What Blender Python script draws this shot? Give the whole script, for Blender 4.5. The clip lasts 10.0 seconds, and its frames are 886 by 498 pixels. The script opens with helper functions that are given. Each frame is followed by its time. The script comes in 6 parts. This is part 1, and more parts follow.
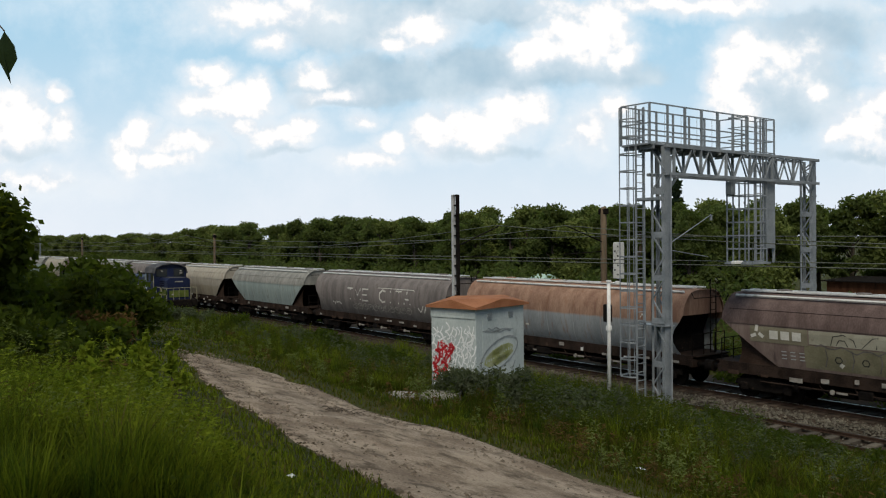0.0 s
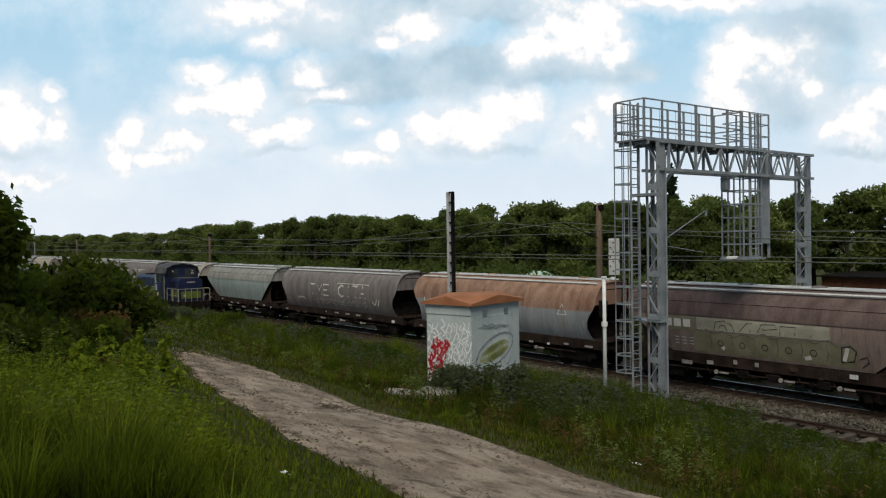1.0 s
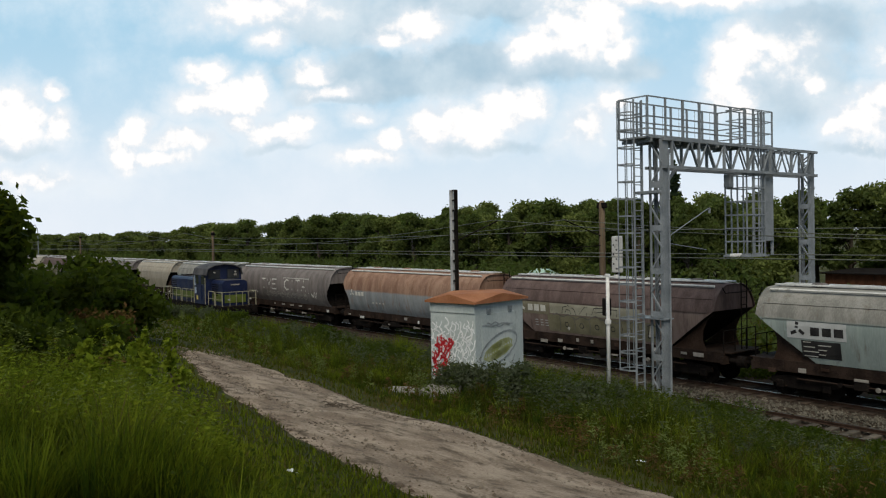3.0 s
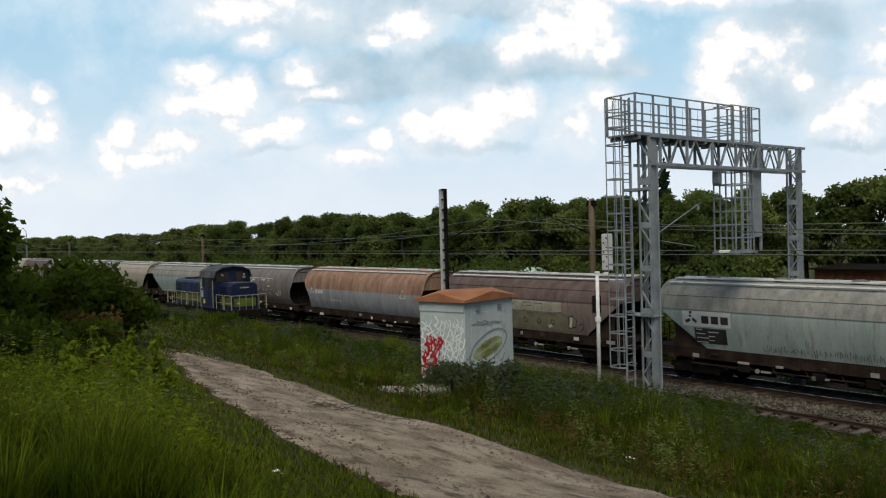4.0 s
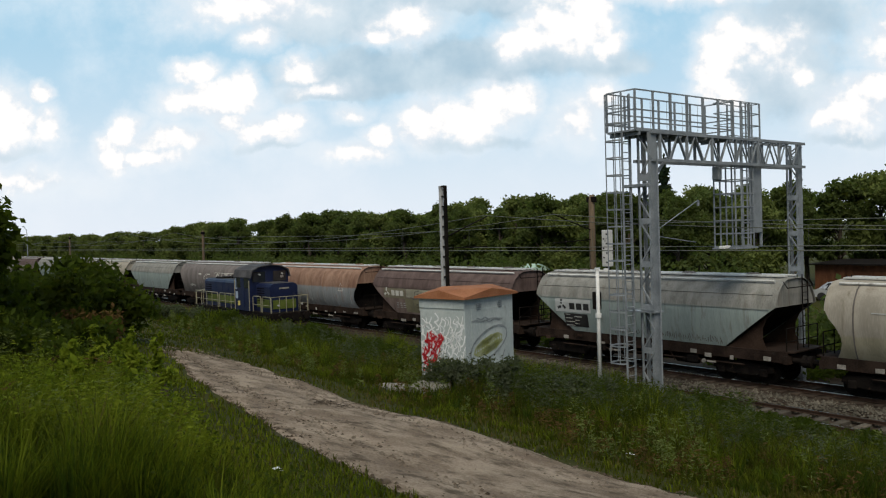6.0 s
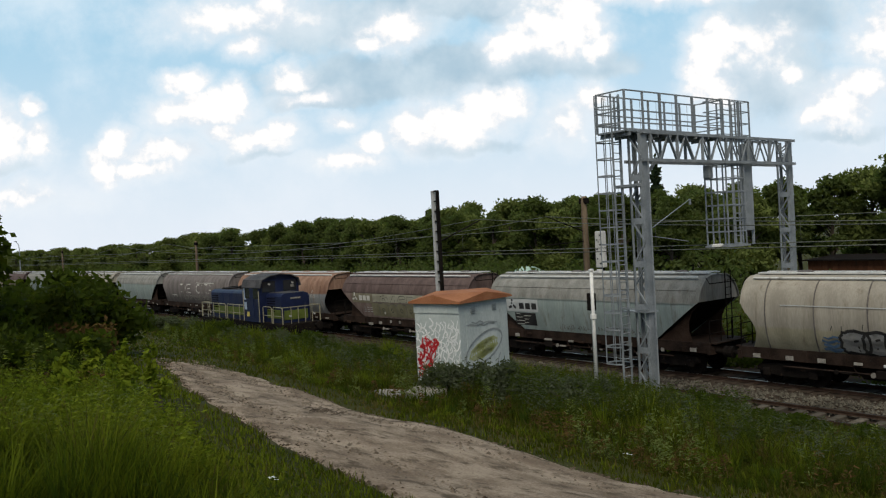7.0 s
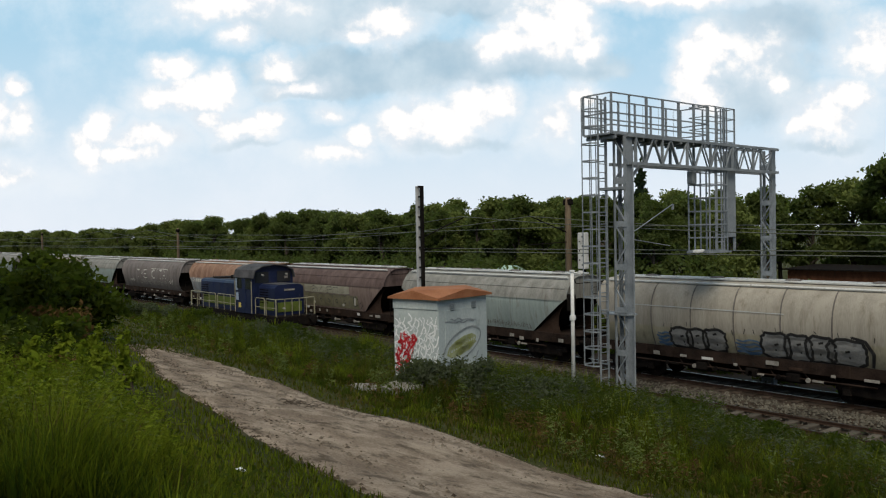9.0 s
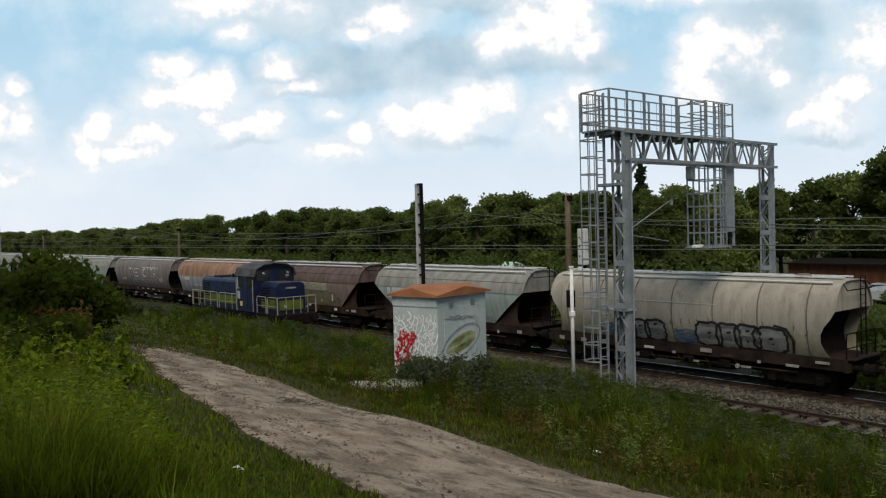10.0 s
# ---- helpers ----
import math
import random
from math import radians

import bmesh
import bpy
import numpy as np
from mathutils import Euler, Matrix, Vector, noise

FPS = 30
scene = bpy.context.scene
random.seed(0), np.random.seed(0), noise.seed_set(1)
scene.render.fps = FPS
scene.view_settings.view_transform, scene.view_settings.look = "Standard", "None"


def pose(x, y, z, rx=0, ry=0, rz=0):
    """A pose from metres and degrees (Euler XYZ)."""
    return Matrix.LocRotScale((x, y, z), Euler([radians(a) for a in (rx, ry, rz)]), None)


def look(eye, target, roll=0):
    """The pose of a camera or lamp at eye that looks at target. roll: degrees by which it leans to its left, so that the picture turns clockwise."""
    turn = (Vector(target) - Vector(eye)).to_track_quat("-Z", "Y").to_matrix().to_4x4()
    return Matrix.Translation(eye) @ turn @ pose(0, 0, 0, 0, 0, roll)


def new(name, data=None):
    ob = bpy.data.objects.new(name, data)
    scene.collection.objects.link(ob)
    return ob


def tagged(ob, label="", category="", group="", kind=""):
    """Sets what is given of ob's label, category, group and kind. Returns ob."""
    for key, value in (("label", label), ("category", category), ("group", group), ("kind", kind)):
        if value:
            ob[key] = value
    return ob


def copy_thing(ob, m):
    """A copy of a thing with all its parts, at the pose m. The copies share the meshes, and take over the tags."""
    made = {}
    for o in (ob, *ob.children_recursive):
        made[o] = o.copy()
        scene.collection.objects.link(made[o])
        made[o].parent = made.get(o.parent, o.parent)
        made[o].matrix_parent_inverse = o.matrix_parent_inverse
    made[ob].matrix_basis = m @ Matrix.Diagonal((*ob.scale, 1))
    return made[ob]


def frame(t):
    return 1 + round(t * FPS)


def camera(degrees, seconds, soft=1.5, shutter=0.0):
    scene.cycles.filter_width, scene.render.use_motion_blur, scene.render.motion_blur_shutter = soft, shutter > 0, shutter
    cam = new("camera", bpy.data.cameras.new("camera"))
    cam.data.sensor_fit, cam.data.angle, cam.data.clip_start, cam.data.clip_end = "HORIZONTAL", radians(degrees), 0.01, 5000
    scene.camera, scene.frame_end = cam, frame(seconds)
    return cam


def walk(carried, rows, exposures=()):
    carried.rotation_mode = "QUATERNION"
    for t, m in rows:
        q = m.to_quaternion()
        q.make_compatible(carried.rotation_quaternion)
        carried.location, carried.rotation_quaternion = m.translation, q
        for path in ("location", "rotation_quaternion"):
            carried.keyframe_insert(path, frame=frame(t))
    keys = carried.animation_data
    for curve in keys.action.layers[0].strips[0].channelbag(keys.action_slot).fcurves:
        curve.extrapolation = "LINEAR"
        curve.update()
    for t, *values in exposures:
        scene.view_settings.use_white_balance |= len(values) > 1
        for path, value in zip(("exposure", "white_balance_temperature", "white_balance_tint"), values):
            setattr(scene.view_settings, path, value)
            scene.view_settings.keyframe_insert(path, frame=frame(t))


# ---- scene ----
cam = camera(2 * math.degrees(math.atan(784 / 1450)), 10.0, soft=1.2)
# seconds, eye, turn (degrees)
PATH = [
    (0, 0, 0, 6.3, 89.34, 0.52, 52.5),
    (0.5, -0.014, -0.004, 6.288, 89.23, 0.871, 52.449),
    (1, -0.02, 0.048, 6.266, 89.189, 0.83, 52.21),
    (1.5, -0.024, 0.044, 6.281, 89.117, 0.855, 52.309),
    (2, -0.014, -0.005, 6.284, 88.829, 0.771, 52.407),
    (2.5, -0.012, 0.003, 6.274, 89.036, 0.984, 52.457),
    (2.7, -0.015, -0.004, 6.282, 89.016, 0.947, 52.448),
    (3.8, -0.02, 0.088, 6.239, 89.14, 1.425, 51.933),
    (4, -0.013, 0.088, 6.252, 89.008, 1.515, 51.774),
    (4.5, -0.02, 0.118, 6.251, 89.073, 1.25, 51.44),
    (5, -0.015, 0.115, 6.251, 88.951, 1.374, 51.493),
    (5.5, -0.014, 0.119, 6.267, 88.723, 1.434, 51.5),
    (5.7, -0.018, 0.121, 6.251, 88.762, 1.462, 51.557),
    (6.8, 0.058, 0.003, 6.285, 88.693, 2.839, 52.255),
    (7, 0, 0.131, 6.245, 89.111, 3.079, 51.37),
    (7.5, -0.012, 0.207, 6.24, 88.723, 1.533, 50.515),
    (8, -0.014, 0.212, 6.246, 88.547, 1.473, 50.424),
    (8.5, 0, 0.234, 6.224, 88.65, 1.174, 50.317),
    (9, -0.001, 0.207, 6.24, 88.806, 1.003, 50.275),
    (9.5, -0.01, 0.205, 6.244, 88.799, 0.907, 50.585),
    (10, 0.093, 0.223, 6.258, 88.582, 1.474, 50.362),
]
walk(cam, [(r[0], pose(*r[1:])) for r in PATH])
scene.view_settings.exposure = 0.0


# ---- sky, sun ----
def vmath(nt, op, a, b=None):
    n = nt.nodes.new("ShaderNodeVectorMath")
    n.operation = op
    for i, v in enumerate((a, b)):
        if v is None:
            continue
        if isinstance(v, (tuple, list)):
            n.inputs[i].default_value = v
        else:
            nt.links.new(v, n.inputs[i])
    return n.outputs["Value"] if op in ("DOT_PRODUCT", "LENGTH", "DISTANCE") else n.outputs["Vector"]


def fmath(nt, op, a, b=None, clamp=False):
    n = nt.nodes.new("ShaderNodeMath")
    n.operation, n.use_clamp = op, clamp
    for i, v in enumerate((a, b)):
        if v is None:
            continue
        if isinstance(v, (int, float)):
            n.inputs[i].default_value = v
        else:
            nt.links.new(v, n.inputs[i])
    return n.outputs[0]


def remap(nt, v, a, b, c=0.0, d=1.0, smooth=True):
    n = nt.nodes.new("ShaderNodeMapRange")
    n.interpolation_type = "SMOOTHSTEP" if smooth else "LINEAR"
    nt.links.new(v, n.inputs[0])
    for i, x in enumerate((a, b, c, d)):
        n.inputs[i + 1].default_value = x
    return n.outputs[0]


def mixc(nt, fac, a, b, kind="MIX"):
    n = nt.nodes.new("ShaderNodeMix")
    n.data_type, n.blend_type = "RGBA", kind
    for sock, v in ((n.inputs[0], fac), (n.inputs[6], a), (n.inputs[7], b)):
        if isinstance(v, (int, float)):
            sock.default_value = v
        elif isinstance(v, (tuple, list)):
            sock.default_value = (*v[:3], 1)
        else:
            nt.links.new(v, sock)
    return n.outputs[2]


def tex_noise(nt, vec, scale, detail=4.0, rough=0.55, out=0):
    n = nt.nodes.new("ShaderNodeTexNoise")
    n.inputs["Scale"].default_value, n.inputs["Detail"].default_value = scale, detail
    n.inputs["Roughness"].default_value = rough
    if vec is not None:
        nt.links.new(vec, n.inputs["Vector"])
    return n.outputs[out]


SUN_AZ, SUN_EL = 314.0, 52.0          # degrees from +x towards +y, and above the ground

# cumulus heaps: middle and radii on a plane of 1450 units before the eye, brightness
HEAPS = [
    (28, 215, 52, 58, 1.0), (100, 166, 20, 17, 1.0), (108, 232, 32, 34, 0.95), (-30, 240, 60, 50, 1.0), (375, 132, 34, 20, 1.0), (398, 182, 74, 27, 1.0), (452, 168, 27, 26, 1.0),
    (246, 234, 24, 32, 1.0), (226, 276, 28, 33, 0.95), (332, 252, 62, 24, 0.95), (290, 282, 66, 17, 0.85), (492, 238, 62, 26, 0.95), (540, 218, 24, 20, 1.0), (430, 222, 34, 16, 0.85),
    (555, 128, 33, 26, 1.0), (596, 168, 62, 16, 0.8), (470, 18, 120, 36, 0.8), (482, 74, 36, 24, 0.75), (740, 58, 56, 30, 1.0), (700, 72, 34, 18, 0.9), (640, 210, 34, 15, 0.7),
    (650, 285, 54, 18, 0.85), (692, 255, 28, 18, 0.9), (765, 238, 46, 34, 1.0), (835, 228, 70, 36, 1.0), (900, 200, 58, 44, 1.0), (940, 192, 34, 38, 1.0), (950, 92, 46, 30, 1.0),
    (1035, 66, 82, 44, 1.0), (1062, 30, 52, 34, 1.0), (1100, 96, 34, 22, 0.85), (1310, 102, 46, 34, 1.0), (1290, 150, 34, 46, 1.0), (1302, 184, 54, 26, 0.9), (1452, 160, 26, 19, 0.8),
    (1530, 224, 66, 42, 1.0), (1484, 232, 30, 20, 0.95), (1566, 190, 42, 32, 1.0), (1082, 200, 30, 28, 0.8), (1040, 232, 48, 44, 0.65), (1200, 10, 260, 20, 0.7), (60, 330, 110, 20, 0.55),
    (1640, 100, 90, 50, 0.9), (1390, 110, 70, 60, 0.6),
]
GREY = [(700, 140, 165, 40, 1.0), (620, 172, 90, 16, 0.9), (860, 20, 190, 24, 0.9), (880, 122, 190, 32, 0.9), (1090, 130, 90, 26, 0.7), (1400, 150, 110, 76, 0.7), (1440, 60, 130, 50, 0.6), (640, 40, 170, 44, 0.7),
        (860, 268, 110, 14, 0.55), (1530, 272, 80, 14, 0.55), (500, 268, 60, 10, 0.5), (30, 280, 70, 12, 0.5)]


def build_world():
    w = bpy.data.worlds.new("sky")
    scene.world = w
    w.use_nodes = True
    nt = w.node_tree
    nt.nodes.clear()
    out, bg = nt.nodes.new("ShaderNodeOutputWorld"), nt.nodes.new("ShaderNodeBackground")
    sky = nt.nodes.new("ShaderNodeTexSky")
    sky.sky_type, sky.sun_disc = "NISHITA", False
    sky.sun_elevation, sky.sun_rotation = radians(SUN_EL), radians(90 - SUN_AZ)
    sky.air_density, sky.dust_density, sky.ozone_density = 1.0, 1.6, 1.4
    way = nt.nodes.new("ShaderNodeTexCoord").outputs["Generated"]
    base = pose(0, 0, 0, 89.34, 0.52, 52.5).to_3x3()
    right, up, ahead = base.col[0], base.col[1], -base.col[2]
    f = vmath(nt, "DOT_PRODUCT", way, tuple(ahead))
    depth = fmath(nt, "MAXIMUM", f, 0.05)
    u = fmath(nt, "DIVIDE", vmath(nt, "DOT_PRODUCT", way, tuple(right)), depth)
    v = fmath(nt, "DIVIDE", vmath(nt, "DOT_PRODUCT", way, tuple(up)), depth)
    comb = nt.nodes.new("ShaderNodeCombineXYZ")
    nt.links.new(u, comb.inputs[0]), nt.links.new(v, comb.inputs[1])
    flat = comb.outputs[0]
    wob = vmath(nt, "SUBTRACT", tex_noise(nt, flat, 14.0, 6.0, 0.62, 1), (0.5, 0.5, 0.5))
    fine = vmath(nt, "MULTIPLY", wob, (0.06, 0.05, 0.0))
    p = vmath(nt, "ADD", flat, fine)
    front = remap(nt, f, 0.25, 0.5)

    def blobs(rows):
        total = None
        for cx, cy, rx, ry, k in rows:
            d = vmath(nt, "SUBTRACT", p, ((cx - 784) / 1450, (441 - cy) / 1450, 0))
            d = vmath(nt, "MULTIPLY", d, (1450 / rx, 1450 / ry, 0))
            m = fmath(nt, "MULTIPLY", fmath(nt, "SUBTRACT", 1.52, vmath(nt, "LENGTH", d)), k)
            total = m if total is None else fmath(nt, "MAXIMUM", total, m)
        return total

    puff = fmath(nt, "SUBTRACT", tex_noise(nt, flat, 26.0, 7.0, 0.62), 0.5)
    broad = fmath(nt, "SUBTRACT", tex_noise(nt, flat, 9.0, 4.0, 0.55), 0.5)
    lump = fmath(nt, "ADD", fmath(nt, "MULTIPLY", puff, 1.1), fmath(nt, "MULTIPLY", broad, 1.0))
    # the same noise a little higher up: the tops of the puffs catch the light
    above = vmath(nt, "ADD", flat, (0.004, 0.011, 0.0))
    top_puff = fmath(nt, "SUBTRACT", tex_noise(nt, above, 26.0, 7.0, 0.62), 0.5)
    top_broad = fmath(nt, "SUBTRACT", tex_noise(nt, above, 9.0, 4.0, 0.55), 0.5)
    relief = fmath(nt, "ADD", fmath(nt, "SUBTRACT", puff, top_puff), fmath(nt, "MULTIPLY", fmath(nt, "SUBTRACT", broad, top_broad), 2.0))
    hf = fmath(nt, "ADD", blobs(HEAPS), lump)
    heap = fmath(nt, "MULTIPLY", remap(nt, hf, 0.2, 0.86), front)
    grey = fmath(nt, "MULTIPLY", remap(nt, fmath(nt, "ADD", blobs(GREY), fmath(nt, "MULTIPLY", lump, 0.7)), 0.1, 0.7, 0.0, 0.85), front)
    # the rest of the sky carries thinner broken cloud
    far = tex_noise(nt, vmath(nt, "MULTIPLY", way, (1.0, 1.0, 2.2)), 3.2, 6.0, 0.6)
    far = fmath(nt, "MULTIPLY", remap(nt, far, 0.5, 0.68, 0.0, 0.7), fmath(nt, "SUBTRACT", 1.0, front))
    z = nt.nodes.new("ShaderNodeSeparateXYZ")
    nt.links.new(way, z.inputs[0])
    haze = remap(nt, z.outputs[2], 0.26, -0.02, 0.0, 0.9)
    thin = remap(nt, tex_noise(nt, flat, 5.0, 6.0, 0.62), 0.42, 0.72, 0.0, 0.6)
    blue = mixc(nt, 1.0, sky.outputs[0], (0.052, 0.055, 0.055), "MULTIPLY")
    blue = mixc(nt, fmath(nt, "MULTIPLY", front, 0.8), blue, (0.48, 0.77, 0.97))
    blue = mixc(nt, fmath(nt, "MULTIPLY", thin, front), blue, (0.86, 0.94, 1.0))
    blue = mixc(nt, fmath(nt, "MULTIPLY", haze, remap(nt, f, -0.4, 0.6, 0.3, 1.0)), blue, (0.84, 0.885, 0.955))
    shade = mixc(nt, remap(nt, tex_noise(nt, flat, 9.0, 5.0), 0.3, 0.75), (0.39, 0.55, 0.67), (0.70, 0.81, 0.88))
    veil = fmath(nt, "MULTIPLY", remap(nt, hf, -0.45, 0.5, 0.0, 0.62), front)
    col = mixc(nt, veil, mixc(nt, grey, blue, shade), (0.86, 0.915, 0.965))
    col = mixc(nt, fmath(nt, "MULTIPLY", grey, 0.55), col, shade)
    bright = remap(nt, fmath(nt, "ADD", hf, fmath(nt, "MULTIPLY", relief, 1.7)), 0.3, 1.0)
    white = mixc(nt, bright, (0.76, 0.83, 0.90), (1.06, 1.03, 1.01))
    col = mixc(nt, heap, col, white)
    col = mixc(nt, far, col, (0.5, 0.5, 0.51))
    nt.links.new(col, bg.inputs[0])
    bg.inputs[1].default_value = 1.0
    nt.links.new(bg.outputs[0], out.inputs[0])


build_world()
sun = new("sun", bpy.data.lights.new("sun", "SUN"))
sun.data.energy, sun.data.angle, sun.data.color = 2.3, radians(34), (1.0, 0.92, 0.76)
sa, se = radians(SUN_AZ), radians(SUN_EL)
sun.matrix_world = look((60 * math.cos(sa) * math.cos(se), 60 * math.sin(sa) * math.cos(se), 60 * math.sin(se)), (0, 0, 0))


# ---- materials ----
def material(name, c1, c2, rough=0.7, metal=0.0, scale=4.0, fine=40.0, bump=0.15, c3=None, c3_at=(0.58, 0.72), stretch=(1, 1, 1),
             rand=0.0, split=None, leaf=0.0, island=0.0):
    """Two colours at two scales of noise, stains of a third, relief; split: (height, softness, colour, colour) below it."""
    m = bpy.data.materials.new(name)
    m.use_nodes = True
    nt = m.node_tree
    b = nt.nodes["Principled BSDF"]
    pos = nt.nodes.new("ShaderNodeTexCoord").outputs["Object"]
    vec = vmath(nt, "MULTIPLY", pos, stretch)
    big, small = tex_noise(nt, vec, scale, 5.0), tex_noise(nt, vec, fine, 3.0)
    mixed = fmath(nt, "ADD", fmath(nt, "MULTIPLY", big, 0.65), fmath(nt, "MULTIPLY", small, 0.35))
    fac = remap(nt, mixed, 0.36, 0.64)
    col = mixc(nt, fac, c1, c2)
    if split:
        h, soft, d1, d2 = split
        s = nt.nodes.new("ShaderNodeSeparateXYZ")
        nt.links.new(pos, s.inputs[0])
        low = mixc(nt, fac, d1, d2)
        hz = fmath(nt, "ADD", s.outputs[2], fmath(nt, "MULTIPLY", fmath(nt, "SUBTRACT", big, 0.5), soft * 1.5))
        col = mixc(nt, remap(nt, hz, h - soft, h + soft), low, col)
    if c3:
        st = tex_noise(nt, vmath(nt, "MULTIPLY", vec, (1.3, 1.3, 1.3)), scale * 1.7, 6.0, 0.65)
        col = mixc(nt, remap(nt, st, *c3_at), col, c3)
    if rand:
        oi = nt.nodes.new("ShaderNodeObjectInfo")
        col = mixc(nt, fmath(nt, "MULTIPLY", oi.outputs["Random"], rand), col, [x * 0.35 for x in c1])
    if island:
        geo = nt.nodes.new("ShaderNodeNewGeometry")
        col = mixc(nt, remap(nt, geo.outputs["Random Per Island"], 0, 1, 0, island, False), col, [x * 0.3 for x in c1])
    nt.links.new(col, b.inputs["Base Color"])
    r = remap(nt, big, 0.3, 0.7, max(0.03, rough - 0.1), min(1.0, rough + 0.1), False)
    nt.links.new(r, b.inputs["Roughness"])
    b.inputs["Metallic"].default_value = metal
    b.inputs["Specular IOR Level"].default_value = 0.06 if rough >= 0.75 else 0.3
    if bump:
        bn = nt.nodes.new("ShaderNodeBump")
        bn.inputs["Strength"].default_value, bn.inputs["Distance"].default_value = bump, 0.02
        nt.links.new(fmath(nt, "ADD", fmath(nt, "MULTIPLY", big, 0.15), fmath(nt, "MULTIPLY", small, 0.6)), bn.inputs["Height"])
        nt.links.new(bn.outputs[0], b.inputs["Normal"])
    if leaf:
        b.inputs["Specular IOR Level"].default_value = 0.05
        tr, mx = nt.nodes.new("ShaderNodeBsdfTranslucent"), nt.nodes.new("ShaderNodeMixShader")
        nt.links.new(mixc(nt, 0.3, col, (0.34, 0.42, 0.02)), tr.inputs[0])
        mx.inputs[0].default_value = leaf
        nt.links.new(b.outputs[0], mx.inputs[1]), nt.links.new(tr.outputs[0], mx.inputs[2])
        nt.links.new(mx.outputs[0], nt.nodes["Material Output"].inputs[0])
    return m


def glass(name, tint):
    m = bpy.data.materials.new(name)
    m.use_nodes = True
    b = m.node_tree.nodes["Principled BSDF"]
    b.inputs["Base Color"].default_value = (*tint, 1)
    b.inputs["Roughness"].default_value, b.inputs["Specular IOR Level"].default_value = 0.05, 0.8
    return m


GROUND = material("soil_and_turf", (0.026, 0.030, 0.006), (0.058, 0.058, 0.015), 0.95, 0, 0.6, 14.0, 0.8, (0.085, 0.066, 0.034), (0.56, 0.72))
PATHM = material("trodden_earth", (0.155, 0.113, 0.08), (0.34, 0.272, 0.205), 0.95, 0, 1.7, 38.0, 1.0, (0.088, 0.066, 0.045), (0.47, 0.68), stretch=(0.6, 1.1, 1))
BALLAST = material("ballast", (0.07, 0.063, 0.053), (0.16, 0.147, 0.126), 0.95, 0, 1.2, 26.0, 1.0, (0.12, 0.10, 0.08))
DARKBED = material("dark_brown_ballast", (0.03, 0.023, 0.018), (0.066, 0.052, 0.040), 0.95, 0, 1.2, 26.0, 1.0, (0.03, 0.026, 0.022))
STONES = material("ballast_stones", (0.10, 0.092, 0.074), (0.19, 0.175, 0.142), 0.95, 0, 1.2, 14.0, 0.6, island=0.75)
CLOD = material("dark_earth_crumbs", (0.07, 0.052, 0.036), (0.15, 0.118, 0.088), 0.95, 0, 3.0, 20.0, 0.2, island=0.6)
PEBBLE = material("path_pebbles", (0.13, 0.105, 0.08), (0.25, 0.21, 0.165), 0.9, 0, 3.0, 20.0, 0.2, island=0.35)
CONCRETE = material("weathered_concrete", (0.19, 0.18, 0.155), (0.29, 0.275, 0.24), 0.9, 0, 2.0, 30.0, 0.4, (0.18, 0.18, 0.14))
DARKSLEEPER = material("dark_brown_sleeper", (0.045, 0.034, 0.027), (0.085, 0.066, 0.052), 0.9, 0, 3.0, 30.0, 0.4, rand=0.5)
SLEEPERM = material("old_sleeper", (0.085, 0.074, 0.06), (0.17, 0.15, 0.122), 0.9, 0, 3.0, 30.0, 0.4, rand=0.6)
RAILSIDE = material("rusty_rail", (0.05, 0.032, 0.024), (0.085, 0.055, 0.04), 0.8, 0.2, 3.0, 50.0, 0.3)
RAILTOP = material("polished_rail_head", (0.45, 0.45, 0.46), (0.6, 0.6, 0.6), 0.3, 1.0, 1.0, 30.0, 0.02)
STEEL = material("galvanised_steel", (0.19, 0.215, 0.235), (0.305, 0.335, 0.36), 0.6, 0.2, 2.0, 25.0, 0.1, (0.2, 0.2, 0.19), (0.62, 0.8))
# near-black grime; its tone also stands for shade in the wagon ends
DARKSTEEL = material("grimy_shaded_steel", (0.006, 0.005, 0.005), (0.018, 0.015, 0.013), 0.85, 0.1, 2.0, 20.0, 0.2, (0.045, 0.03, 0.022))
UNDER = material("brown_underframe", (0.016, 0.011, 0.009), (0.042, 0.029, 0.023), 0.85, 0.0, 1.5, 20.0, 0.2, (0.03, 0.026, 0.024))
WHITE = material("white_paint", (0.66, 0.67, 0.66), (0.82, 0.82, 0.80), 0.5, 0, 3.0, 30.0, 0.05, (0.5, 0.48, 0.43), (0.66, 0.8))
BLACK = material("black_paint", (0.015, 0.015, 0.016), (0.035, 0.034, 0.034), 0.6, 0, 3.0, 30.0, 0.05)
WALKWAY = material("pale_walkway", (0.56, 0.56, 0.54), (0.76, 0.76, 0.73), 0.6, 0.2, 1.0, 20.0, 0.1, (0.22, 0.2, 0.18))


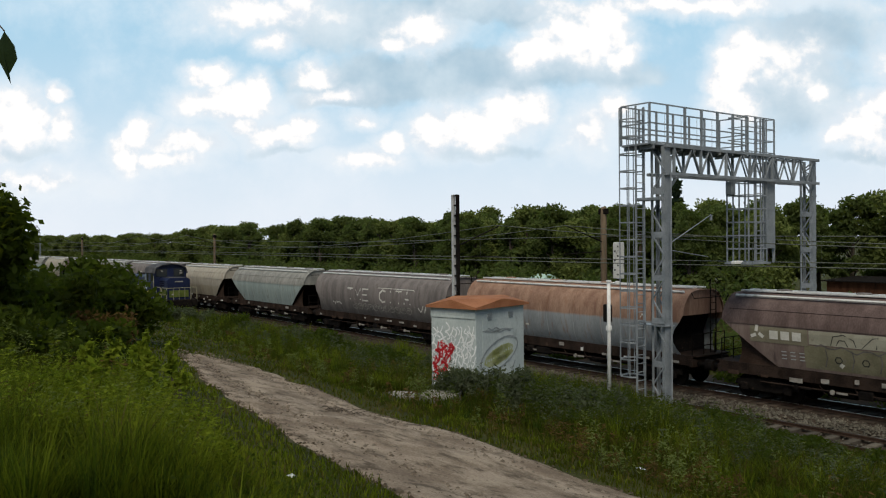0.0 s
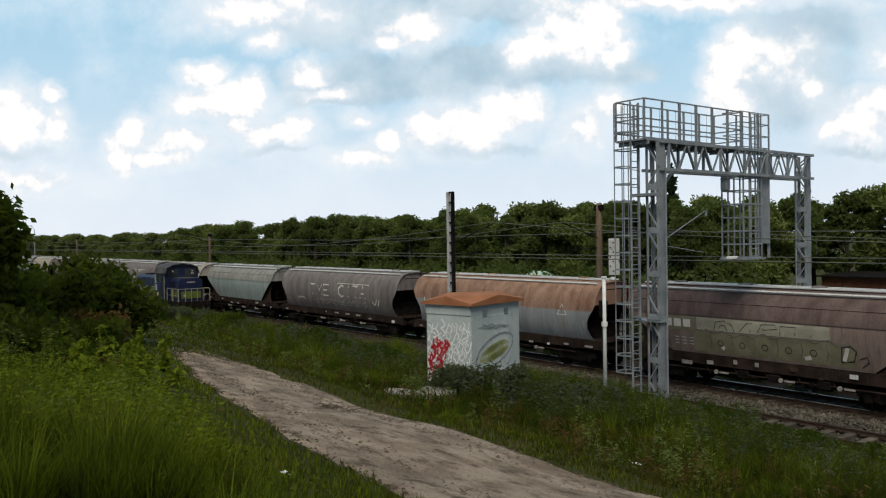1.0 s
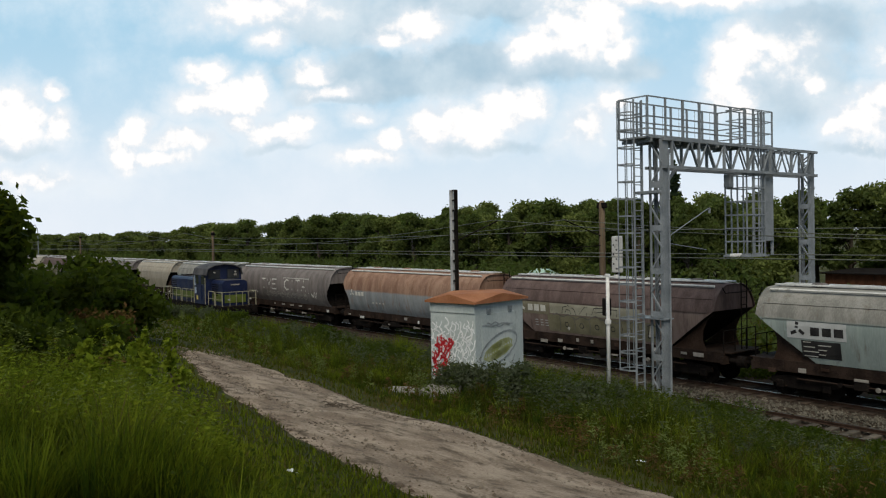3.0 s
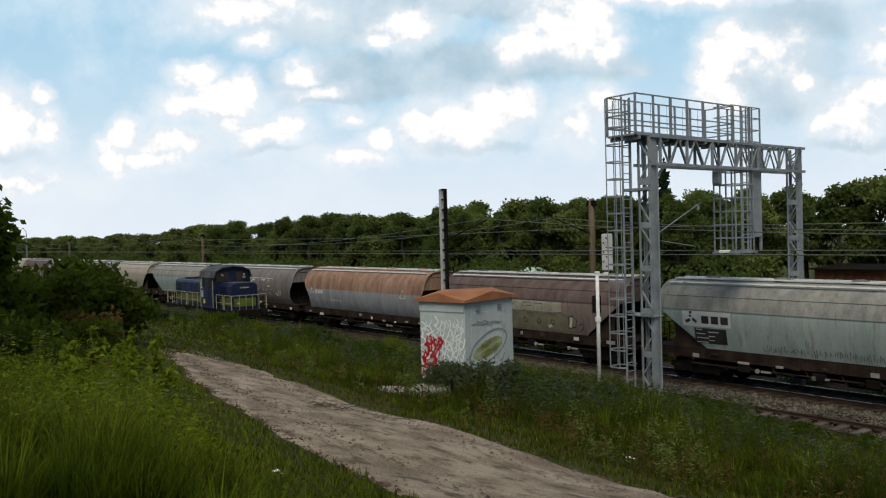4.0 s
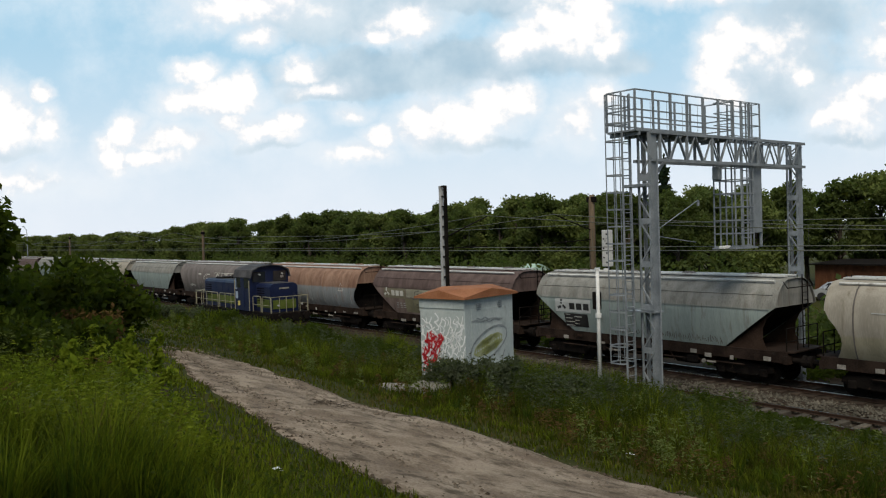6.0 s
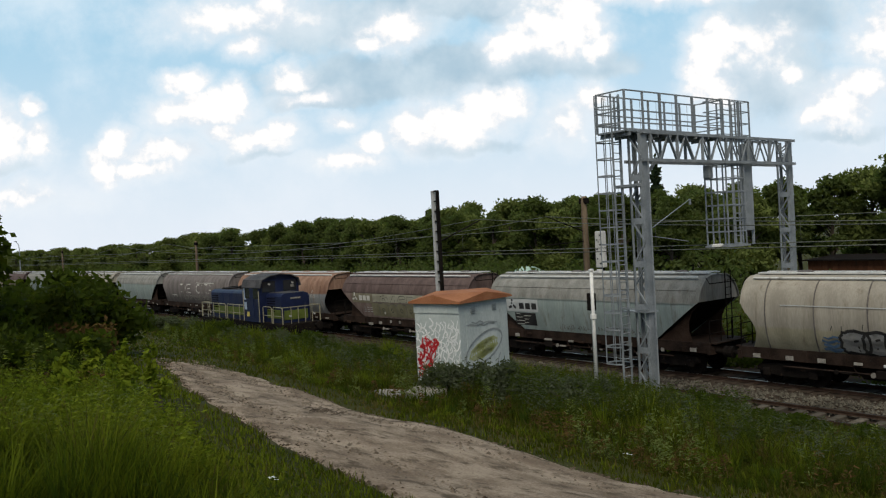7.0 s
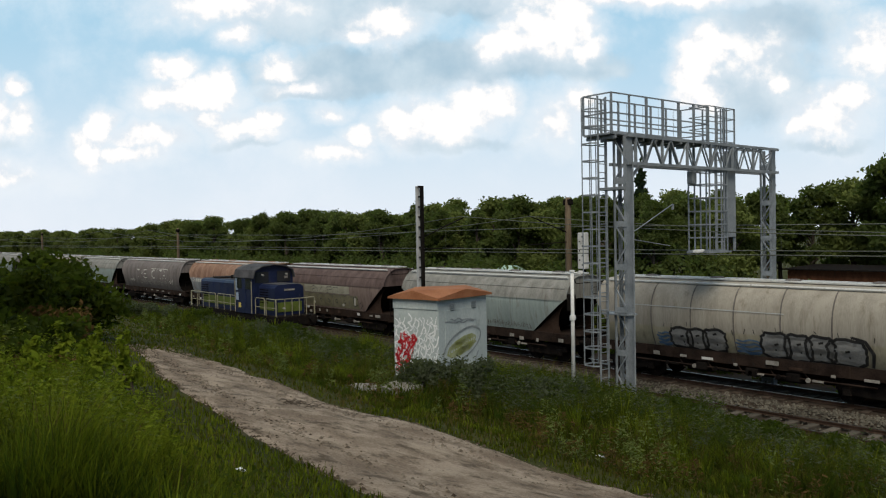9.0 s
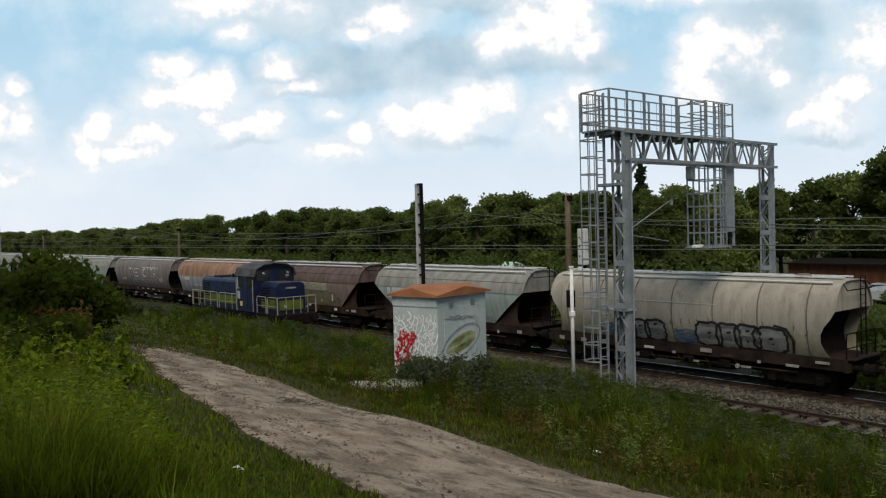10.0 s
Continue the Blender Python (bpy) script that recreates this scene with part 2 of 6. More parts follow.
# ---- mesh helpers ----
class Mesh:
    """Collects vertices and faces, then becomes one mesh object."""

    def __init__(self):
        self.v, self.f, self.cut = [], [], []

    def add(self, verts, faces):
        n = len(self.v)
        self.cut.append((n, len(self.f)))
        self.v += [tuple(p) for p in verts]
        self.f += [tuple(n + i for i in q) for q in faces]
        return self

    def box(self, cx, cy, cz, sx, sy, sz, rz=0.0, ch=0.0):
        c, s = math.cos(rz), math.sin(rz)
        hx, hy, hz = sx / 2, sy / 2, sz / 2
        ch = min(ch, hx * 0.45, hy * 0.45, hz * 0.45)
        if ch <= 0:
            pts = [(x, y, z) for z in (-hz, hz) for x, y in ((-hx, -hy), (hx, -hy), (hx, hy), (-hx, hy))]
            fs = [(3, 2, 1, 0), (4, 5, 6, 7)] + [(i, (i + 1) % 4, 4 + (i + 1) % 4, 4 + i) for i in range(4)]
        else:
            ring = lambda k: [(-hx + k, -hy), (hx - k, -hy), (hx, -hy + k), (hx, hy - k), (hx - k, hy), (-hx + k, hy), (-hx, hy - k), (-hx, -hy + k)]
            inner = [(x * (1 - ch / hx), y * (1 - ch / hy)) for x, y in ring(ch)]
            pts = [(x, y, -hz) for x, y in inner] + [(x, y, -hz + ch) for x, y in ring(ch)] + [(x, y, hz - ch) for x, y in ring(ch)] + [(x, y, hz) for x, y in inner]
            fs = [tuple(range(7, -1, -1)), tuple(range(24, 32))]
            for k in range(3):
                fs += [(8 * k + i, 8 * k + (i + 1) % 8, 8 * k + 8 + (i + 1) % 8, 8 * k + 8 + i) for i in range(8)]
        return self.add([(cx + x * c - y * s, cy + x * s + y * c, cz + z) for x, y, z in pts], fs)

    def beam(self, p, q, w, h=None):
        """A square bar from p to q."""
        p, q = Vector(p), Vector(q)
        h = w if h is None else h
        d = (q - p).normalized()
        side = d.cross(Vector((0, 0, 1))) if abs(d.z) < 0.95 else Vector((1, 0, 0))
        side.normalize()
        up = side.cross(d)
        o = [side * a * w / 2 + up * b * h / 2 for a, b in ((-1, -1), (1, -1), (1, 1), (-1, 1))]
        return self.add([p + k for k in o] + [q + k for k in o], [(3, 2, 1, 0), (4, 5, 6, 7)] + [(i, (i + 1) % 4, 4 + (i + 1) % 4, 4 + i) for i in range(4)])

    def tube(self, pts, r, n=6, caps=True):
        rings, pts = [], [Vector(p) for p in pts]
        for i, p in enumerate(pts):
            d = (pts[min(i + 1, len(pts) - 1)] - pts[max(i - 1, 0)]).normalized()
            a = d.cross(Vector((0, 0, 1))) if abs(d.z) < 0.95 else Vector((1, 0, 0))
            a.normalize()
            b = d.cross(a)
            rr = r[i] if isinstance(r, (list, tuple)) else r
            rings += [p + (a * math.cos(k * 2 * math.pi / n) + b * math.sin(k * 2 * math.pi / n)) * rr for k in range(n)]
        fs = [(j * n + k, j * n + (k + 1) % n, (j + 1) * n + (k + 1) % n, (j + 1) * n + k) for j in range(len(pts) - 1) for k in range(n)]
        if caps:
            fs += [tuple(range(n - 1, -1, -1)), tuple(range((len(pts) - 1) * n, len(pts) * n))]
        return self.add(rings, fs)

    def each(self, name, mat, parent):
        """Every added piece as an object of its own."""
        cuts = self.cut + [(len(self.v), len(self.f))]
        for (a, b), (c, d) in zip(cuts, cuts[1:]):
            p = Mesh()
            p.v, p.f = self.v[a:c], [tuple(i - a for i in q) for q in self.f[b:d]]
            p.make(name, mat, parent)

    def make(self, name, mat, parent=None, label="", smooth=False):
        me = bpy.data.meshes.new(name)
        me.from_pydata(self.v, [], self.f)
        me.materials.append(mat)
        if smooth:
            me.polygons.foreach_set("use_smooth", [True] * len(me.polygons))
        me.update()
        ob = new(name, me)
        if parent:
            ob.parent = parent
        return tagged(ob, label)


def thing(name, label, category, m=None, group="", kind=""):
    """An empty at a thing's base, which carries its parts."""
    ob = new(name)
    ob.empty_display_size = 0.3
    if m is not None:
        ob.matrix_world = m
    return tagged(ob, label, category, group, kind)


def quads(name, centre, right, up, mat, parent=None, label="", fold=0.0):
    """Many leaves: diamonds about their centres (numpy arrays n x 3)."""
    n = len(centre)
    v = np.empty((n, 4, 3))
    v[:, 0], v[:, 1], v[:, 2], v[:, 3] = centre - up, centre + right, centre + up, centre - right
    me = bpy.data.meshes.new(name)
    me.vertices.add(4 * n), me.loops.add(4 * n), me.polygons.add(n)
    me.vertices.foreach_set("co", v.ravel())
    me.loops.foreach_set("vertex_index", np.arange(4 * n, dtype=np.int32))
    me.polygons.foreach_set("loop_start", np.arange(0, 4 * n, 4, dtype=np.int32))
    me.materials.append(mat)
    me.update(calc_edges=True)
    ob = new(name, me)
    if parent:
        ob.parent = parent
    return tagged(ob, label)


def blades(name, root, lean, width, height, mat, bend=0.5):
    """Many grass blades: a quad and a tip each. root n x 3, lean n x 2, width and height n."""
    n = len(root)
    side = np.stack([-lean[:, 1], lean[:, 0]], 1)
    side /= np.linalg.norm(side, axis=1, keepdims=True) + 1e-9
    v = np.zeros((n, 5, 3))
    half = side * width[:, None] / 2
    v[:, 0, :2], v[:, 1, :2] = root[:, :2] - half, root[:, :2] + half
    mid = root[:, :2] + lean * (height * 0.25)[:, None]
    v[:, 2, :2], v[:, 3, :2] = mid + half * 0.75, mid - half * 0.75
    v[:, 4, :2] = root[:, :2] + lean * (height * (0.5 + bend))[:, None]
    v[:, :2, 2] = root[:, 2:3]
    v[:, 2:4, 2] = (root[:, 2] + height * 0.55)[:, None]
    v[:, 4, 2] = root[:, 2] + height
    me = bpy.data.meshes.new(name)
    me.vertices.add(5 * n), me.loops.add(7 * n), me.polygons.add(2 * n)
    me.vertices.foreach_set("co", v.ravel())
    idx = (np.arange(n) * 5)[:, None] + np.array([0, 1, 2, 3, 3, 2, 4])
    me.loops.foreach_set("vertex_index", idx.ravel().astype(np.int32))
    st = (np.arange(n) * 7)[:, None] + np.array([0, 4])
    me.polygons.foreach_set("loop_start", st.ravel().astype(np.int32))
    me.materials.append(mat)
    me.update(calc_edges=True)
    return new(name, me)


# ---- ground ----
NEAR_Y, FAR_Y = 25.4, 30.0            # middles of the two tracks; rail heads at z = 0


def hill(x, y):
    """Height of the ground."""
    if y < 22.4:
        z = 4.7 - 0.19 * max(y, -4.0)
        if y < -4:
            z += (-4 - y) * 0.02
    elif y < 24.0:
        k = (y - 22.4) / 1.6
        k = k * k * (3 - 2 * k)
        z = (4.7 - 0.19 * 22.4) * (1 - k) - 0.42 * k
    else:
        z = -0.42
    if y > 34:
        z += min((y - 34) * 0.03, 0.7)
    if 17.5 < y < 24.0 and x > -17.0:
        a, b = min(1, (x + 17.0) / 3.0), min(1, (y - 17.5) / 3.5) * min(1, (24.0 - y) / 1.2)
        z -= 0.42 * a * a * (3 - 2 * a) * b * b * (3 - 2 * b)
    n = noise.noise(Vector((x * 0.35, y * 0.35, 0))) * 0.10 + noise.noise(Vector((x * 1.3, y * 1.3, 3))) * 0.03
    fade = 1.0 if y < 23 or y > 34 else 0.25
    return z + n * fade


def build_ground():
    xs = [-3000, -1500, -700, -400, -250, -170, -120, -90] + [-75 + 1.5 * i for i in range(24)] + [-39 + 0.6 * i for i in range(75)] + [6 + 2 * i for i in range(12)] + [40, 70, 120, 250, 600, 1500, 3000]
    ys = [-1500, -500, -150, -60, -30, -15, -9, -6] + [-4.4 + 0.55 * i for i in range(60)] + [29, 32, 34, 36, 40, 45, 52, 60, 80, 110, 160, 260, 500, 1200, 3500]
    verts = [(x, y, hill(x, y)) for y in ys for x in xs]
    w = len(xs)
    faces = [(j * w + i, j * w + i + 1, (j + 1) * w + i + 1, (j + 1) * w + i) for j in range(len(ys) - 1) for i in range(w - 1)]
    tagged(Mesh().add(verts, faces).make("ground", GROUND, smooth=True), "grassy bank sloping down to the railway", "ground", kind="structure")


def path_edges(x):
    """The two sides of the earth path at x."""
    xs = [-60, -40, -30, -24, -20.2, -15.8, -12.1, -9.3, -6.4, 0, 10, 25]
    lo = [16.0, 11.6, 9.2, 8.0, 7.3, 6.0, 5.15, 4.65, 4.2, 3.6, 3.0, 2.0]
    hi = [17.4, 13.4, 11.2, 9.9, 9.2, 8.6, 8.15, 8.05, 8.05, 7.9, 7.2, 6.0]
    return float(np.interp(x, xs, lo)), float(np.interp(x, xs, hi))


def on_path(x, y, pad=0.0):
    if x < -22.5:
        return False
    lo, hi = path_edges(x)
    wob = 0.28 * noise.noise(Vector((x * 0.9, y * 0.9, 7)))
    return lo - pad + wob < y < hi + pad + wob


def build_path():
    verts, faces, n = [], [], 14
    steps = [-22.8 + 0.3 * i for i in range(160)]
    for x in steps:
        lo, hi = path_edges(x)
        lo += 0.3 * noise.noise(Vector((x * 0.8, 1, 0))) + 0.12 * noise.noise(Vector((x * 3.1, 4, 0)))
        hi += 0.3 * noise.noise(Vector((x * 0.8, 9, 0))) + 0.12 * noise.noise(Vector((x * 3.1, 14, 0)))
        if x < -20:
            q = math.sqrt(max(0.02, (x + 22.9) / 2.9))
            lo, hi = lo + (hi - lo) * 0.35 * (1 - q), hi - (hi - lo) * 0.45 * (1 - q)
        for k in range(n + 1):
            s = k / n
            y = lo + (hi - lo) * s
            edge = min(s, 1 - s) * 2
            rut = -0.05 * math.exp(-((s - 0.28) / 0.09) ** 2) - 0.05 * math.exp(-((s - 0.74) / 0.09) ** 2)
            z = hill(x, y) + (-0.05 if k in (0, n) else 0.03 * min(1, edge * 3)) + rut * 0.6 + 0.012 * noise.noise(Vector((x * 4, y * 4, 2)))
            verts.append((x, y, z + 0.012))
    for i in range(len(steps) - 1):
        faces += [(i * (n + 1) + k, (i + 1) * (n + 1) + k, (i + 1) * (n + 1) + k + 1, i * (n + 1) + k + 1) for k in range(n)]
    tagged(Mesh().add(verts, faces).make("path", PATHM, smooth=True), "pale trodden earth path with ruts", "path", kind="structure")


def build_track(y0, name, x0, x1, spacing, top, overgrown):
    """Ballast bed, sleepers, two rails."""
    m = Mesh()
    xs = [x0 + (x1 - x0) * i / 160 for i in range(161)]
    prof = [(-2.3, -0.55), (-1.75, -0.27), (-0.9, top), (0, top - 0.02), (0.9, top), (1.75, -0.27), (2.3, -0.55)]
    # far shoulder widened so that dark bed shows beneath the wagons
    if y0 == FAR_Y:
        prof[-1] = (4.3, -0.36)
    for x in xs:
        m.v += [(x, y0 + a, b + 0.02 * noise.noise(Vector((x, a * 2, y0)))) for a, b in prof]
    for i in range(160):
        m.f += [(i * 7 + k, (i + 1) * 7 + k, (i + 1) * 7 + k + 1, i * 7 + k + 1) for k in range(6)]
    bed = tagged(m.make(name, DARKBED, smooth=True), overgrown, "railway track", kind="structure")
    sl = Mesh().box(0, 0, 0, 0.25, 2.5, 0.16, ch=0.02)
    wood = SLEEPERM if y0 == NEAR_Y else DARKSLEEPER
    first = sl.make("sleeper", wood, bed)
    first.location = (x0 + 1, y0, -0.2)
    lo, hi = (-62, 6) if y0 == NEAR_Y else (-50, 6)
    first.location.x = lo
    x, k = lo + spacing, 0
    while x < hi:
        o = new("sleeper", first.data)
        o.parent = bed
        o.location = (x + random.uniform(-0.03, 0.03), y0 + random.uniform(-0.03, 0.03), -0.2 + random.uniform(-0.012, 0.01))
        o.rotation_euler.z = random.uniform(-0.02, 0.02)
        x += spacing
    rest = Mesh()
    x = x0
    while x < x1:
        if not lo - 0.3 < x < hi:
            rest.box(x, y0, -0.2, 0.25, 2.5, 0.16)
        x += spacing
    tagged(rest.make("far_sleepers", wood, bed), kind="stuff")
    for s in (-0.753, 0.753):
        Mesh().box((x0 + x1) / 2, y0 + s, -0.115, x1 - x0, 0.14, 0.02).box((x0 + x1) / 2, y0 + s, -0.07, x1 - x0, 0.025, 0.1).box((x0 + x1) / 2, y0 + s, -0.024, x1 - x0, 0.07, 0.04).make("rail", RAILSIDE, bed)
        Mesh().box((x0 + x1) / 2, y0 + s, -0.001, x1 - x0, 0.055, 0.012).make("rail_head", RAILTOP, bed, "worn shiny rail head")
    return bed


def build_stones():
    """Loose ballast between and beside the tracks."""
    rng = np.random.default_rng(4)
    m = Mesh()
    for i in range(42000):
        x = -34 + 38 * rng.random()
        y = 23.6 + 7.0 * rng.random()
        if abs(y - NEAR_Y) < 0.9 and rng.random() < 0.9:
            continue
        if y > 28.9 or y < 24.4:
            continue
        a = min(abs(y - NEAR_Y), abs(y - FAR_Y))
        z = float(np.interp(a, [0, 0.9, 1.75, 2.3], [-0.2, -0.2, -0.26, -0.45]))
        r = 0.03 + 0.045 * rng.random()
        t = rng.random(4) * 6.28
        p = [(x + r * math.cos(t[0] + k * 1.57) * (0.7 + 0.5 * rng.random()), y + r * math.sin(t[0] + k * 1.57) * (0.7 + 0.5 * rng.random()), z) for k in range(4)]
        m.add(p + [(x + r * 0.3 * math.cos(t[1]), y + r * 0.3 * math.sin(t[1]), z + r * (0.7 + 0.6 * rng.random()))], [(0, 1, 4), (1, 2, 4), (2, 3, 4), (3, 0, 4)])
    tagged(m.make("loose_ballast", STONES), "grey crushed stone beside the rails", "ballast", kind="stuff")


build_ground()
build_path()
build_track(NEAR_Y, "track_near", -420, 60, 0.65, -0.235, "overgrown railway track on grey sleepers")
build_track(FAR_Y, "track_far", -420, 60, 0.6, -0.15, "railway track on ballast with shiny rails")
build_stones()


# ---- signal gantry over the tracks ----
GX, GN, GF = -17.45, 22.6, 32.2      # its line along the track, near leg, far leg


def lattice_leg(parent, x, y, z0, z1, wx, wy, step, chord):
    """Two slim angles on one side, a broad channel on the other, zigzag bars and batten plates between."""
    for sy in (-1, 1):
        a, b = x - wx / 2, y + sy * wy / 2
        Mesh().box(a, b, (z0 + z1) / 2, chord, 0.02, z1 - z0).box(a - chord / 2 + 0.01, b - sy * (chord / 2 - 0.01), (z0 + z1) / 2 + 0.002, 0.022, chord, z1 - z0).make("corner_angle", STEEL, parent)
    u, h = x + wx / 2, wy / 2
    prof = [(u, y - h), (u, y + h), (u - 0.12, y + h), (u - 0.12, y + h - 0.02), (u - 0.02, y + h - 0.02), (u - 0.02, y - h + 0.02), (u - 0.12, y - h + 0.02), (u - 0.12, y - h)]
    c = Mesh().add([(p, q, z) for z in (z0, z1) for p, q in prof], [(k, (k + 1) % 8, 8 + (k + 1) % 8, 8 + k) for k in range(8)] + [(8, 9, 10, 11, 12), (8, 12, 13, 14, 15), (4, 3, 2, 1, 0), (7, 6, 5, 0)])
    c.make("leg_channel", STEEL, parent)
    m, d, z, k = Mesh(), Mesh(), z0 + 0.25, 0
    while z < z1 - 0.2:
        zz = min(z + step, z1 - 0.1)
        for sy in (-1, 1):
            m.box(x, y + sy * (wy / 2 + 0.014), z, wx, 0.012, 0.2)
            a, b = (-1, 1) if k % 2 else (1, -1)
            d.beam((x + a * wx / 2, y + sy * wy / 2, z), (x + b * wx / 2, y + sy * wy / 2, (z + zz) / 2), 0.045)
            d.beam((x + b * wx / 2, y + sy * wy / 2, (z + zz) / 2), (x + a * wx / 2, y + sy * wy / 2, zz), 0.045)
        m.box(x - wx / 2 - chord / 2, y, z, 0.014, wy, 0.14)
        z += step
        k += 1
    m.each("batten_plate", STEEL, parent)
    d.each("leg_brace", STEEL, parent)
    Mesh().box(x, y, z0 - 0.2, wx + 0.4, wy + 0.4, 0.4, ch=0.03).make("footing", CONCRETE, parent, "concrete footing")


def caged_ladder(parent, x, y, z0, z1, depth, cage_from, width=0.42, hoops=0.62):
    """Rungs between two rails along x, with hoops that reach out to depth along x."""
    r = Mesh()
    for s in (-1, 1):
        r.beam((x, y + s * width / 2, z0), (x, y + s * width / 2, z1), 0.05)
    r.each("ladder_rail", STEEL, parent)
    r, z = Mesh(), z0 + 0.2
    while z < z1:
        r.tube([(x, y - width / 2, z), (x, y + width / 2, z)], 0.016, 5)
        z += 0.29
    r.each("ladder_rung", STEEL, parent)
    h, z = Mesh(), cage_from
    ring = [(0, -width / 2), (0.25 * depth, -0.36), (0.8 * depth, -0.36), (depth, -0.2), (depth, 0.2), (0.8 * depth, 0.36), (0.25 * depth, 0.36), (0, width / 2)]
    while z < z1 + 0.05:
        for a, b in zip(ring, ring[1:]):
            h.beam((x + a[0], y + a[1], z), (x + b[0], y + b[1], z), 0.02, 0.045)
        z += hoops
    h.each("cage_hoop_strap", STEEL, parent)
    h = Mesh()
    for a in ring[1:-1]:
        h.beam((x + a[0], y + a[1], cage_from), (x + a[0], y + a[1], z1), 0.024)
    h.each("cage_bar", STEEL, parent)


def build_gantry():
    g = thing("signal_gantry", "grey galvanised steel signal gantry spanning the two tracks", "gantry", pose(0, 0, 0))
    zb, zt = 8.43, 9.36
    lattice_leg(g, GX + 0.07, GN, 0.35, zt, 0.5, 0.34, 1.45, 0.1)
    lattice_leg(g, GX, GF, -0.3, zt, 0.48, 0.3, 1.45, 0.09)
    hood = Mesh().box(GX - 0.22, GN - 0.1, 7.6, 0.95, 0.5, 0.1, ch=0.01)
    hood.make("landing_plate", STEEL, g)
    ch, x1, x2 = Mesh(), GX - 0.36, GX + 0.36
    for x in (x1, x2):
        for z in (zb, zt):
            ch.box(x, (GN + GF) / 2 - 0.02, z, 0.09, GF - GN + 0.3, 0.1)
    ch.each("truss_chord", STEEL, g)
    br, n = Mesh(), 18
    for i in range(n):
        ya, yb = GN + 0.3 + (GF - GN - 0.6) * i / n, GN + 0.3 + (GF - GN - 0.6) * (i + 1) / n
        for x in (x1, x2):
            a, b = (zb, zt) if i % 2 else (zt, zb)
            br.beam((x, ya, a), (x, yb, b), 0.045)
            if i % 3 == 0:
                br.box(x, ya, (zb + zt) / 2, 0.08, 0.08, zt - zb)
        br.beam((x1, ya, zb), (x2, yb, zb), 0.05), br.beam((x2, ya, zt), (x1, yb, zt), 0.05)
    br.each("truss_brace", STEEL, g)
    Mesh().beam((GX, GN + 0.2, zb - 0.75), (GX, GN + 1.0, zb), 0.08).make("knee_brace", STEEL, g)
    # walkway with railings from the near ladder to the middle ladder
    pz, pa, pb, px1, px2 = 9.42, 21.9, 27.6, GX - 1.05, GX + 0.15
    pc = (px1 + px2) / 2
    Mesh().box(pc, (pa + pb) / 2, pz, px2 - px1, pb - pa, 0.07, ch=0.01).make("walkway_floor", STEEL, g)
    j = Mesh()
    y = pa + 0.2
    while y < pb:
        j.box(pc, y, pz - 0.1, px2 - px1 + 0.05, 0.06, 0.12)
        y += 0.75
    j.each("floor_joist", STEEL, g)
    rl = Mesh()
    for x in (px1, px2):
        for z in (pz + 0.28, pz + 0.68, pz + 1.34):
            rl.beam((x, pa, z), (x, pb, z), 0.035, 0.045)
    for z in (pz + 0.28, pz + 0.68, pz + 1.34):
        rl.beam((px2, pa, z), (px1, pa, z), 0.035, 0.045)
        rl.beam((px1, pb, z), (px2, pb, z), 0.035, 0.045)
    rl.each("handrail", STEEL, g)
    posts = [(x, pa + (pb - pa) * i / 6) for i in range(7) for x in (px1, px2)]
    proto = Mesh().box(0, 0, 0.67, 0.06, 0.06, 1.34).make("railing_post", STEEL, g)
    for i, (x, y) in enumerate(posts):
        o = proto if i == 0 else new("railing_post", proto.data)
        o.parent = g
        o.location = (x, y, pz)
    wide = Mesh()
    for i in (2, 3, 4, 5):
        wide.box(px2, pa + (pb - pa) * i / 6, pz + 0.67, 0.05, 0.11, 1.3)
    wide.each("railing_panel", STEEL, g)
    grid = Mesh()
    for i in range(13):
        y = pa + (pb - pa) * i / 12
        grid.beam((px1, y, pz), (px1, y, pz + 1.34), 0.01)
    grid.each("railing_bar", STEEL, g)
    caged_ladder(g, GX - 0.42, 22.1, 0.7, pz + 1.3, -0.72, 1.6, hoops=0.58)
    # hanging ladder to the signals, with its back board
    hx = GX - 0.15
    for y in (27.4, 27.8, 28.2, 28.6):
        Mesh().beam((hx - 0.45, y, 5.3), (hx - 0.45, y, zb + 0.1), 0.045).make("hanger", STEEL, g)
        Mesh().beam((hx + 0.45, y, 5.3), (hx + 0.45, y, zb + (2.3 if y > 28 else 0.1)), 0.045).make("hanger", STEEL, g)
    hb = Mesh()
    z = 5.35
    while z < 8.5:
        for x in (hx - 0.45, hx + 0.45):
            hb.beam((x, 27.37, z), (x, 28.63, z), 0.03, 0.045)
        for y in (27.37, 28.63):
            hb.beam((hx - 0.45, y, z), (hx + 0.45, y, z), 0.03, 0.045)
        z += 0.5
    hb.each("hanging_cage_bar", STEEL, g)
    ld = Mesh()
    for k in range(20):
        ld.tube([(hx + 0.42, 27.95, 5.4 + k * 0.28), (hx + 0.42, 28.4, 5.4 + k * 0.28)], 0.018, 5)
    ld.beam((hx + 0.42, 27.93, 5.3), (hx + 0.42, 27.93, 10.72), 0.05).beam((hx + 0.42, 28.42, 5.3), (hx + 0.42, 28.42, 10.72), 0.05)
    ld.each("hanging_ladder_bar", STEEL, g)
    Mesh().box(hx, 28.05, 5.3, 1.0, 1.5, 0.06).make("signal_platform", STEEL, g)
    Mesh().box(hx + 0.3, 29.1, 7.5, 0.06, 0.62, 3.3, ch=0.01).box(hx + 0.25, 28.8, 7.5, 0.14, 0.05, 3.3).box(hx + 0.25, 29.42, 6.9, 0.1, 0.05, 3.2).make("back_board", STEEL, g, "plain grey signal back board")
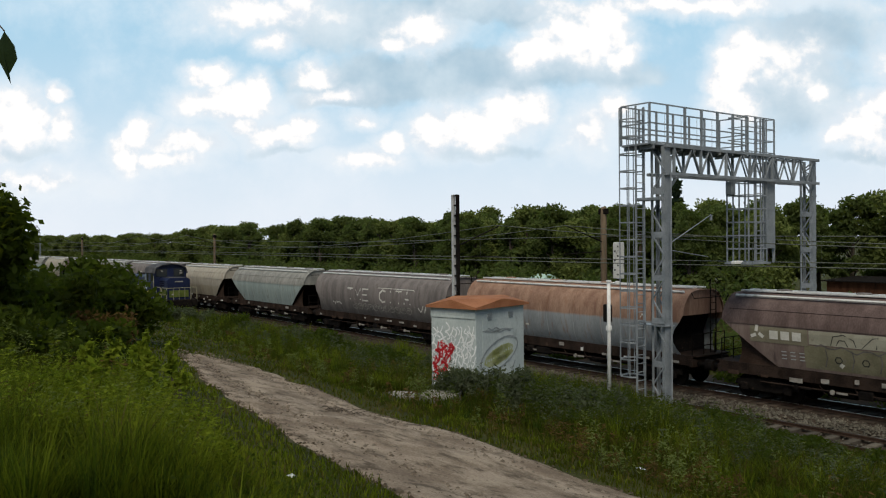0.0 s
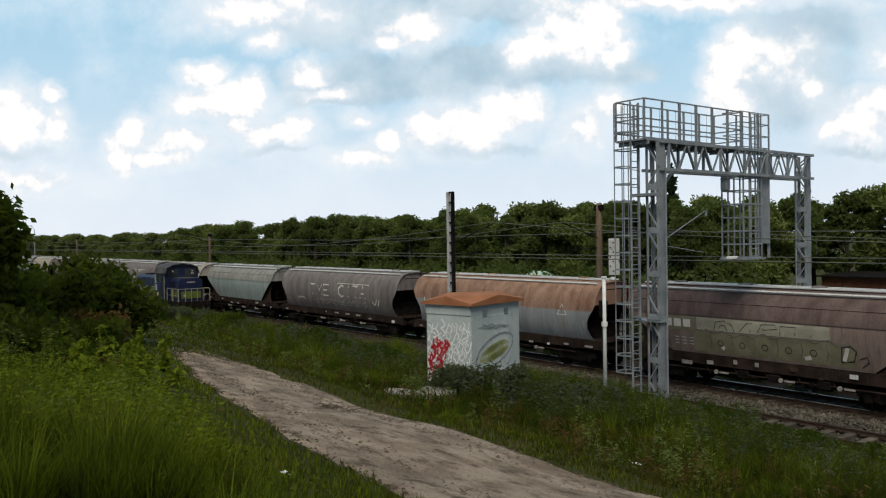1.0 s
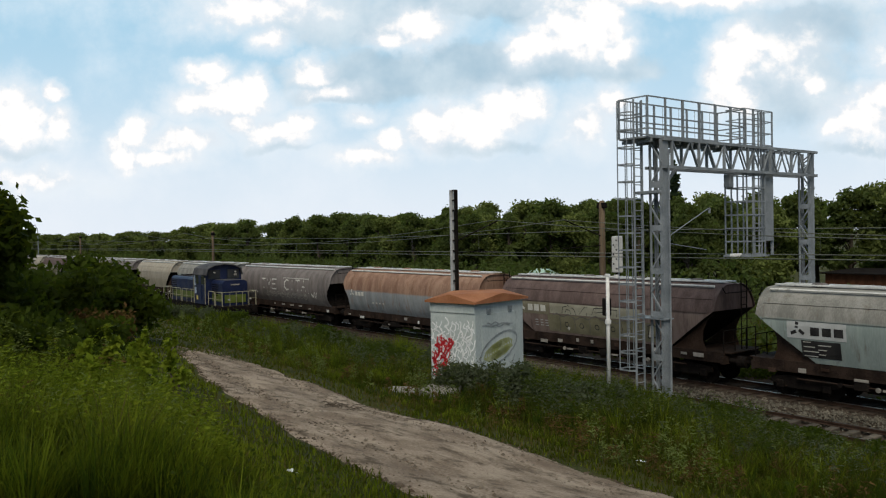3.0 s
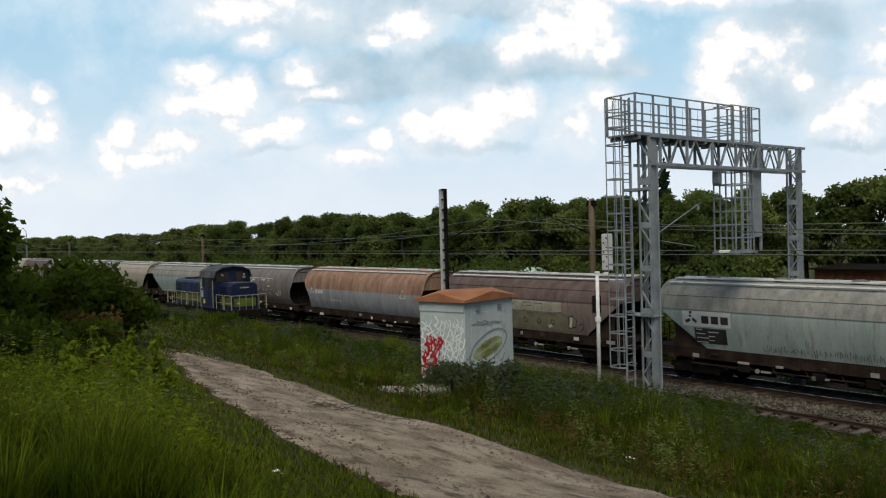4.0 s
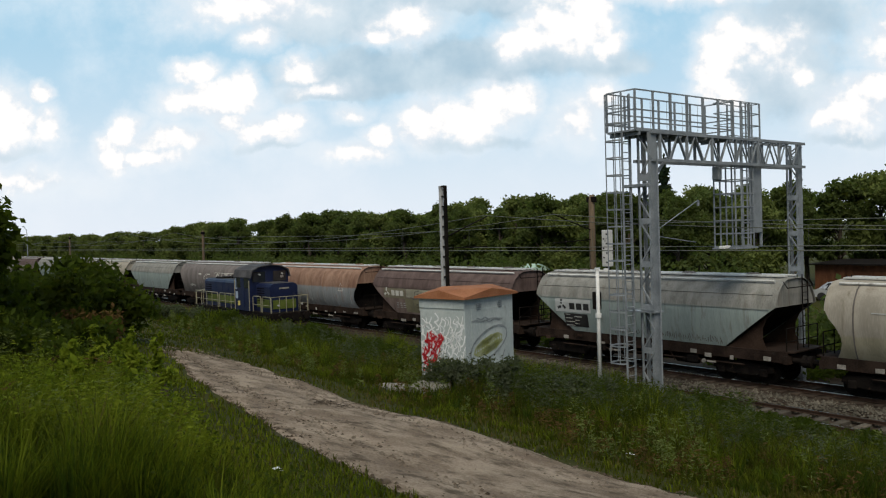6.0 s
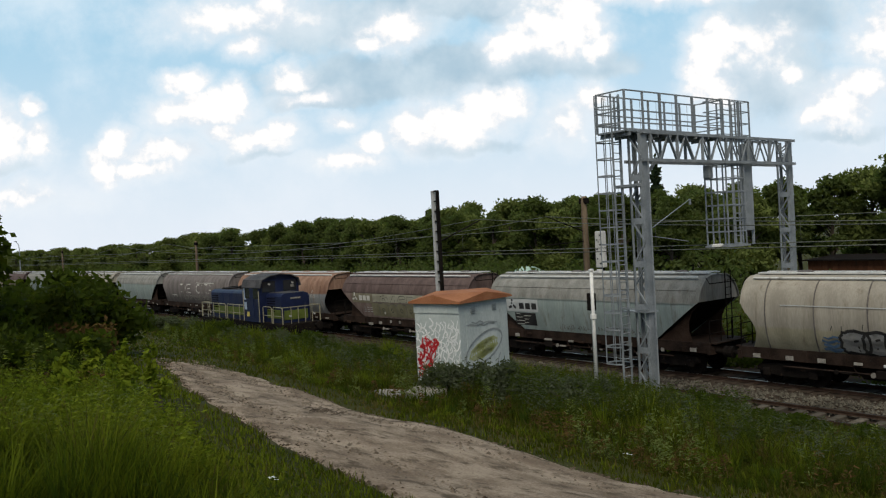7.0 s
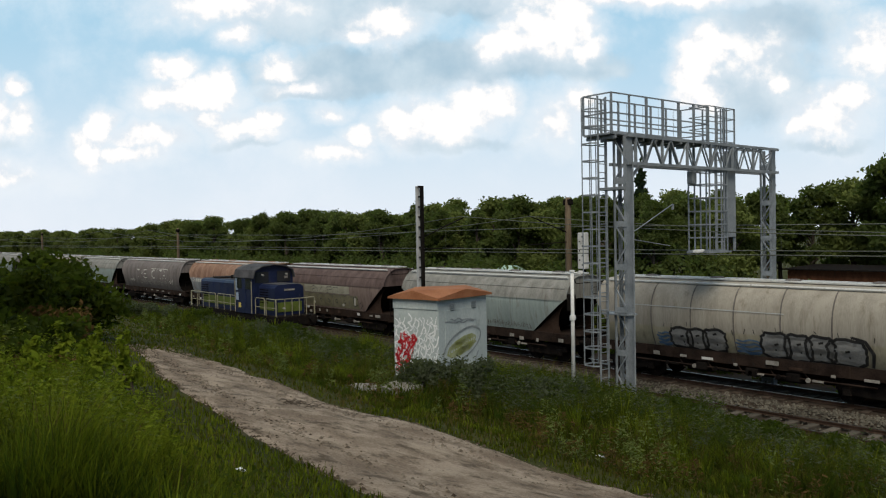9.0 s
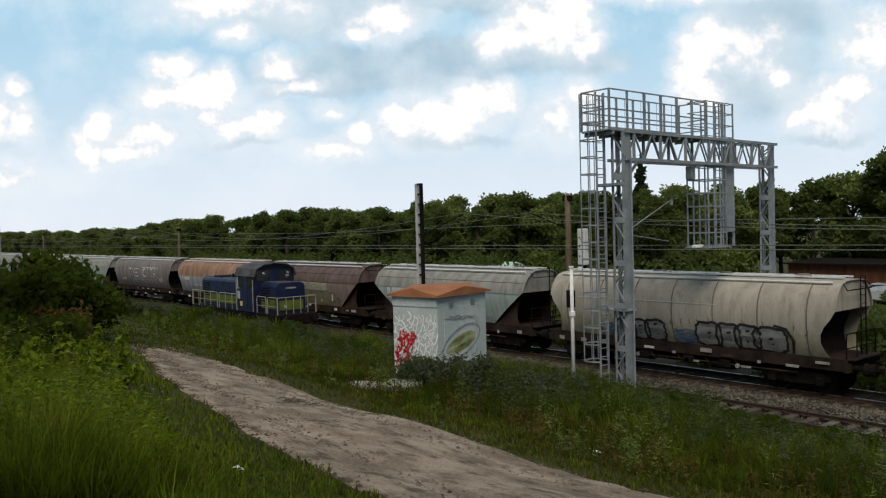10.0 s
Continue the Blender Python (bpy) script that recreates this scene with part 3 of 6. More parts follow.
    Mesh().box(hx - 0.2, 27.25, 8.12, 0.28, 0.26, 0.5, ch=0.03).make("junction_box", STEEL, g)
    Mesh().box(hx + 0.1, 27.2, 5.35, 0.2, 0.5, 0.12, ch=0.02).make("platform_lamp", WHITE, g)
    tc = Mesh()
    for z in (9.5, 9.95, 10.4, 10.8):
        for a, b in (((GX + 0.15, 27.5), (GX + 0.15, 29.4)), ((GX - 0.6, 29.4), (GX + 0.15, 29.4)), ((GX + 0.15, 27.5), (GX - 0.6, 27.5)), ((GX - 0.6, 27.5), (GX - 0.6, 29.4))):
            tc.beam((*a, z), (*b, z), 0.032)
    for x, y in ((GX + 0.15, 27.5), (GX + 0.15, 28.1), (GX + 0.15, 28.7), (GX + 0.15, 29.4), (GX - 0.6, 29.4), (GX - 0.6, 28.4)):
        tc.beam((x, y, 9.3), (x, y, 10.8), 0.05)
    tc.each("hatch_cage_bar", STEEL, g)
    Mesh().tube([(GX + 0.5, GN - 0.05, 0.3), (GX + 0.5, GN - 0.05, 9.0)], 0.025, 6).make("cable_pipe", STEEL, g)
    for z in (3.35,):
        Mesh().box(GX - 0.12, GN - 0.05, z, 1.05, 0.55, 0.04).box(GX - 0.12, GN - 0.34, z + 0.1, 1.05, 0.04, 0.04).make("clamp_band", STEEL, g)
    ct = Mesh().tube([(GX, GN + 0.3, 6.0), (GX, NEAR_Y + 0.1, 7.1)], 0.018, 6).tube([(GX, GN + 0.3, 5.9), (GX, NEAR_Y - 0.1, 5.6)], 0.016, 6).tube([(GX, NEAR_Y + 0.1, 7.1), (GX, NEAR_Y + 0.1, 6.9)], 0.05, 6)
    ct.make("wire_bracket", STEEL, g)


# ---- masts, wires, posts ----
WIREM = material("weathered_copper_wire", (0.10, 0.11, 0.09), (0.16, 0.17, 0.14), 0.7, 0.2, 1.0, 10.0, 0.0)
MASTGREY = material("pale_concrete_mast", (0.36, 0.37, 0.38), (0.5, 0.51, 0.52), 0.8, 0, 2.0, 30.0, 0.2, (0.24, 0.24, 0.24))
TIMBER = material("weathered_timber", (0.13, 0.095, 0.065), (0.21, 0.16, 0.11), 0.9, 0, 2.0, 30.0, 0.4, stretch=(4, 4, 0.4))


def mast_steel(x, y, top):
    z0 = hill(x, y)
    t = thing("catenary_mast", "grey steel channel mast beside the track", "mast", pose(x, y, 0), "catenary masts")
    Mesh().box(-0.13, 0, (z0 + top) / 2, 0.13, 0.16, top - z0, ch=0.01).make("pale_channel", MASTGREY, t)
    Mesh().box(0.15, 0.02, (z0 + top) / 2, 0.1, 0.16, top - z0, ch=0.01).make("dark_channel", DARKSTEEL, t)
    m, z = Mesh(), z0 + 0.3
    while z < top:
        m.box(0, 0.02, z, 0.3, 0.1, 0.07)
        z += 0.45
    m.each("tie_plate", DARKSTEEL, t)
    m = Mesh().tube([(0, 0.1, 6.0), (0, NEAR_Y - y, 6.9)], 0.03, 6).tube([(0, 0.1, 5.5), (0, NEAR_Y - y, 5.5)], 0.025, 6)
    m.make("wire_bracket", DARKSTEEL, t)


def mast_timber(x, y, top, r=0.16):
    z0 = hill(x, y) - 0.1
    t = thing("catenary_mast", "brown weathered mast behind the track with a bracket", "mast", pose(x, y, 0), "catenary masts")
    Mesh().tube([(0, 0, z0), (0, 0, top - 0.3), (0, 0, top)], [r * 1.25, r, r * 0.7], 10).make("pole", TIMBER, t, smooth=True)
    Mesh().box(0, 0, top - 0.25, 0.55, 0.25, 0.3, ch=0.03).make("cap_fitting", DARKSTEEL, t)
    Mesh().tube([(0, -0.1, 6.1), (0, FAR_Y - y, 7.0)], 0.03, 6).tube([(0, -0.1, 5.6), (0, FAR_Y - y, 5.5)], 0.025, 6).make("wire_bracket", DARKSTEEL, t)


def build_wires():
    masts = [-241, -188, -135, -82, -29, 24, 77]
    for y, name in ((NEAR_Y, "near"), (FAR_Y, "far")):
        m = Mesh()
        pts = []
        for a, b in zip(masts, masts[1:]):
            for k in range(12):
                s = k / 12
                pts.append((a + (b - a) * s, y, 6.95 - 4 * 1.15 * s * (1 - s)))
        m.tube(pts, 0.016, 4)
        tagged(m.make("carrier_wire", WIREM), "sagging dark carrier wire over the track", "wire", "overhead wires")
        c = Mesh().tube([(x, y + (0.2 if i % 2 else -0.2), 5.3) for i, x in enumerate(masts)], 0.018, 4)
        tagged(c.make("contact_wire", WIREM), "thin taut contact wire over the track", "wire", "overhead wires")
    h = Mesh()
    for a, b in zip(masts, masts[1:]):
        for k in range(1, 8):
            s = k / 8
            for y in (NEAR_Y, FAR_Y):
                h.beam((a + (b - a) * s, y, 5.3), (a + (b - a) * s, y, 6.95 - 4 * 1.15 * s * (1 - s)), 0.008)
    tagged(h.make("dropper_wires", WIREM), "thin droppers between the two wires", "wire", kind="stuff")
    f = Mesh().tube([(x, 33.4, 6.4 - 0.25 * (i % 2)) for i, x in enumerate((-240, -190, -135, -108, -82, -55, -29, -3, 24, 77))], 0.02, 4)
    tagged(f.make("feeder_wire", WIREM), "thin feeder wire along the far masts", "wire", "overhead wires")


def build_post():
    x, y = -18.75, 21.5
    z0 = hill(x, y)
    t = thing("marker_post", "white painted steel post with a small dark box", "post", pose(x, y, 0))
    Mesh().tube([(0, 0, z0 - 0.1), (0, 0, 3.2), (0, 0, 4.82)], [0.07, 0.064, 0.06], 10).make("post", WHITE, t, smooth=True)
    Mesh().tube([(0, 0, 3.15), (0, 0, 3.3)], 0.105, 10).tube([(0, 0, 4.8), (0, 0, 4.86)], 0.09, 10).make("collar", WHITE, t)
    Mesh().tube([(0, 0, 4.75), (0.3, 0.1, 4.78)], 0.03, 6).tube([(0.3, 0.1, 4.74), (0.3, 0.1, 4.84)], 0.08, 8).make("top_bracket", WHITE, t)
    Mesh().box(-0.14, 0.1, 3.72, 0.3, 0.16, 0.6, ch=0.02).make("equipment_box", DARKSTEEL, t, "small dark equipment box")


def build_relay_board():
    x, y = -28.95, 34.0
    t = thing("relay_cabinet", "pale perforated equipment board on a stand behind the track", "cabinet", pose(x, y, 0))
    Mesh().box(0, 0, 5.1, 0.5, 0.35, 1.95, ch=0.03).make("board", WALKWAY, t)
    Mesh().box(0, 0.05, 2.0, 0.18, 0.18, 4.6, ch=0.01).make("stand", DARKSTEEL, t)
    m = Mesh()
    for i in range(7):
        m.box(0.1 * (-1) ** i, -0.18, 4.35 + i * 0.25, 0.09, 0.02, 0.08)
    m.each("insulator", BLACK, t)


# ---- graffitied booth ----
BOOTHM = material("painted_concrete", (0.37, 0.43, 0.435), (0.50, 0.555, 0.55), 0.8, 0, 1.2, 25.0, 0.2, (0.25, 0.29, 0.285), (0.56, 0.76), stretch=(1, 1, 0.5))
ROOFM = material("rust_red_roof_paint", (0.26, 0.105, 0.05), (0.37, 0.165, 0.085), 0.8, 0, 1.5, 25.0, 0.25, (0.33, 0.15, 0.09))
RED = material("red_spray_paint", (0.42, 0.012, 0.02), (0.58, 0.03, 0.04), 0.6, 0, 6.0, 30.0, 0.0)
SPRAYWHITE = material("white_spray_paint", (0.72, 0.76, 0.78), (0.86, 0.88, 0.88), 0.6, 0, 6.0, 30.0, 0.0)
YELLOW = material("yellow_spray_paint", (0.30, 0.33, 0.11), (0.37, 0.40, 0.25), 0.7, 0, 3.0, 20.0, 0.0)
GREYLINE = material("grey_spray_paint", (0.2, 0.23, 0.24), (0.3, 0.33, 0.34), 0.7, 0, 3.0, 20.0, 0.0)
BLUE_SPRAY = material("blue_spray_paint", (0.06, 0.12, 0.22), (0.12, 0.18, 0.27), 0.7, 0, 3.0, 20.0, 0.0)
SILVER = material("silver_spray_paint", (0.24, 0.245, 0.245), (0.34, 0.34, 0.335), 0.5, 0.2, 2.0, 20.0, 0.0)


def ribbon(m, pts, w, place):
    """A painted stroke: pts on a face (a, b), turned into space by place(a, b)."""
    pts = [Vector(p) for p in pts]
    for i, p in enumerate(pts):
        d = (pts[min(i + 1, len(pts) - 1)] - pts[max(i - 1, 0)])
        d = d.normalized() if d.length > 1e-6 else Vector((1, 0))
        n = Vector((-d.y, d.x)) * w * (0.5 if 0 < i < len(pts) - 1 else 0.35)
        m.v += [place(*(p + n)), place(*(p - n))]
    k = len(m.v) - 2 * len(pts)
    m.f += [(k + 2 * i, k + 2 * i + 1, k + 2 * i + 3, k + 2 * i + 2) for i in range(len(pts) - 1)]


def squiggle(rng, a, b, w, h, n=9):
    """A looping handwritten stroke."""
    ph, q = rng.uniform(0, 6.28), rng.uniform(0.7, 1.6)
    return [(a + w * (0.5 * math.sin(ph + q * 5.2 * i / n) + 0.15 * math.sin(ph * 2 + 9 * i / n)), b + h * (i / (n - 1) - 0.5) + 0.12 * h * math.cos(ph + 7 * i / n)) for i in range(n)]


def build_booth():
    cx, cy, ang, wl, wr, h = -15.4, 12.8, radians(12.0), 1.45, 2.05, 2.36
    z0 = 2.22
    t = thing("equipment_booth", "pale blue-grey concrete equipment booth covered in graffiti", "booth", Matrix.Translation((cx, cy, z0)) @ Matrix.Rotation(ang, 4, "Z"))
    # local: corner at 0, the short face runs to -x, the long one to +y
    Mesh().box(-wl / 2, wr / 2, h / 2 - 0.15, wl, wr, h + 0.3, ch=0.015).make("wall_shell", BOOTHM, t)
    o, e = 0.1, 0.02
    x0, x1, y0, y1, zr, rise = -wl - o, o, -o, wr + o, h, 0.22
    mx, my = (x0 + x1) / 2, (y0 + y1) / 2
    v = [(x0, y0, zr), (x1, y0, zr), (x1, y1, zr), (x0, y1, zr), (x0, y0, zr + 0.05), (x1, y0, zr + 0.05), (x1, y1, zr + 0.05), (x0, y1, zr + 0.05),
         (mx, y0, zr + rise), (x1, my, zr + rise), (mx, y1, zr + rise), (x0, my, zr + rise), (mx, my, zr + rise + 0.02)]
    f = [(3, 2, 1, 0), (0, 1, 5, 8, 4), (1, 2, 6, 9, 5), (2, 3, 7, 10, 6), (3, 0, 4, 11, 7), (4, 8, 12, 11), (8, 5, 9, 12), (9, 6, 10, 12), (10, 7, 11, 12)]
    Mesh().add(v, f).make("roof", ROOFM, t, "rust-red four-gabled roof")
    for y in (0.55, 1.45):
        vent = Mesh().box(0.006, y, 2.14, 0.02, 0.17, 0.17)
        for k in range(3):
            vent.box(0.022, y, 2.085 + k * 0.055, 0.02, 0.15, 0.02)
        vent.make("vent", GREYLINE, t)
    Mesh().box(0.004, 1.02, 1.1, 0.012, 1.5, 1.96, ch=0.004).make("door_panel", BOOTHM, t)
    Mesh().box(-wl / 2, -0.004, h - 0.12, wl, 0.03, 0.24).make("fascia", BOOTHM, t)
    left = lambda a, b: (-a, -0.008, b)
    left2 = lambda a, b: (-a, -0.012, b)
    right = lambda a, b: (0.016, a, b)
    rng = random.Random(5)
    m = Mesh()
    for row in range(11):
        for k in range(12):
            a, b = 0.08 + k * 0.116 + rng.uniform(-0.04, 0.04), 0.12 + row * 0.165 + rng.uniform(-0.06, 0.06)
            if rng.random() < 0.88:
                ribbon(m, squiggle(rng, a, b, rng.uniform(0.06, 0.16), rng.uniform(0.16, 0.34)), rng.uniform(0.022, 0.042), left)
    m.make("white_graffiti", SPRAYWHITE, t, "dense white spray-painted tags")
    m = Mesh()
    for k in range(58):
        b = rng.uniform(0.12, 1.5)
        a = rng.uniform(0.72 if b < 0.75 or b > 1.0 else 0.95, 1.36)
        ribbon(m, squiggle(rng, a, b, rng.uniform(0.08, 0.22), rng.uniform(0.12, 0.34)), rng.uniform(0.024, 0.048), left2)
    m.make("red_graffiti", RED, t, "red spray-painted letters")
    m = Mesh()
    ribbon(m, [(0.95 + (0.06 + 0.6 * k / 60) * math.cos(k * 0.62), 1.16 + (0.03 + 0.17 * k / 60) * math.sin(k * 0.62) + 0.24 * (0.06 + 0.6 * k / 60) * math.cos(k * 0.62)) for k in range(61)], 0.07, right)
    m.make("yellow_patch", YELLOW, t, "faded yellow spray-painted shape")
    m = Mesh()
    right2 = lambda a, b: (0.02, a, b)
    loop = [(0.95 + 0.78 * math.cos(k * 0.33), 1.18 + 0.36 * math.sin(k * 0.33) + 0.26 * (0.78 * math.cos(k * 0.33))) for k in range(20)]
    ribbon(m, loop, 0.05, right2)
    for y, z, w in ((0.9, 1.78, 1.3), (0.7, 1.83, 0.5), (1.1, 1.75, 0.7), (0.9, 0.62, 1.1), (1.2, 0.5, 0.4)):
        ribbon(m, [(y - w / 2 + w * k / 8, z + 0.025 * math.sin(k * 1.3 + y)) for k in range(9)], 0.035, right2)
    ribbon(m, [(1.35, 0.2), (1.4, 0.5), (1.5, 0.75), (1.62, 0.95)], 0.05, right2)
    m.make("grey_graffiti", GREYLINE, t)
    m = Mesh()
    for k in range(22):
        ribbon(m, squiggle(rng, rng.uniform(0.4, 1.3), rng.uniform(0.15, 0.6), 0.1, 0.2), 0.022, right2)
    m.make("pale_graffiti", SPRAYWHITE, t)
    s = thing("concrete_slab", "broken pale concrete slab lying in the grass", "slab", pose(-15.1, 10.9, hill(-15.1, 10.9) - 0.03, 4, -3, 40))
    rng = random.Random(2)
    for x, y, a, b, h in ((-0.55, 0, 1.0, 1.15, 0.17), (0.5, 0.12, 0.9, 0.95, 0.2)):
        v = []
        for z in (-0.15, h):
            v += [(x + a * 0.55 * math.cos(k * 0.785 + 0.4) * rng.uniform(0.85, 1.1), y + b * 0.55 * math.sin(k * 0.785 + 0.4) * rng.uniform(0.85, 1.1), z + rng.uniform(-0.03, 0.03)) for k in range(8)]
        Mesh().add(v, [tuple(range(7, -1, -1)), tuple(range(8, 16))] + [(k, (k + 1) % 8, 8 + (k + 1) % 8, 8 + k) for k in range(8)]).make("slab_piece", CONCRETE, s)


build_gantry()
mast_steel(-28.8, 22.8, 8.3)
mast_timber(-29.1, 33.0, 7.95)
mast_timber(-82, 33.0, 7.1, 0.13)
mast_timber(-135, 33.0, 7.2, 0.13)
mast_timber(-188, 33.0, 7.2, 0.13)
mast_timber(24, 33.0, 7.9)
build_wires()
build_post()
build_relay_board()
build_booth()


# ---- wagons ----
HOPPER = [(1.27, 1.4), (1.36, 1.75), (1.46, 2.3), (1.5, 2.75), (1.49, 3.0), (1.38, 3.35), (1.18, 3.68), (0.92, 3.92), (0.62, 4.05), (0.3, 4.1), (0.0, 4.11)]
TANK = [(1.14, 1.34), (1.25, 1.5), (1.41, 1.95), (1.49, 2.45), (1.5, 2.8), (1.45, 3.2), (1.32, 3.55), (1.1, 3.84), (0.8, 4.02), (0.4, 4.1), (0.0, 4.11)]


def half_width(profile, z):
    zs, ys = [p[1] for p in profile], [p[0] for p in profile]
    return float(np.interp(z, zs, ys))


def end_cut(kind, z, xe):
    """How far the body reaches along x at height z: hoppers slope in below, rounded wagons have a hollow end."""
    if kind == "hopper":
        return xe - 2.25 * max(0.0, min(1.0, (3.05 - z) / 1.65))
    return xe - float(np.interp(z, [1.34, 1.7, 2.05, 2.4, 2.7, 2.95], [0.28, 0.5, 0.58, 0.45, 0.2, 0.0]))


def wagon_body(kind, xe):
    """The shell along x, cut at both ends; then its end walls and the sheets below them."""
    prof = HOPPER if kind == "hopper" else TANK
    zl = prof[0][1]
    zs = [zl + (3.05 - zl) * i / 6 for i in range(7)] + [3.05 + 1.06 * math.sin(math.pi / 2 * i / 7) for i in range(1, 8)]
    half = [(-half_width(prof, z), z) for z in zs]
    ring = half + [(-y, z) for y, z in reversed(half[:-1])]
    n, cols = len(ring), 14
    m, sl, walls = Mesh(), Mesh(), []
    for i in range(cols + 1):
        u = -1 + 2 * i / cols
        m.v += [(u * end_cut(kind, z, xe), y, z) for y, z in ring]
    for i in range(cols):
        m.f += [(i * n + k, (i + 1) * n + k, (i + 1) * n + k + 1, i * n + k + 1) for k in range(n - 1)]
        sl.f.append((i * n + n - 1, (i + 1) * n + n - 1, (i + 1) * n, i * n))
    sl.v = list(m.v)
    for s in (-1, 1):
        # upright end wall above, set back in a rim
        up = [(y, z) for y, z in ring if z > 3.0]
        q = len(up)
        pts = [(s * (xe - 0.05), y * 0.97, z - 0.02) for y, z in up] + [(s * (xe - 0.09), y * 0.97, z - 0.02) for y, z in up]
        walls.append(Mesh().add(pts, [tuple(range(q)), tuple(range(2 * q - 1, q - 1, -1))] + [(i, (i + 1) % q, q + (i + 1) % q, q + i) for i in range(q)]))
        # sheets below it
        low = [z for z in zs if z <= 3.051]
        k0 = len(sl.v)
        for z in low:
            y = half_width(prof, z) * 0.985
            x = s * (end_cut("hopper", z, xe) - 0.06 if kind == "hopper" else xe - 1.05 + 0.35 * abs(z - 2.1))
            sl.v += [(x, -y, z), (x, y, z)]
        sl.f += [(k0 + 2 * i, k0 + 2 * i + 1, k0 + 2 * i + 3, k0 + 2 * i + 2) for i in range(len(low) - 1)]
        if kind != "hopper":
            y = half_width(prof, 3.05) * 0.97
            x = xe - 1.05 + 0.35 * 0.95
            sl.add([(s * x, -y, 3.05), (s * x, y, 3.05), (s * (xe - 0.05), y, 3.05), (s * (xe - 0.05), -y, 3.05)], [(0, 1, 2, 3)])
    return m, sl, walls


def build_bogie(parent, x, axles):
    b = Mesh()
    for s in (-1, 1):
        b.add([(x - 1.3, s * 0.98, 0.52), (x - 0.5, s * 0.98, 0.35), (x + 0.5, s * 0.98, 0.35), (x + 1.3, s * 0.98, 0.52), (x + 1.25, s * 0.98, 0.72), (x + 0.4, s * 0.98, 0.82), (x - 0.4, s * 0.98, 0.82), (x - 1.25, s * 0.98, 0.72)]
              + [(x + p, s * 1.1, q) for p, q in ((-1.3, 0.52), (-0.5, 0.35), (0.5, 0.35), (1.3, 0.52), (1.25, 0.72), (0.4, 0.82), (-0.4, 0.82), (-1.25, 0.72))],
              [tuple(range(8)), tuple(range(15, 7, -1))] + [(k, 8 + k, 8 + (k + 1) % 8, (k + 1) % 8) for k in range(8)])
        for a in (-0.9, 0.9):
            b.box(x + a, s * 1.1, 0.47, 0.3, 0.14, 0.3, ch=0.03)
    b.box(x, 0, 0.72, 0.5, 2.0, 0.25)
    bogie = b.make("bogie", DARKSTEEL, parent)
    for a in (-0.9, 0.9):
        w = Mesh()
        for s in (-1, 1):
            w.tube([(0, s * 0.69, 0), (0, s * 0.73, 0), (0, s * 0.75, 0), (0, s * 0.83, 0)], [0.49, 0.49, 0.46, 0.455], 20)
        w.tube([(0, -0.7, 0), (0, 0.7, 0)], 0.08, 8)
        for k in range(4):
            c, sn = math.cos(k * 1.57), math.sin(k * 1.57)
            for s in (-1, 1):
                w.tube([(c * 0.26, s * 0.82, sn * 0.26), (c * 0.26, s * 0.845, sn * 0.26)], 0.05, 6)
        o = w.make("wheelset", DARKSTEEL, bogie)
        o.location = (x + a, 0, 0.462)
        axles.append(o)


def letters_on(parent, prof, rows, mat, name, w, label=""):
    """Painted strokes on the near side: rows of points (x, z)."""
    m = Mesh()
    for pts in rows:
        ribbon(m, pts, w, lambda a, b: (a, -half_width(prof, b) - 0.012, b))
    tagged(m.make(name, mat, parent), label, kind="stuff" if w <= 0.06 else "")


def emblem(parent, prof, x, z, s, mat):
    """A plain three-bladed sign and three plain bars, as the owner's mark."""
    on = lambda p, q: (p, -half_width(prof, q) - 0.013, q)
    for k in range(3):
        a = math.pi / 2 + k * 2.094
        m = Mesh()
        ribbon(m, [(x + 0.12 * s * math.cos(a + 0.5), z + 0.12 * s * math.sin(a + 0.5)), (x + 0.5 * s * math.cos(a), z + 0.5 * s * math.sin(a))], 0.3 * s, on)
        m.make("mark_blade", mat, parent)
    for k in range(3):
        m = Mesh()
        ribbon(m, [(x + s * (0.85 + 0.75 * k), z - 0.05 * s), (x + s * (1.42 + 0.75 * k), z - 0.05 * s)], 0.75 * s, on)
        m.make("mark_bar", mat, parent)


def panel_on(parent, prof, x, z, w, h, mat, name, off=0.008, label=""):
    m, n = Mesh(), 4
    for i in range(n + 1):
        zz = z - h / 2 + h * i / n
        y = -half_width(prof, zz) - off
        m.v += [(x - w / 2, y, zz), (x + w / 2, y, zz)]
    m.f += [(2 * i, 2 * i + 1, 2 * i + 3, 2 * i + 2) for i in range(n)]
    return m.make(name, mat, parent, label)


WAGONS, AXLES = [], []


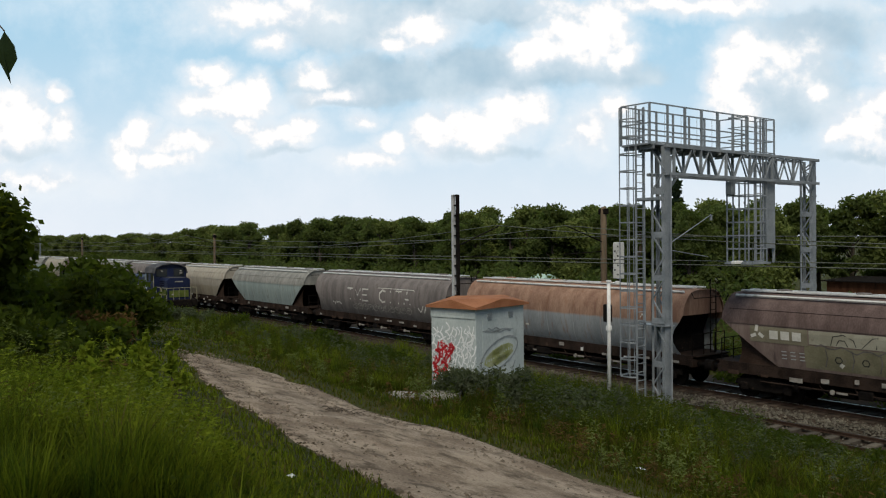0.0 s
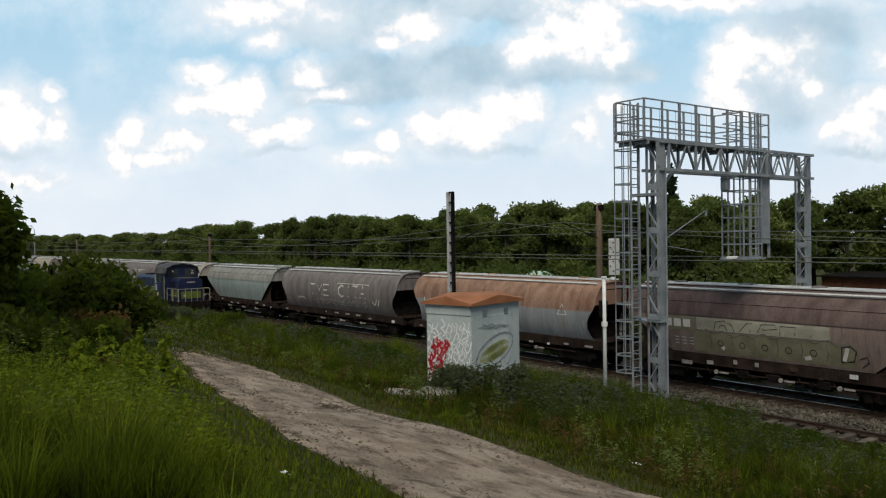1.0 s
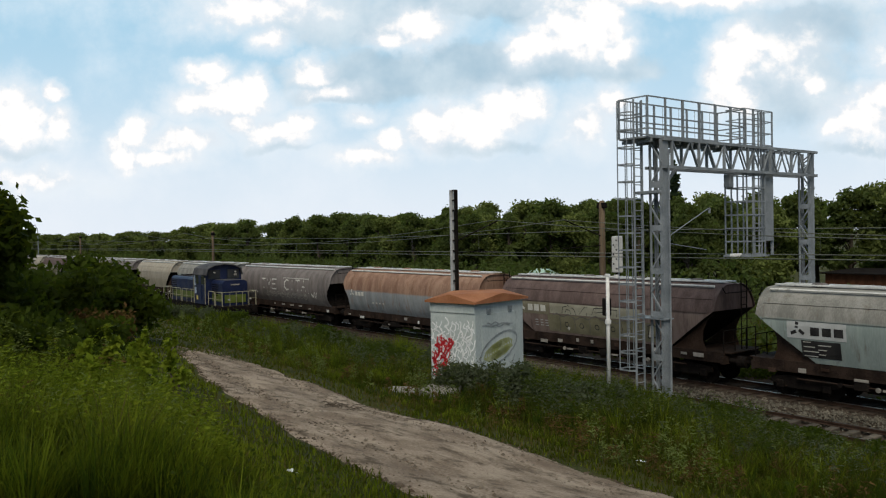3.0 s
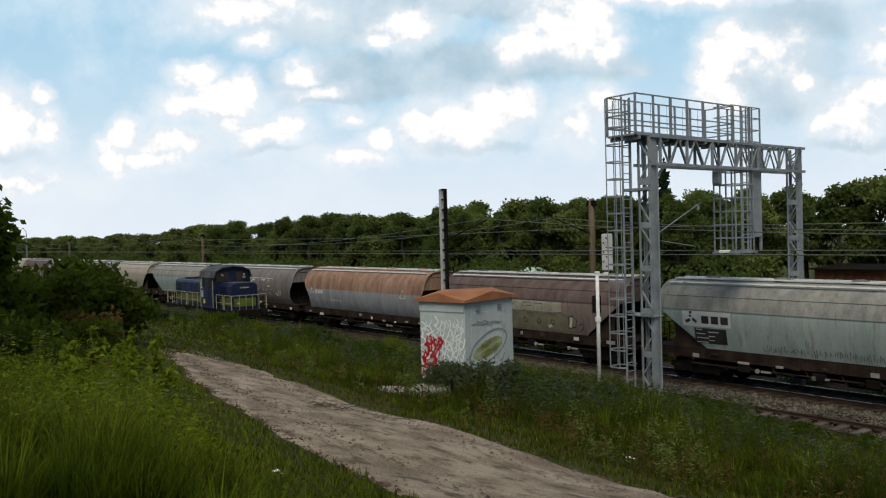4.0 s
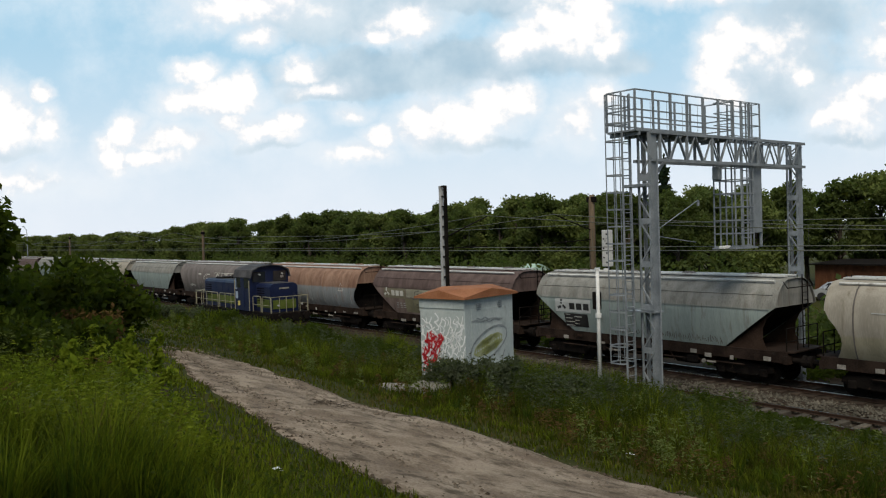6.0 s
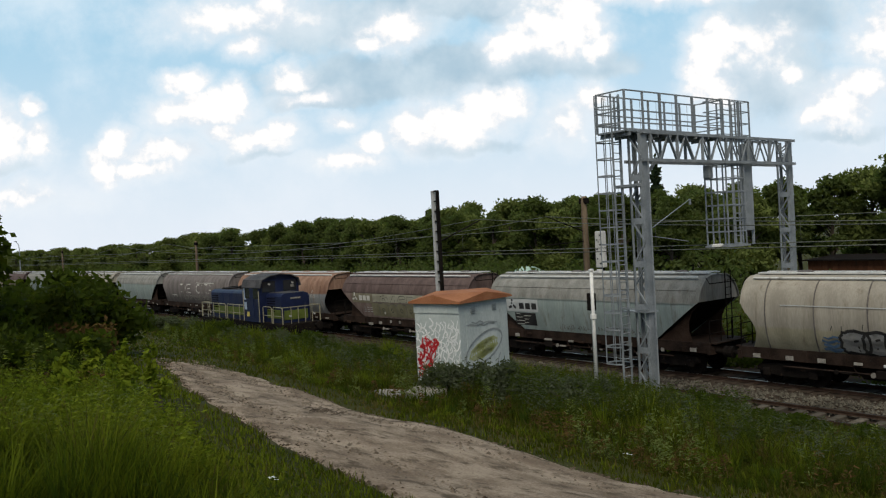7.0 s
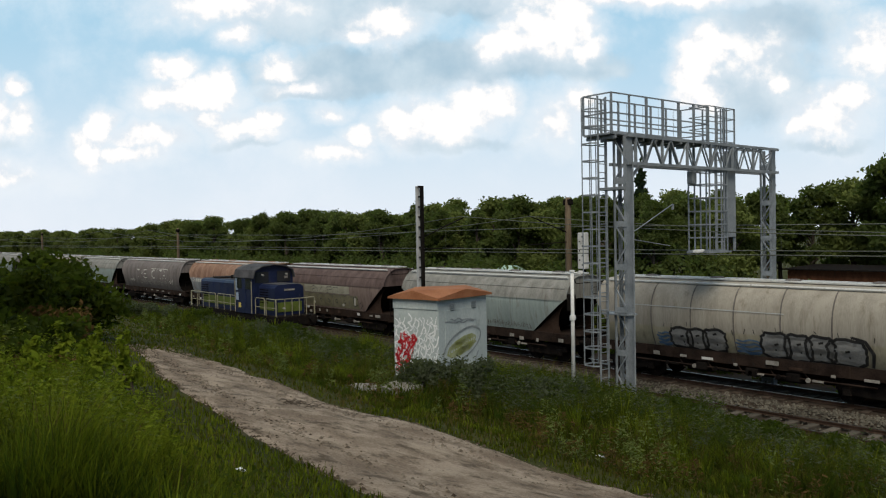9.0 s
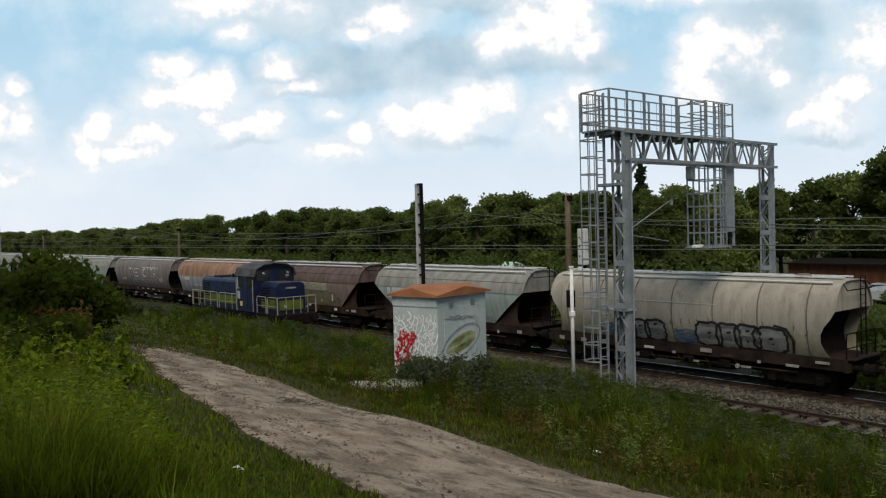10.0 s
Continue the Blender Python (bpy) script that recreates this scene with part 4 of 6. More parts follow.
def wagon(label, kind, length, mat, endmat, ribs=0, seam=True):
    """One covered hopper wagon with its middle at the origin."""
    t = thing("hopper_wagon", label, "railway wagon", pose(0, FAR_Y, 0), "wagons of the goods train")
    prof = HOPPER if kind == "hopper" else TANK
    xe, L = length / 2 - 0.93, length / 2
    axles = []
    shell, slopes, walls = wagon_body(kind, xe)
    shell.make("body", mat, t, smooth=True)
    for w in walls:
        w.make("end_wall", mat, t)
    for s in (-1, 1):
        # pale rim bar round the upper end
        rim = []
        for i in range(15):
            a = math.pi * i / 14
            z = 3.05 + 1.03 * math.sin(a)
            rim.append((s * (xe + 0.01), -math.copysign(half_width(prof, z), math.cos(a)) if i != 7 else 0.0, z))
        Mesh().tube(rim, 0.022, 5).make("end_rim", mat, t)
        bar = Mesh().tube([(s * (xe + 0.05), -0.95, 3.98), (s * (xe + 0.2), -0.95, 3.75), (s * (xe + 0.2), 0.95, 3.75), (s * (xe + 0.05), 0.95, 3.98)], 0.022, 5)
        bar.make("end_handrail", DARKSTEEL, t)
        if kind == "hopper":
            for y in (-1.2, 1.2):
                g = [(xe - 2.2, 1.38), (xe - 0.12, 2.95), (xe - 0.5, 2.6), (xe - 0.68, 2.2), (xe - 0.7, 1.8), (xe - 0.55, 1.38)]
                Mesh().add([(s * p, y, q) for p, q in g] + [(s * p, y * 0.98, q) for p, q in g], [tuple(range(6)), tuple(range(11, 5, -1))] + [(k, (k + 1) % 6, 6 + (k + 1) % 6, 6 + k) for k in range(6)]).make("end_gusset", GUSSET, t, "rust-brown gusset plate")
    # shade of the hollow ends is put into the sheets' colour
    slopes.make("slope_sheet", DARKSTEEL, t, "grimy slope sheet, darkened for the shade of its recess")
    # roof walkway, hatches, rails
    wk = Mesh().box(0, -0.33, 4.16, 2 * xe - 0.4, 0.26, 0.05).box(0, 0.33, 4.16, 2 * xe - 0.4, 0.26, 0.05)
    wk.make("roof_walkway", WALKWAY, t, "pale grating walkway")
    for s in (-1, 1):
        Mesh().tube([(-xe + 0.3, s * 0.95, 4.0), (xe - 0.3, s * 0.95, 4.0)], 0.055, 6).make("roof_rail", WALKWAY, t)
    for k in range(4):
        x = -xe * 0.72 + k * xe * 0.48
        Mesh().tube([(x, 0, 4.08), (x, 0, 4.2), (x, 0, 4.24)], [0.3, 0.3, 0.2], 12).make("hatch", endmat, t)
    Mesh().tube([(-xe + 0.2, -1.3 if kind == "hopper" else -1.2, 3.5), (xe - 0.2, -1.3 if kind == "hopper" else -1.2, 3.5)], 0.02, 4).make("gutter", mat, t)
    if ribs:
        for k in range(ribs):
            x = -xe + 1.0 + (2 * xe - 2.0) * k / (ribs - 1)
            r = Mesh()
            for i in range(13):
                z = 1.35 + (4.0 - 1.35) * math.sin(math.pi / 2 * i / 12)
                y = half_width(prof, z)
                r.v += [(x - 0.02, -y - 0.002, z), (x - 0.02, -y - 0.025, z), (x + 0.02, -y - 0.025, z), (x + 0.02, -y - 0.002, z)]
            for i in range(12):
                r.f += [(4 * i + k2, 4 * i + 4 + k2, 4 * i + 5 + k2, 4 * i + 1 + k2) for k2 in range(3)]
            r.make("rib", endmat, t)
    elif seam:
        Mesh().box(0, -1.507, 2.96, 2 * xe - 0.5, 0.015, 0.03).make("side_seam", mat, t)
    # frame
    f = Mesh()
    for s in (-1, 1):
        f.box(0, s * 1.2, 1.17, 2 * L - 1.3, 0.12, 0.42)
        for k in range(9):
            f.box(-xe + 1.0 + k * (2 * xe - 2.0) / 8, s * 1.27, 1.17, 0.06, 0.06, 0.4)
        f.box(s * (L - 0.68), 0, 1.08, 0.16, 2.6, 0.32)
    f.box(0, 0, 1.02, 2 * L - 1.4, 0.4, 0.3)
    f.make("underframe", UNDER, t)
    for s in (-1, 1):
        Mesh().box(s * (xe - 0.55), 0, 1.36, 2.1, 2.25, 0.04).make("end_platform", UNDER, t)
        r = Mesh()
        for y in (-1.15, -0.35, 0.45, 1.15):
            r.tube([(s * (L - 0.7), y, 1.2), (s * (L - 0.7), y, 2.25)], 0.025, 5)
        for z in (1.75, 2.25):
            r.tube([(s * (L - 0.7), -1.15, z), (s * (L - 0.7), 1.15, z)], 0.022, 5)
        r.make("end_railing", DARKSTEEL, t)
        lad = Mesh()
        for y in (0.35, 0.75):
            lad.beam((s * (xe + 0.08), y, 1.2), (s * (xe + 0.08), y, 4.2), 0.035)
        for k in range(9):
            lad.tube([(s * (xe + 0.08), 0.35, 1.4 + 0.3 * k), (s * (xe + 0.08), 0.75, 1.4 + 0.3 * k)], 0.014, 4)
        lad.make("end_ladder", DARKSTEEL, t)
        for y in (-0.875, 0.875):
            Mesh().tube([(s * (L - 0.62), y, 1.05), (s * (L - 0.2), y, 1.05), (s * (L - 0.18), y, 1.05), (s * (L - 0.01), y, 1.05)], [0.1, 0.09, 0.24, 0.22], 12).make("buffer", DARKSTEEL, t)
        Mesh().tube([(s * (L - 0.65), 0, 1.0), (s * L, 0, 0.95)], 0.06, 6).make("coupling", DARKSTEEL, t)
    # outlets and small gear
    for k in (-1, 0, 1):
        x = k * xe * 0.42
        Mesh().add([(x - 1.0, -0.9, 1.3), (x + 1.0, -0.9, 1.3), (x + 1.0, 0.9, 1.3), (x - 1.0, 0.9, 1.3), (x - 0.35, -0.5, 0.55), (x + 0.35, -0.5, 0.55), (x + 0.35, 0.5, 0.55), (x - 0.35, 0.5, 0.55)],
                   [(4, 5, 1, 0), (5, 6, 2, 1), (6, 7, 3, 2), (7, 4, 0, 3), (7, 6, 5, 4)]).make("outlet", UNDER, t)
    # dark block added beneath the frame, stands for the shade there
    Mesh().box(0, 0.1, 0.66, xe * 1.0, 0.7, 0.42, ch=0.04).make("shade_block", DARKSTEEL, t)
    rng = random.Random(label)
    for k in range(11):
        x = -xe + 0.6 + k * (2 * xe - 1.2) / 10 + rng.uniform(-0.3, 0.3)
        Mesh().box(x, -1.315, rng.choice([0.98, 1.08, 1.2]), rng.choice([0.16, 0.3, 0.5]), 0.02, rng.choice([0.1, 0.16]), ch=0.005).make("label_plate", rng.choice([PLATE, PLATE, WALKWAY, GUSSET]), t)
    for k in range(6):
        x = -3.2 + 1.25 * k + rng.uniform(-0.3, 0.3)
        Mesh().tube([(x, -1.3, 0.72), (x, -1.24, 0.72)], 0.09, 8).box(x + 0.35, -1.27, 0.72, 0.4, 0.03, 0.07).make("valve_fitting", PLATE if k % 2 else DARKSTEEL, t)
    hop = Mesh()
    for k in range(5):
        x = -2.6 + 1.3 * k
        hop.tube([(x, -1.18, 0.95), (x + 0.25, -1.2, 0.6)], 0.03, 5)
    hop.each("lever", UNDER, t)
    for k in (-1, 1):
        Mesh().tube([(k * 1.9 - 0.5, -0.75, 0.66), (k * 1.9 + 0.5, -0.75, 0.66)], 0.2, 12).make("air_tank", DARKSTEEL, t, smooth=False)
    Mesh().tube([(-xe + 1.5, -1.22, 0.74), (xe - 1.5, -1.22, 0.74)], 0.035, 5).make("brake_pipe", UNDER, t)
    for k in range(3):
        x = rng.uniform(-3, 3)
        Mesh().box(x, -1.15, 0.75, 0.5, 0.3, 0.3, ch=0.03).make("gear_box", DARKSTEEL, t)
    for x in (-xe + 1.65, xe - 1.65):
        build_bogie(t, x, axles)
    return t, prof, xe, axles


def wagon_material(name, top1, top2, low1, low2, split, streak):
    return material(name, top1, top2, 0.75, 0, 1.0, 14.0, 0.15, streak, (0.52, 0.8), (1.8, 1.8, 0.22), split=(split, 0.07, low1, low2))


GUSSET = material("rusty_gusset_paint", (0.032, 0.02, 0.015), (0.07, 0.046, 0.034), 0.85, 0, 1.5, 20.0, 0.15, (0.03, 0.022, 0.018))
PLATE = material("dirty_label_plate", (0.2, 0.19, 0.17), (0.36, 0.34, 0.31), 0.8, 0, 4.0, 30.0, 0.05)
END_DARK = material("sooty_paint", (0.10, 0.09, 0.085), (0.18, 0.165, 0.155), 0.8, 0, 2.0, 20.0, 0.1)
W_BROWN = wagon_material("maroon_and_olive_paint", (0.085, 0.06, 0.056), (0.16, 0.118, 0.108), (0.17, 0.125, 0.112), (0.245, 0.19, 0.165), 2.92, (0.09, 0.065, 0.06))
W_TEAL = wagon_material("dusty_grey_green_paint", (0.185, 0.185, 0.17), (0.31, 0.308, 0.285), (0.245, 0.30, 0.288), (0.325, 0.38, 0.365), 2.95, (0.15, 0.13, 0.105))
W_CREAM = wagon_material("dusty_cream_paint", (0.29, 0.268, 0.225), (0.40, 0.37, 0.315), (0.27, 0.255, 0.185), (0.38, 0.35, 0.26), 2.2, (0.19, 0.165, 0.12))
W_ORANGE = wagon_material("rust_over_grey_paint", (0.20, 0.115, 0.082), (0.36, 0.235, 0.17), (0.22, 0.24, 0.25), (0.32, 0.34, 0.35), 2.72, (0.24, 0.12, 0.075))
W_DARK = wagon_material("soot_grey_paint", (0.14, 0.125, 0.12), (0.23, 0.205, 0.195), (0.13, 0.12, 0.115), (0.20, 0.185, 0.175), 2.2, (0.09, 0.075, 0.07))
W_SAND = wagon_material("dusty_sand_paint", (0.30, 0.275, 0.225), (0.40, 0.37, 0.31), (0.28, 0.255, 0.2), (0.37, 0.335, 0.26), 2.3, (0.22, 0.16, 0.11))
OLIVE = material("faded_olive_panel", (0.16, 0.15, 0.095), (0.235, 0.22, 0.145), 0.8, 0, 1.5, 20.0, 0.05, (0.2, 0.19, 0.15))
PALEBAND = material("pale_primer_band", (0.27, 0.26, 0.2), (0.36, 0.35, 0.28), 0.8, 0, 1.5, 20.0, 0.05, (0.2, 0.18, 0.14))
DUSTOLIVE = material("dusty_olive_paint", (0.17, 0.155, 0.11), (0.24, 0.22, 0.16), 0.8, 0, 1.5, 20.0, 0.05, (0.13, 0.11, 0.08))
DULLWHITE = material("dull_white_lettering", (0.52, 0.51, 0.46), (0.66, 0.65, 0.6), 0.7, 0, 4.0, 30.0, 0.0)
PALEGREY = material("pale_repainted_band", (0.42, 0.44, 0.44), (0.50, 0.52, 0.52), 0.7, 0, 2.0, 20.0, 0.0)


def tag_strokes(rng, x0, x1, z0, z1, n):
    """Rounded graffiti outlines."""
    rows = []
    for k in range(n):
        cx, w = x0 + (x1 - x0) * (k + 0.5) / n, (x1 - x0) / n
        h, cz = (z1 - z0), (z0 + z1) / 2
        ph = rng.uniform(0, 6.28)
        rows.append([(cx + w * 0.47 * math.cos(i * 0.45 + ph) * (1 + 0.18 * math.sin(3 * i + k)), cz + h * 0.46 * math.sin(i * 0.45 + ph) * (1 + 0.15 * math.cos(2 * i + k))) for i in range(13)])
        rows.append([(cx + w * 0.2 * math.cos(i * 0.7 + ph), cz + h * 0.2 * math.sin(i * 0.7)) for i in range(6)])
    return rows


def block_letter(ch, x, z, w, h):
    """Strokes of a capital letter."""
    s = {"R": [[(0, 0), (0, 1), (0.8, 0.95), (0.9, 0.7), (0.7, 0.5), (0.1, 0.45), (0.9, 0)]], "B": [[(0, 0), (0, 1), (0.75, 0.95), (0.8, 0.65), (0.4, 0.52), (0.9, 0.4), (0.9, 0.08), (0, 0)]],
         "P": [[(0, 0), (0, 1), (0.8, 0.95), (0.9, 0.7), (0.7, 0.5), (0.1, 0.45)]], "D": [[(0, 0), (0, 1), (0.6, 0.95), (0.95, 0.6), (0.9, 0.25), (0.55, 0), (0, 0)]],
         "T": [[(0, 1), (1, 1)], [(0.5, 1), (0.5, 0)]], "M": [[(0, 0), (0.05, 1), (0.5, 0.4), (0.95, 1), (1, 0)]], "E": [[(1, 1), (0, 1), (0, 0), (1, 0)], [(0, 0.5), (0.8, 0.5)]],
         "C": [[(1, 0.9), (0.5, 1), (0, 0.7), (0, 0.3), (0.5, 0), (1, 0.1)]], "I": [[(0.5, 0), (0.5, 1)]], "A": [[(0, 0), (0.5, 1), (1, 0)], [(0.2, 0.4), (0.8, 0.4)]], "F": [[(1, 1), (0, 1), (0, 0)], [(0, 0.5), (0.8, 0.5)]]}[ch]
    return [[(x + a * w, z + b * h) for a, b in row] for row in s]


def build_train():
    rng = random.Random(11)
    # couplings between the wagons at the start
    J = [39.2, 24.1, 9.02, -5.35, -19.97, -36.0, -53.2, -68.0, -80.6]
    spec = [("sand-coloured hopper wagon with dusty sloping ends", "hopper", W_SAND, END_DARK, 0),
            ("cream rounded hopper wagon with black and silver graffiti", "tank", W_CREAM, END_DARK, 7),
            ("grey-green hopper wagon with a dark owner's mark", "hopper", W_TEAL, END_DARK, 0),
            ("maroon and olive hopper wagon with faint graffiti", "hopper", W_BROWN, END_DARK, 0),
            ("rust-orange over grey rounded hopper wagon", "tank", W_ORANGE, W_ORANGE, 8),
            ("soot-grey rounded hopper wagon with pale graffiti letters", "tank", W_DARK, W_DARK, 4),
            ("grey-green hopper wagon with clean sloping ends", "hopper", W_TEAL, END_DARK, 0),
            ("sand-coloured hopper wagon with rusty lower edges", "hopper", W_SAND, END_DARK, 0)]
    made = []
    for i, (label, kind, mat, em, ribs) in enumerate(spec):
        mid, length = (J[i] + J[i + 1]) / 2, J[i] - J[i + 1]
        t, prof, xe, axles = wagon(label, kind, length, mat, em, ribs)
        made.append((t, prof, xe))
        WAGONS.append((t, mid))
        if 0 < i < 6:
            AXLES.extend((a, 1.0) for a in axles)
    # cream: big tags
    t, prof, xe = made[1]
    fill, line, inner = Mesh(), Mesh(), Mesh()
    bubbles = [(-2.35, 1.82, 0.5, 0.4), (-1.62, 1.8, 0.46, 0.42), (-0.85, 1.82, 0.5, 0.44), (1.65, 1.86, 0.56, 0.48), (2.5, 1.84, 0.5, 0.5), (3.3, 1.86, 0.52, 0.48), (4.2, 1.84, 0.66, 0.47)]
    for i, (cx, cz, a, b) in enumerate(bubbles):
        pts = [(cx + a * math.copysign(abs(math.cos(k * 0.2618)) ** 0.6, math.cos(k * 0.2618)) * (1 + 0.07 * math.sin(3 * k + i)), cz + b * math.copysign(abs(math.sin(k * 0.2618)) ** 0.6, math.sin(k * 0.2618)) * (1 + 0.07 * math.cos(2 * k + i))) for k in range(25)]
        ribbon(line, pts, 0.11, lambda p, q: (p, -half_width(TANK, q) - 0.042, q))
        for r in (0.85, 0.6, 0.35, 0.12):
            ribbon(fill, [(cx + (p - cx) * r, cz + (q - cz) * r) for p, q in pts], 0.22, lambda p, q: (p, -half_width(TANK, q) - 0.034, q))
        ribbon(inner, [(cx - 0.05, cz + 0.04 + 0.1 * (i % 3)), (cx + 0.12, cz + 0.08 + 0.1 * (i % 3))], 0.11, lambda p, q: (p, -half_width(TANK, q) - 0.043, q))
        ribbon(inner, [(cx + 0.1 - 0.15 * (i % 2), cz - b), (cx + 0.08 - 0.1 * (i % 2), cz - 0.12)], 0.08, lambda p, q: (p, -half_width(TANK, q) - 0.043, q))
    ribbon(line, [(5.0, 1.4), (5.1, 1.9), (4.85, 2.3), (4.4, 2.42)], 0.13, lambda p, q: (p, -half_width(TANK, q) - 0.043, q))
    fill.make("silver_graffiti", SILVER, t, "silver filled graffiti")
    line.make("black_tag_outline", BLACK, t, "black graffiti outline")
    inner.make("black_tag_marks", BLACK, t)
    m = Mesh()
    for x0, x1 in ((-3.5, -2.8), (0.05, 1.1)):
        for i in range(4):
            ribbon(m, [(x0 + (x1 - x0) * k / 4 + 0.1 * math.sin(i * 3), 1.5 + 0.15 * i + 0.05 * math.sin(k * 2 + i)) for k in range(5)], 0.13 - 0.02 * i, lambda a, b: (a, -half_width(TANK, b) - 0.033, b))
    m.make("blue_graffiti", BLUE_SPRAY, t, "blue spray-painted smudge")
    letters_on(t, TANK, [[(x + rng.uniform(-.1, .1), z), (x + rng.uniform(-.1, .1), z + .18)] for x in np.arange(-3.2, 6.0, 0.4) for z in (2.25 + rng.uniform(-.18, .1),)], BLACK, "small_tags", 0.035)
    panel_on(t, TANK, -1.5, 3.05, 7.0, 0.03, PALEGREY, "side_rail", 0.03)
    # grey-green: owner's mark, data panel
    t, prof, xe = made[2]
    panel_on(t, prof, -3.9, 2.6, 2.2, 0.62, PALEGREY, "mark_panel")
    emblem(t, prof, -4.6, 2.6, 0.58, BLACK)
    panel_on(t, prof, -3.75, 1.92, 1.45, 0.62, BLACK, "data_panel", 0.009, "black data panel")
    letters_on(t, prof, [[(-4.4 + (0.55 if k % 2 else 0), 2.17 - 0.085 * k), (-4.4 + (0.55 if k % 2 else 0) + rng.uniform(0.2, 0.7), 2.17 - 0.085 * k)] for k in range(7)], DULLWHITE, "data_lines", 0.045)
    letters_on(t, prof, [[(x, 1.5 + rng.uniform(-0.03, 0.1)), (x + rng.uniform(-.08, .08), 1.56 + rng.uniform(0.05, 0.25))] for x in np.arange(-1.5, 3.9, 0.09)], END_DARK, "smudged_tags", 0.04)
    # maroon and olive: mark, olive band, outlines
    t, prof, xe = made[3]
    panel_on(t, prof, -0.05, 2.64, 5.5, 0.5, PALEBAND, "pale_band", 0.009)
    panel_on(t, prof, 0.3, 1.92, 6.6, 0.84, OLIVE, "olive_panel", 0.006)
    panel_on(t, prof, -4.0, 2.6, 2.3, 0.6, DUSTOLIVE, "mark_panel", 0.006)
    emblem(t, prof, -4.85, 2.64, 0.6, DULLWHITE)
    letters_on(t, prof, [[(x + a * w, 2.42 + b * 0.4) for a, b in sh] for x, w, sh in ((-2.0, 0.9, [(0, 0), (0.1, 0.8), (0.5, 1), (0.9, 0.6), (1, 0)]), (-1.85, 0.5, [(0.1, 0), (0.3, 0.5), (0.7, 0.5), (0.9, 0)]), (-0.9, 0.6, [(0, 0), (0.6, 0.9), (0.9, 1), (0.8, 0)]), (-0.1, 0.8, [(0, 0.1), (0.2, 0.9), (0.9, 1), (1, 0.6), (0.3, 0.4)]), (0.8, 0.7, [(0, 0), (0.05, 0.9), (0.9, 0.9), (0.85, 0.1)]))], BLACK, "tag_outline", 0.035)
    top = [(-2.6 + 0.25 * k, 2.3 + 0.09 * math.sin(k * 1.9) + 0.05 * math.sin(k * 0.7)) for k in range(25)]
    letters_on(t, prof, [top] + [[(-2.2 + 0.95 * k, 2.28), (-2.15 + 0.95 * k, 1.95), (-2.25 + 0.95 * k, 1.6)] for k in range(6)], END_DARK, "tag_outline", 0.045)
    letters_on(t, prof, [[(-1.75 + 0.95 * k + 0.13 * math.cos(i * 1.05), 1.9 + 0.12 * math.sin(i * 1.05)) for i in range(7)] for k in range(5)], BLACK, "tag_outline", 0.04)
    letters_on(t, prof, [[(3.15, 1.72), (3.3, 2.2)], [(-1.7, 1.66), (-1.6, 1.78)], [(1.7, 1.66), (1.95, 1.72)]], DULLWHITE, "pale_tag", 0.2)
    letters_on(t, prof, [[(3.05, 1.68), (3.1, 2.2), (3.4, 2.28), (3.6, 2.1), (3.5, 1.75), (3.05, 1.66)], [(3.75, 1.55), (4.0, 1.75), (3.95, 1.95), (3.7, 1.85)]], BLACK, "tag_outline", 0.05)
    letters_on(t, prof, [[(-3.9 + 0.35 * (k % 3), 1.75 + 0.13 * (k // 3)), (-3.7 + 0.35 * (k % 3), 1.75 + 0.13 * (k // 3))] for k in range(9)], PALEGREY, "small_lettering", 0.05)
    # orange: mark, roundel
    t, prof, xe = made[4]
    emblem(t, prof, -6.0, 2.55, 0.5, DULLWHITE)
    letters_on(t, prof, [[(4.7, 2.5), (5.0, 3.0), (5.3, 2.5), (4.7, 2.5)]], DULLWHITE, "warning_sign", 0.07)
    letters_on(t, prof, [[(-3.6 + 0.4 * k, 2.0), (-3.4 + 0.4 * k, 2.0)] for k in range(4)], DULLWHITE, "small_lettering", 0.12)
    # soot-grey: pale capital letters
    t, prof, xe = made[5]
    rows = []
    for k, ch in enumerate("TME"):
        rows += block_letter(ch, -3.2 + 0.95 * k, 2.35, 0.68, 0.75)
    for k, ch in enumerate("CITA"):
        rows += block_letter(ch, 0.75 + 0.9 * k, 2.35, 0.66, 0.78)
    letters_on(t, prof, rows, DULLWHITE, "pale_letters", 0.13, "pale graffiti capitals")
    letters_on(t, prof, [[(0.5, 2.2), (0.5, 3.25), (4.5, 3.25), (4.5, 2.2)]], DULLWHITE, "letter_frame", 0.04)
    letters_on(t, prof, tag_strokes(rng, -2.6, 4.2, 1.75, 2.15, 11), PLATE, "pale_tag", 0.06)
    letters_on(t, prof, [[(x, 1.75 + rng.uniform(0, 0.5)), (x + rng.uniform(0.1, 0.3), 1.9 + rng.uniform(0, 0.5))] for x in (-5.2, -5.0, -4.7, -4.4, 4.9, 5.2, 5.5)], DULLWHITE, "pale_splash", 0.12)
    # the rest of the train, far off
    x = J[-1]
    kinds = [made[5][0], made[6][0], made[3][0], made[7][0], made[2][0], made[5][0]]
    lens = [17.0, 14.8, 14.8, 12.6, 15.1, 17.0]
    k = 0
    while x > -330:
        ln = lens[k % 6] + 0.1
        c = copy_thing(kinds[k % 6], pose(0, FAR_Y, 0))
        WAGONS.append((c, x - ln / 2))
        x -= ln
        k += 1


build_train()


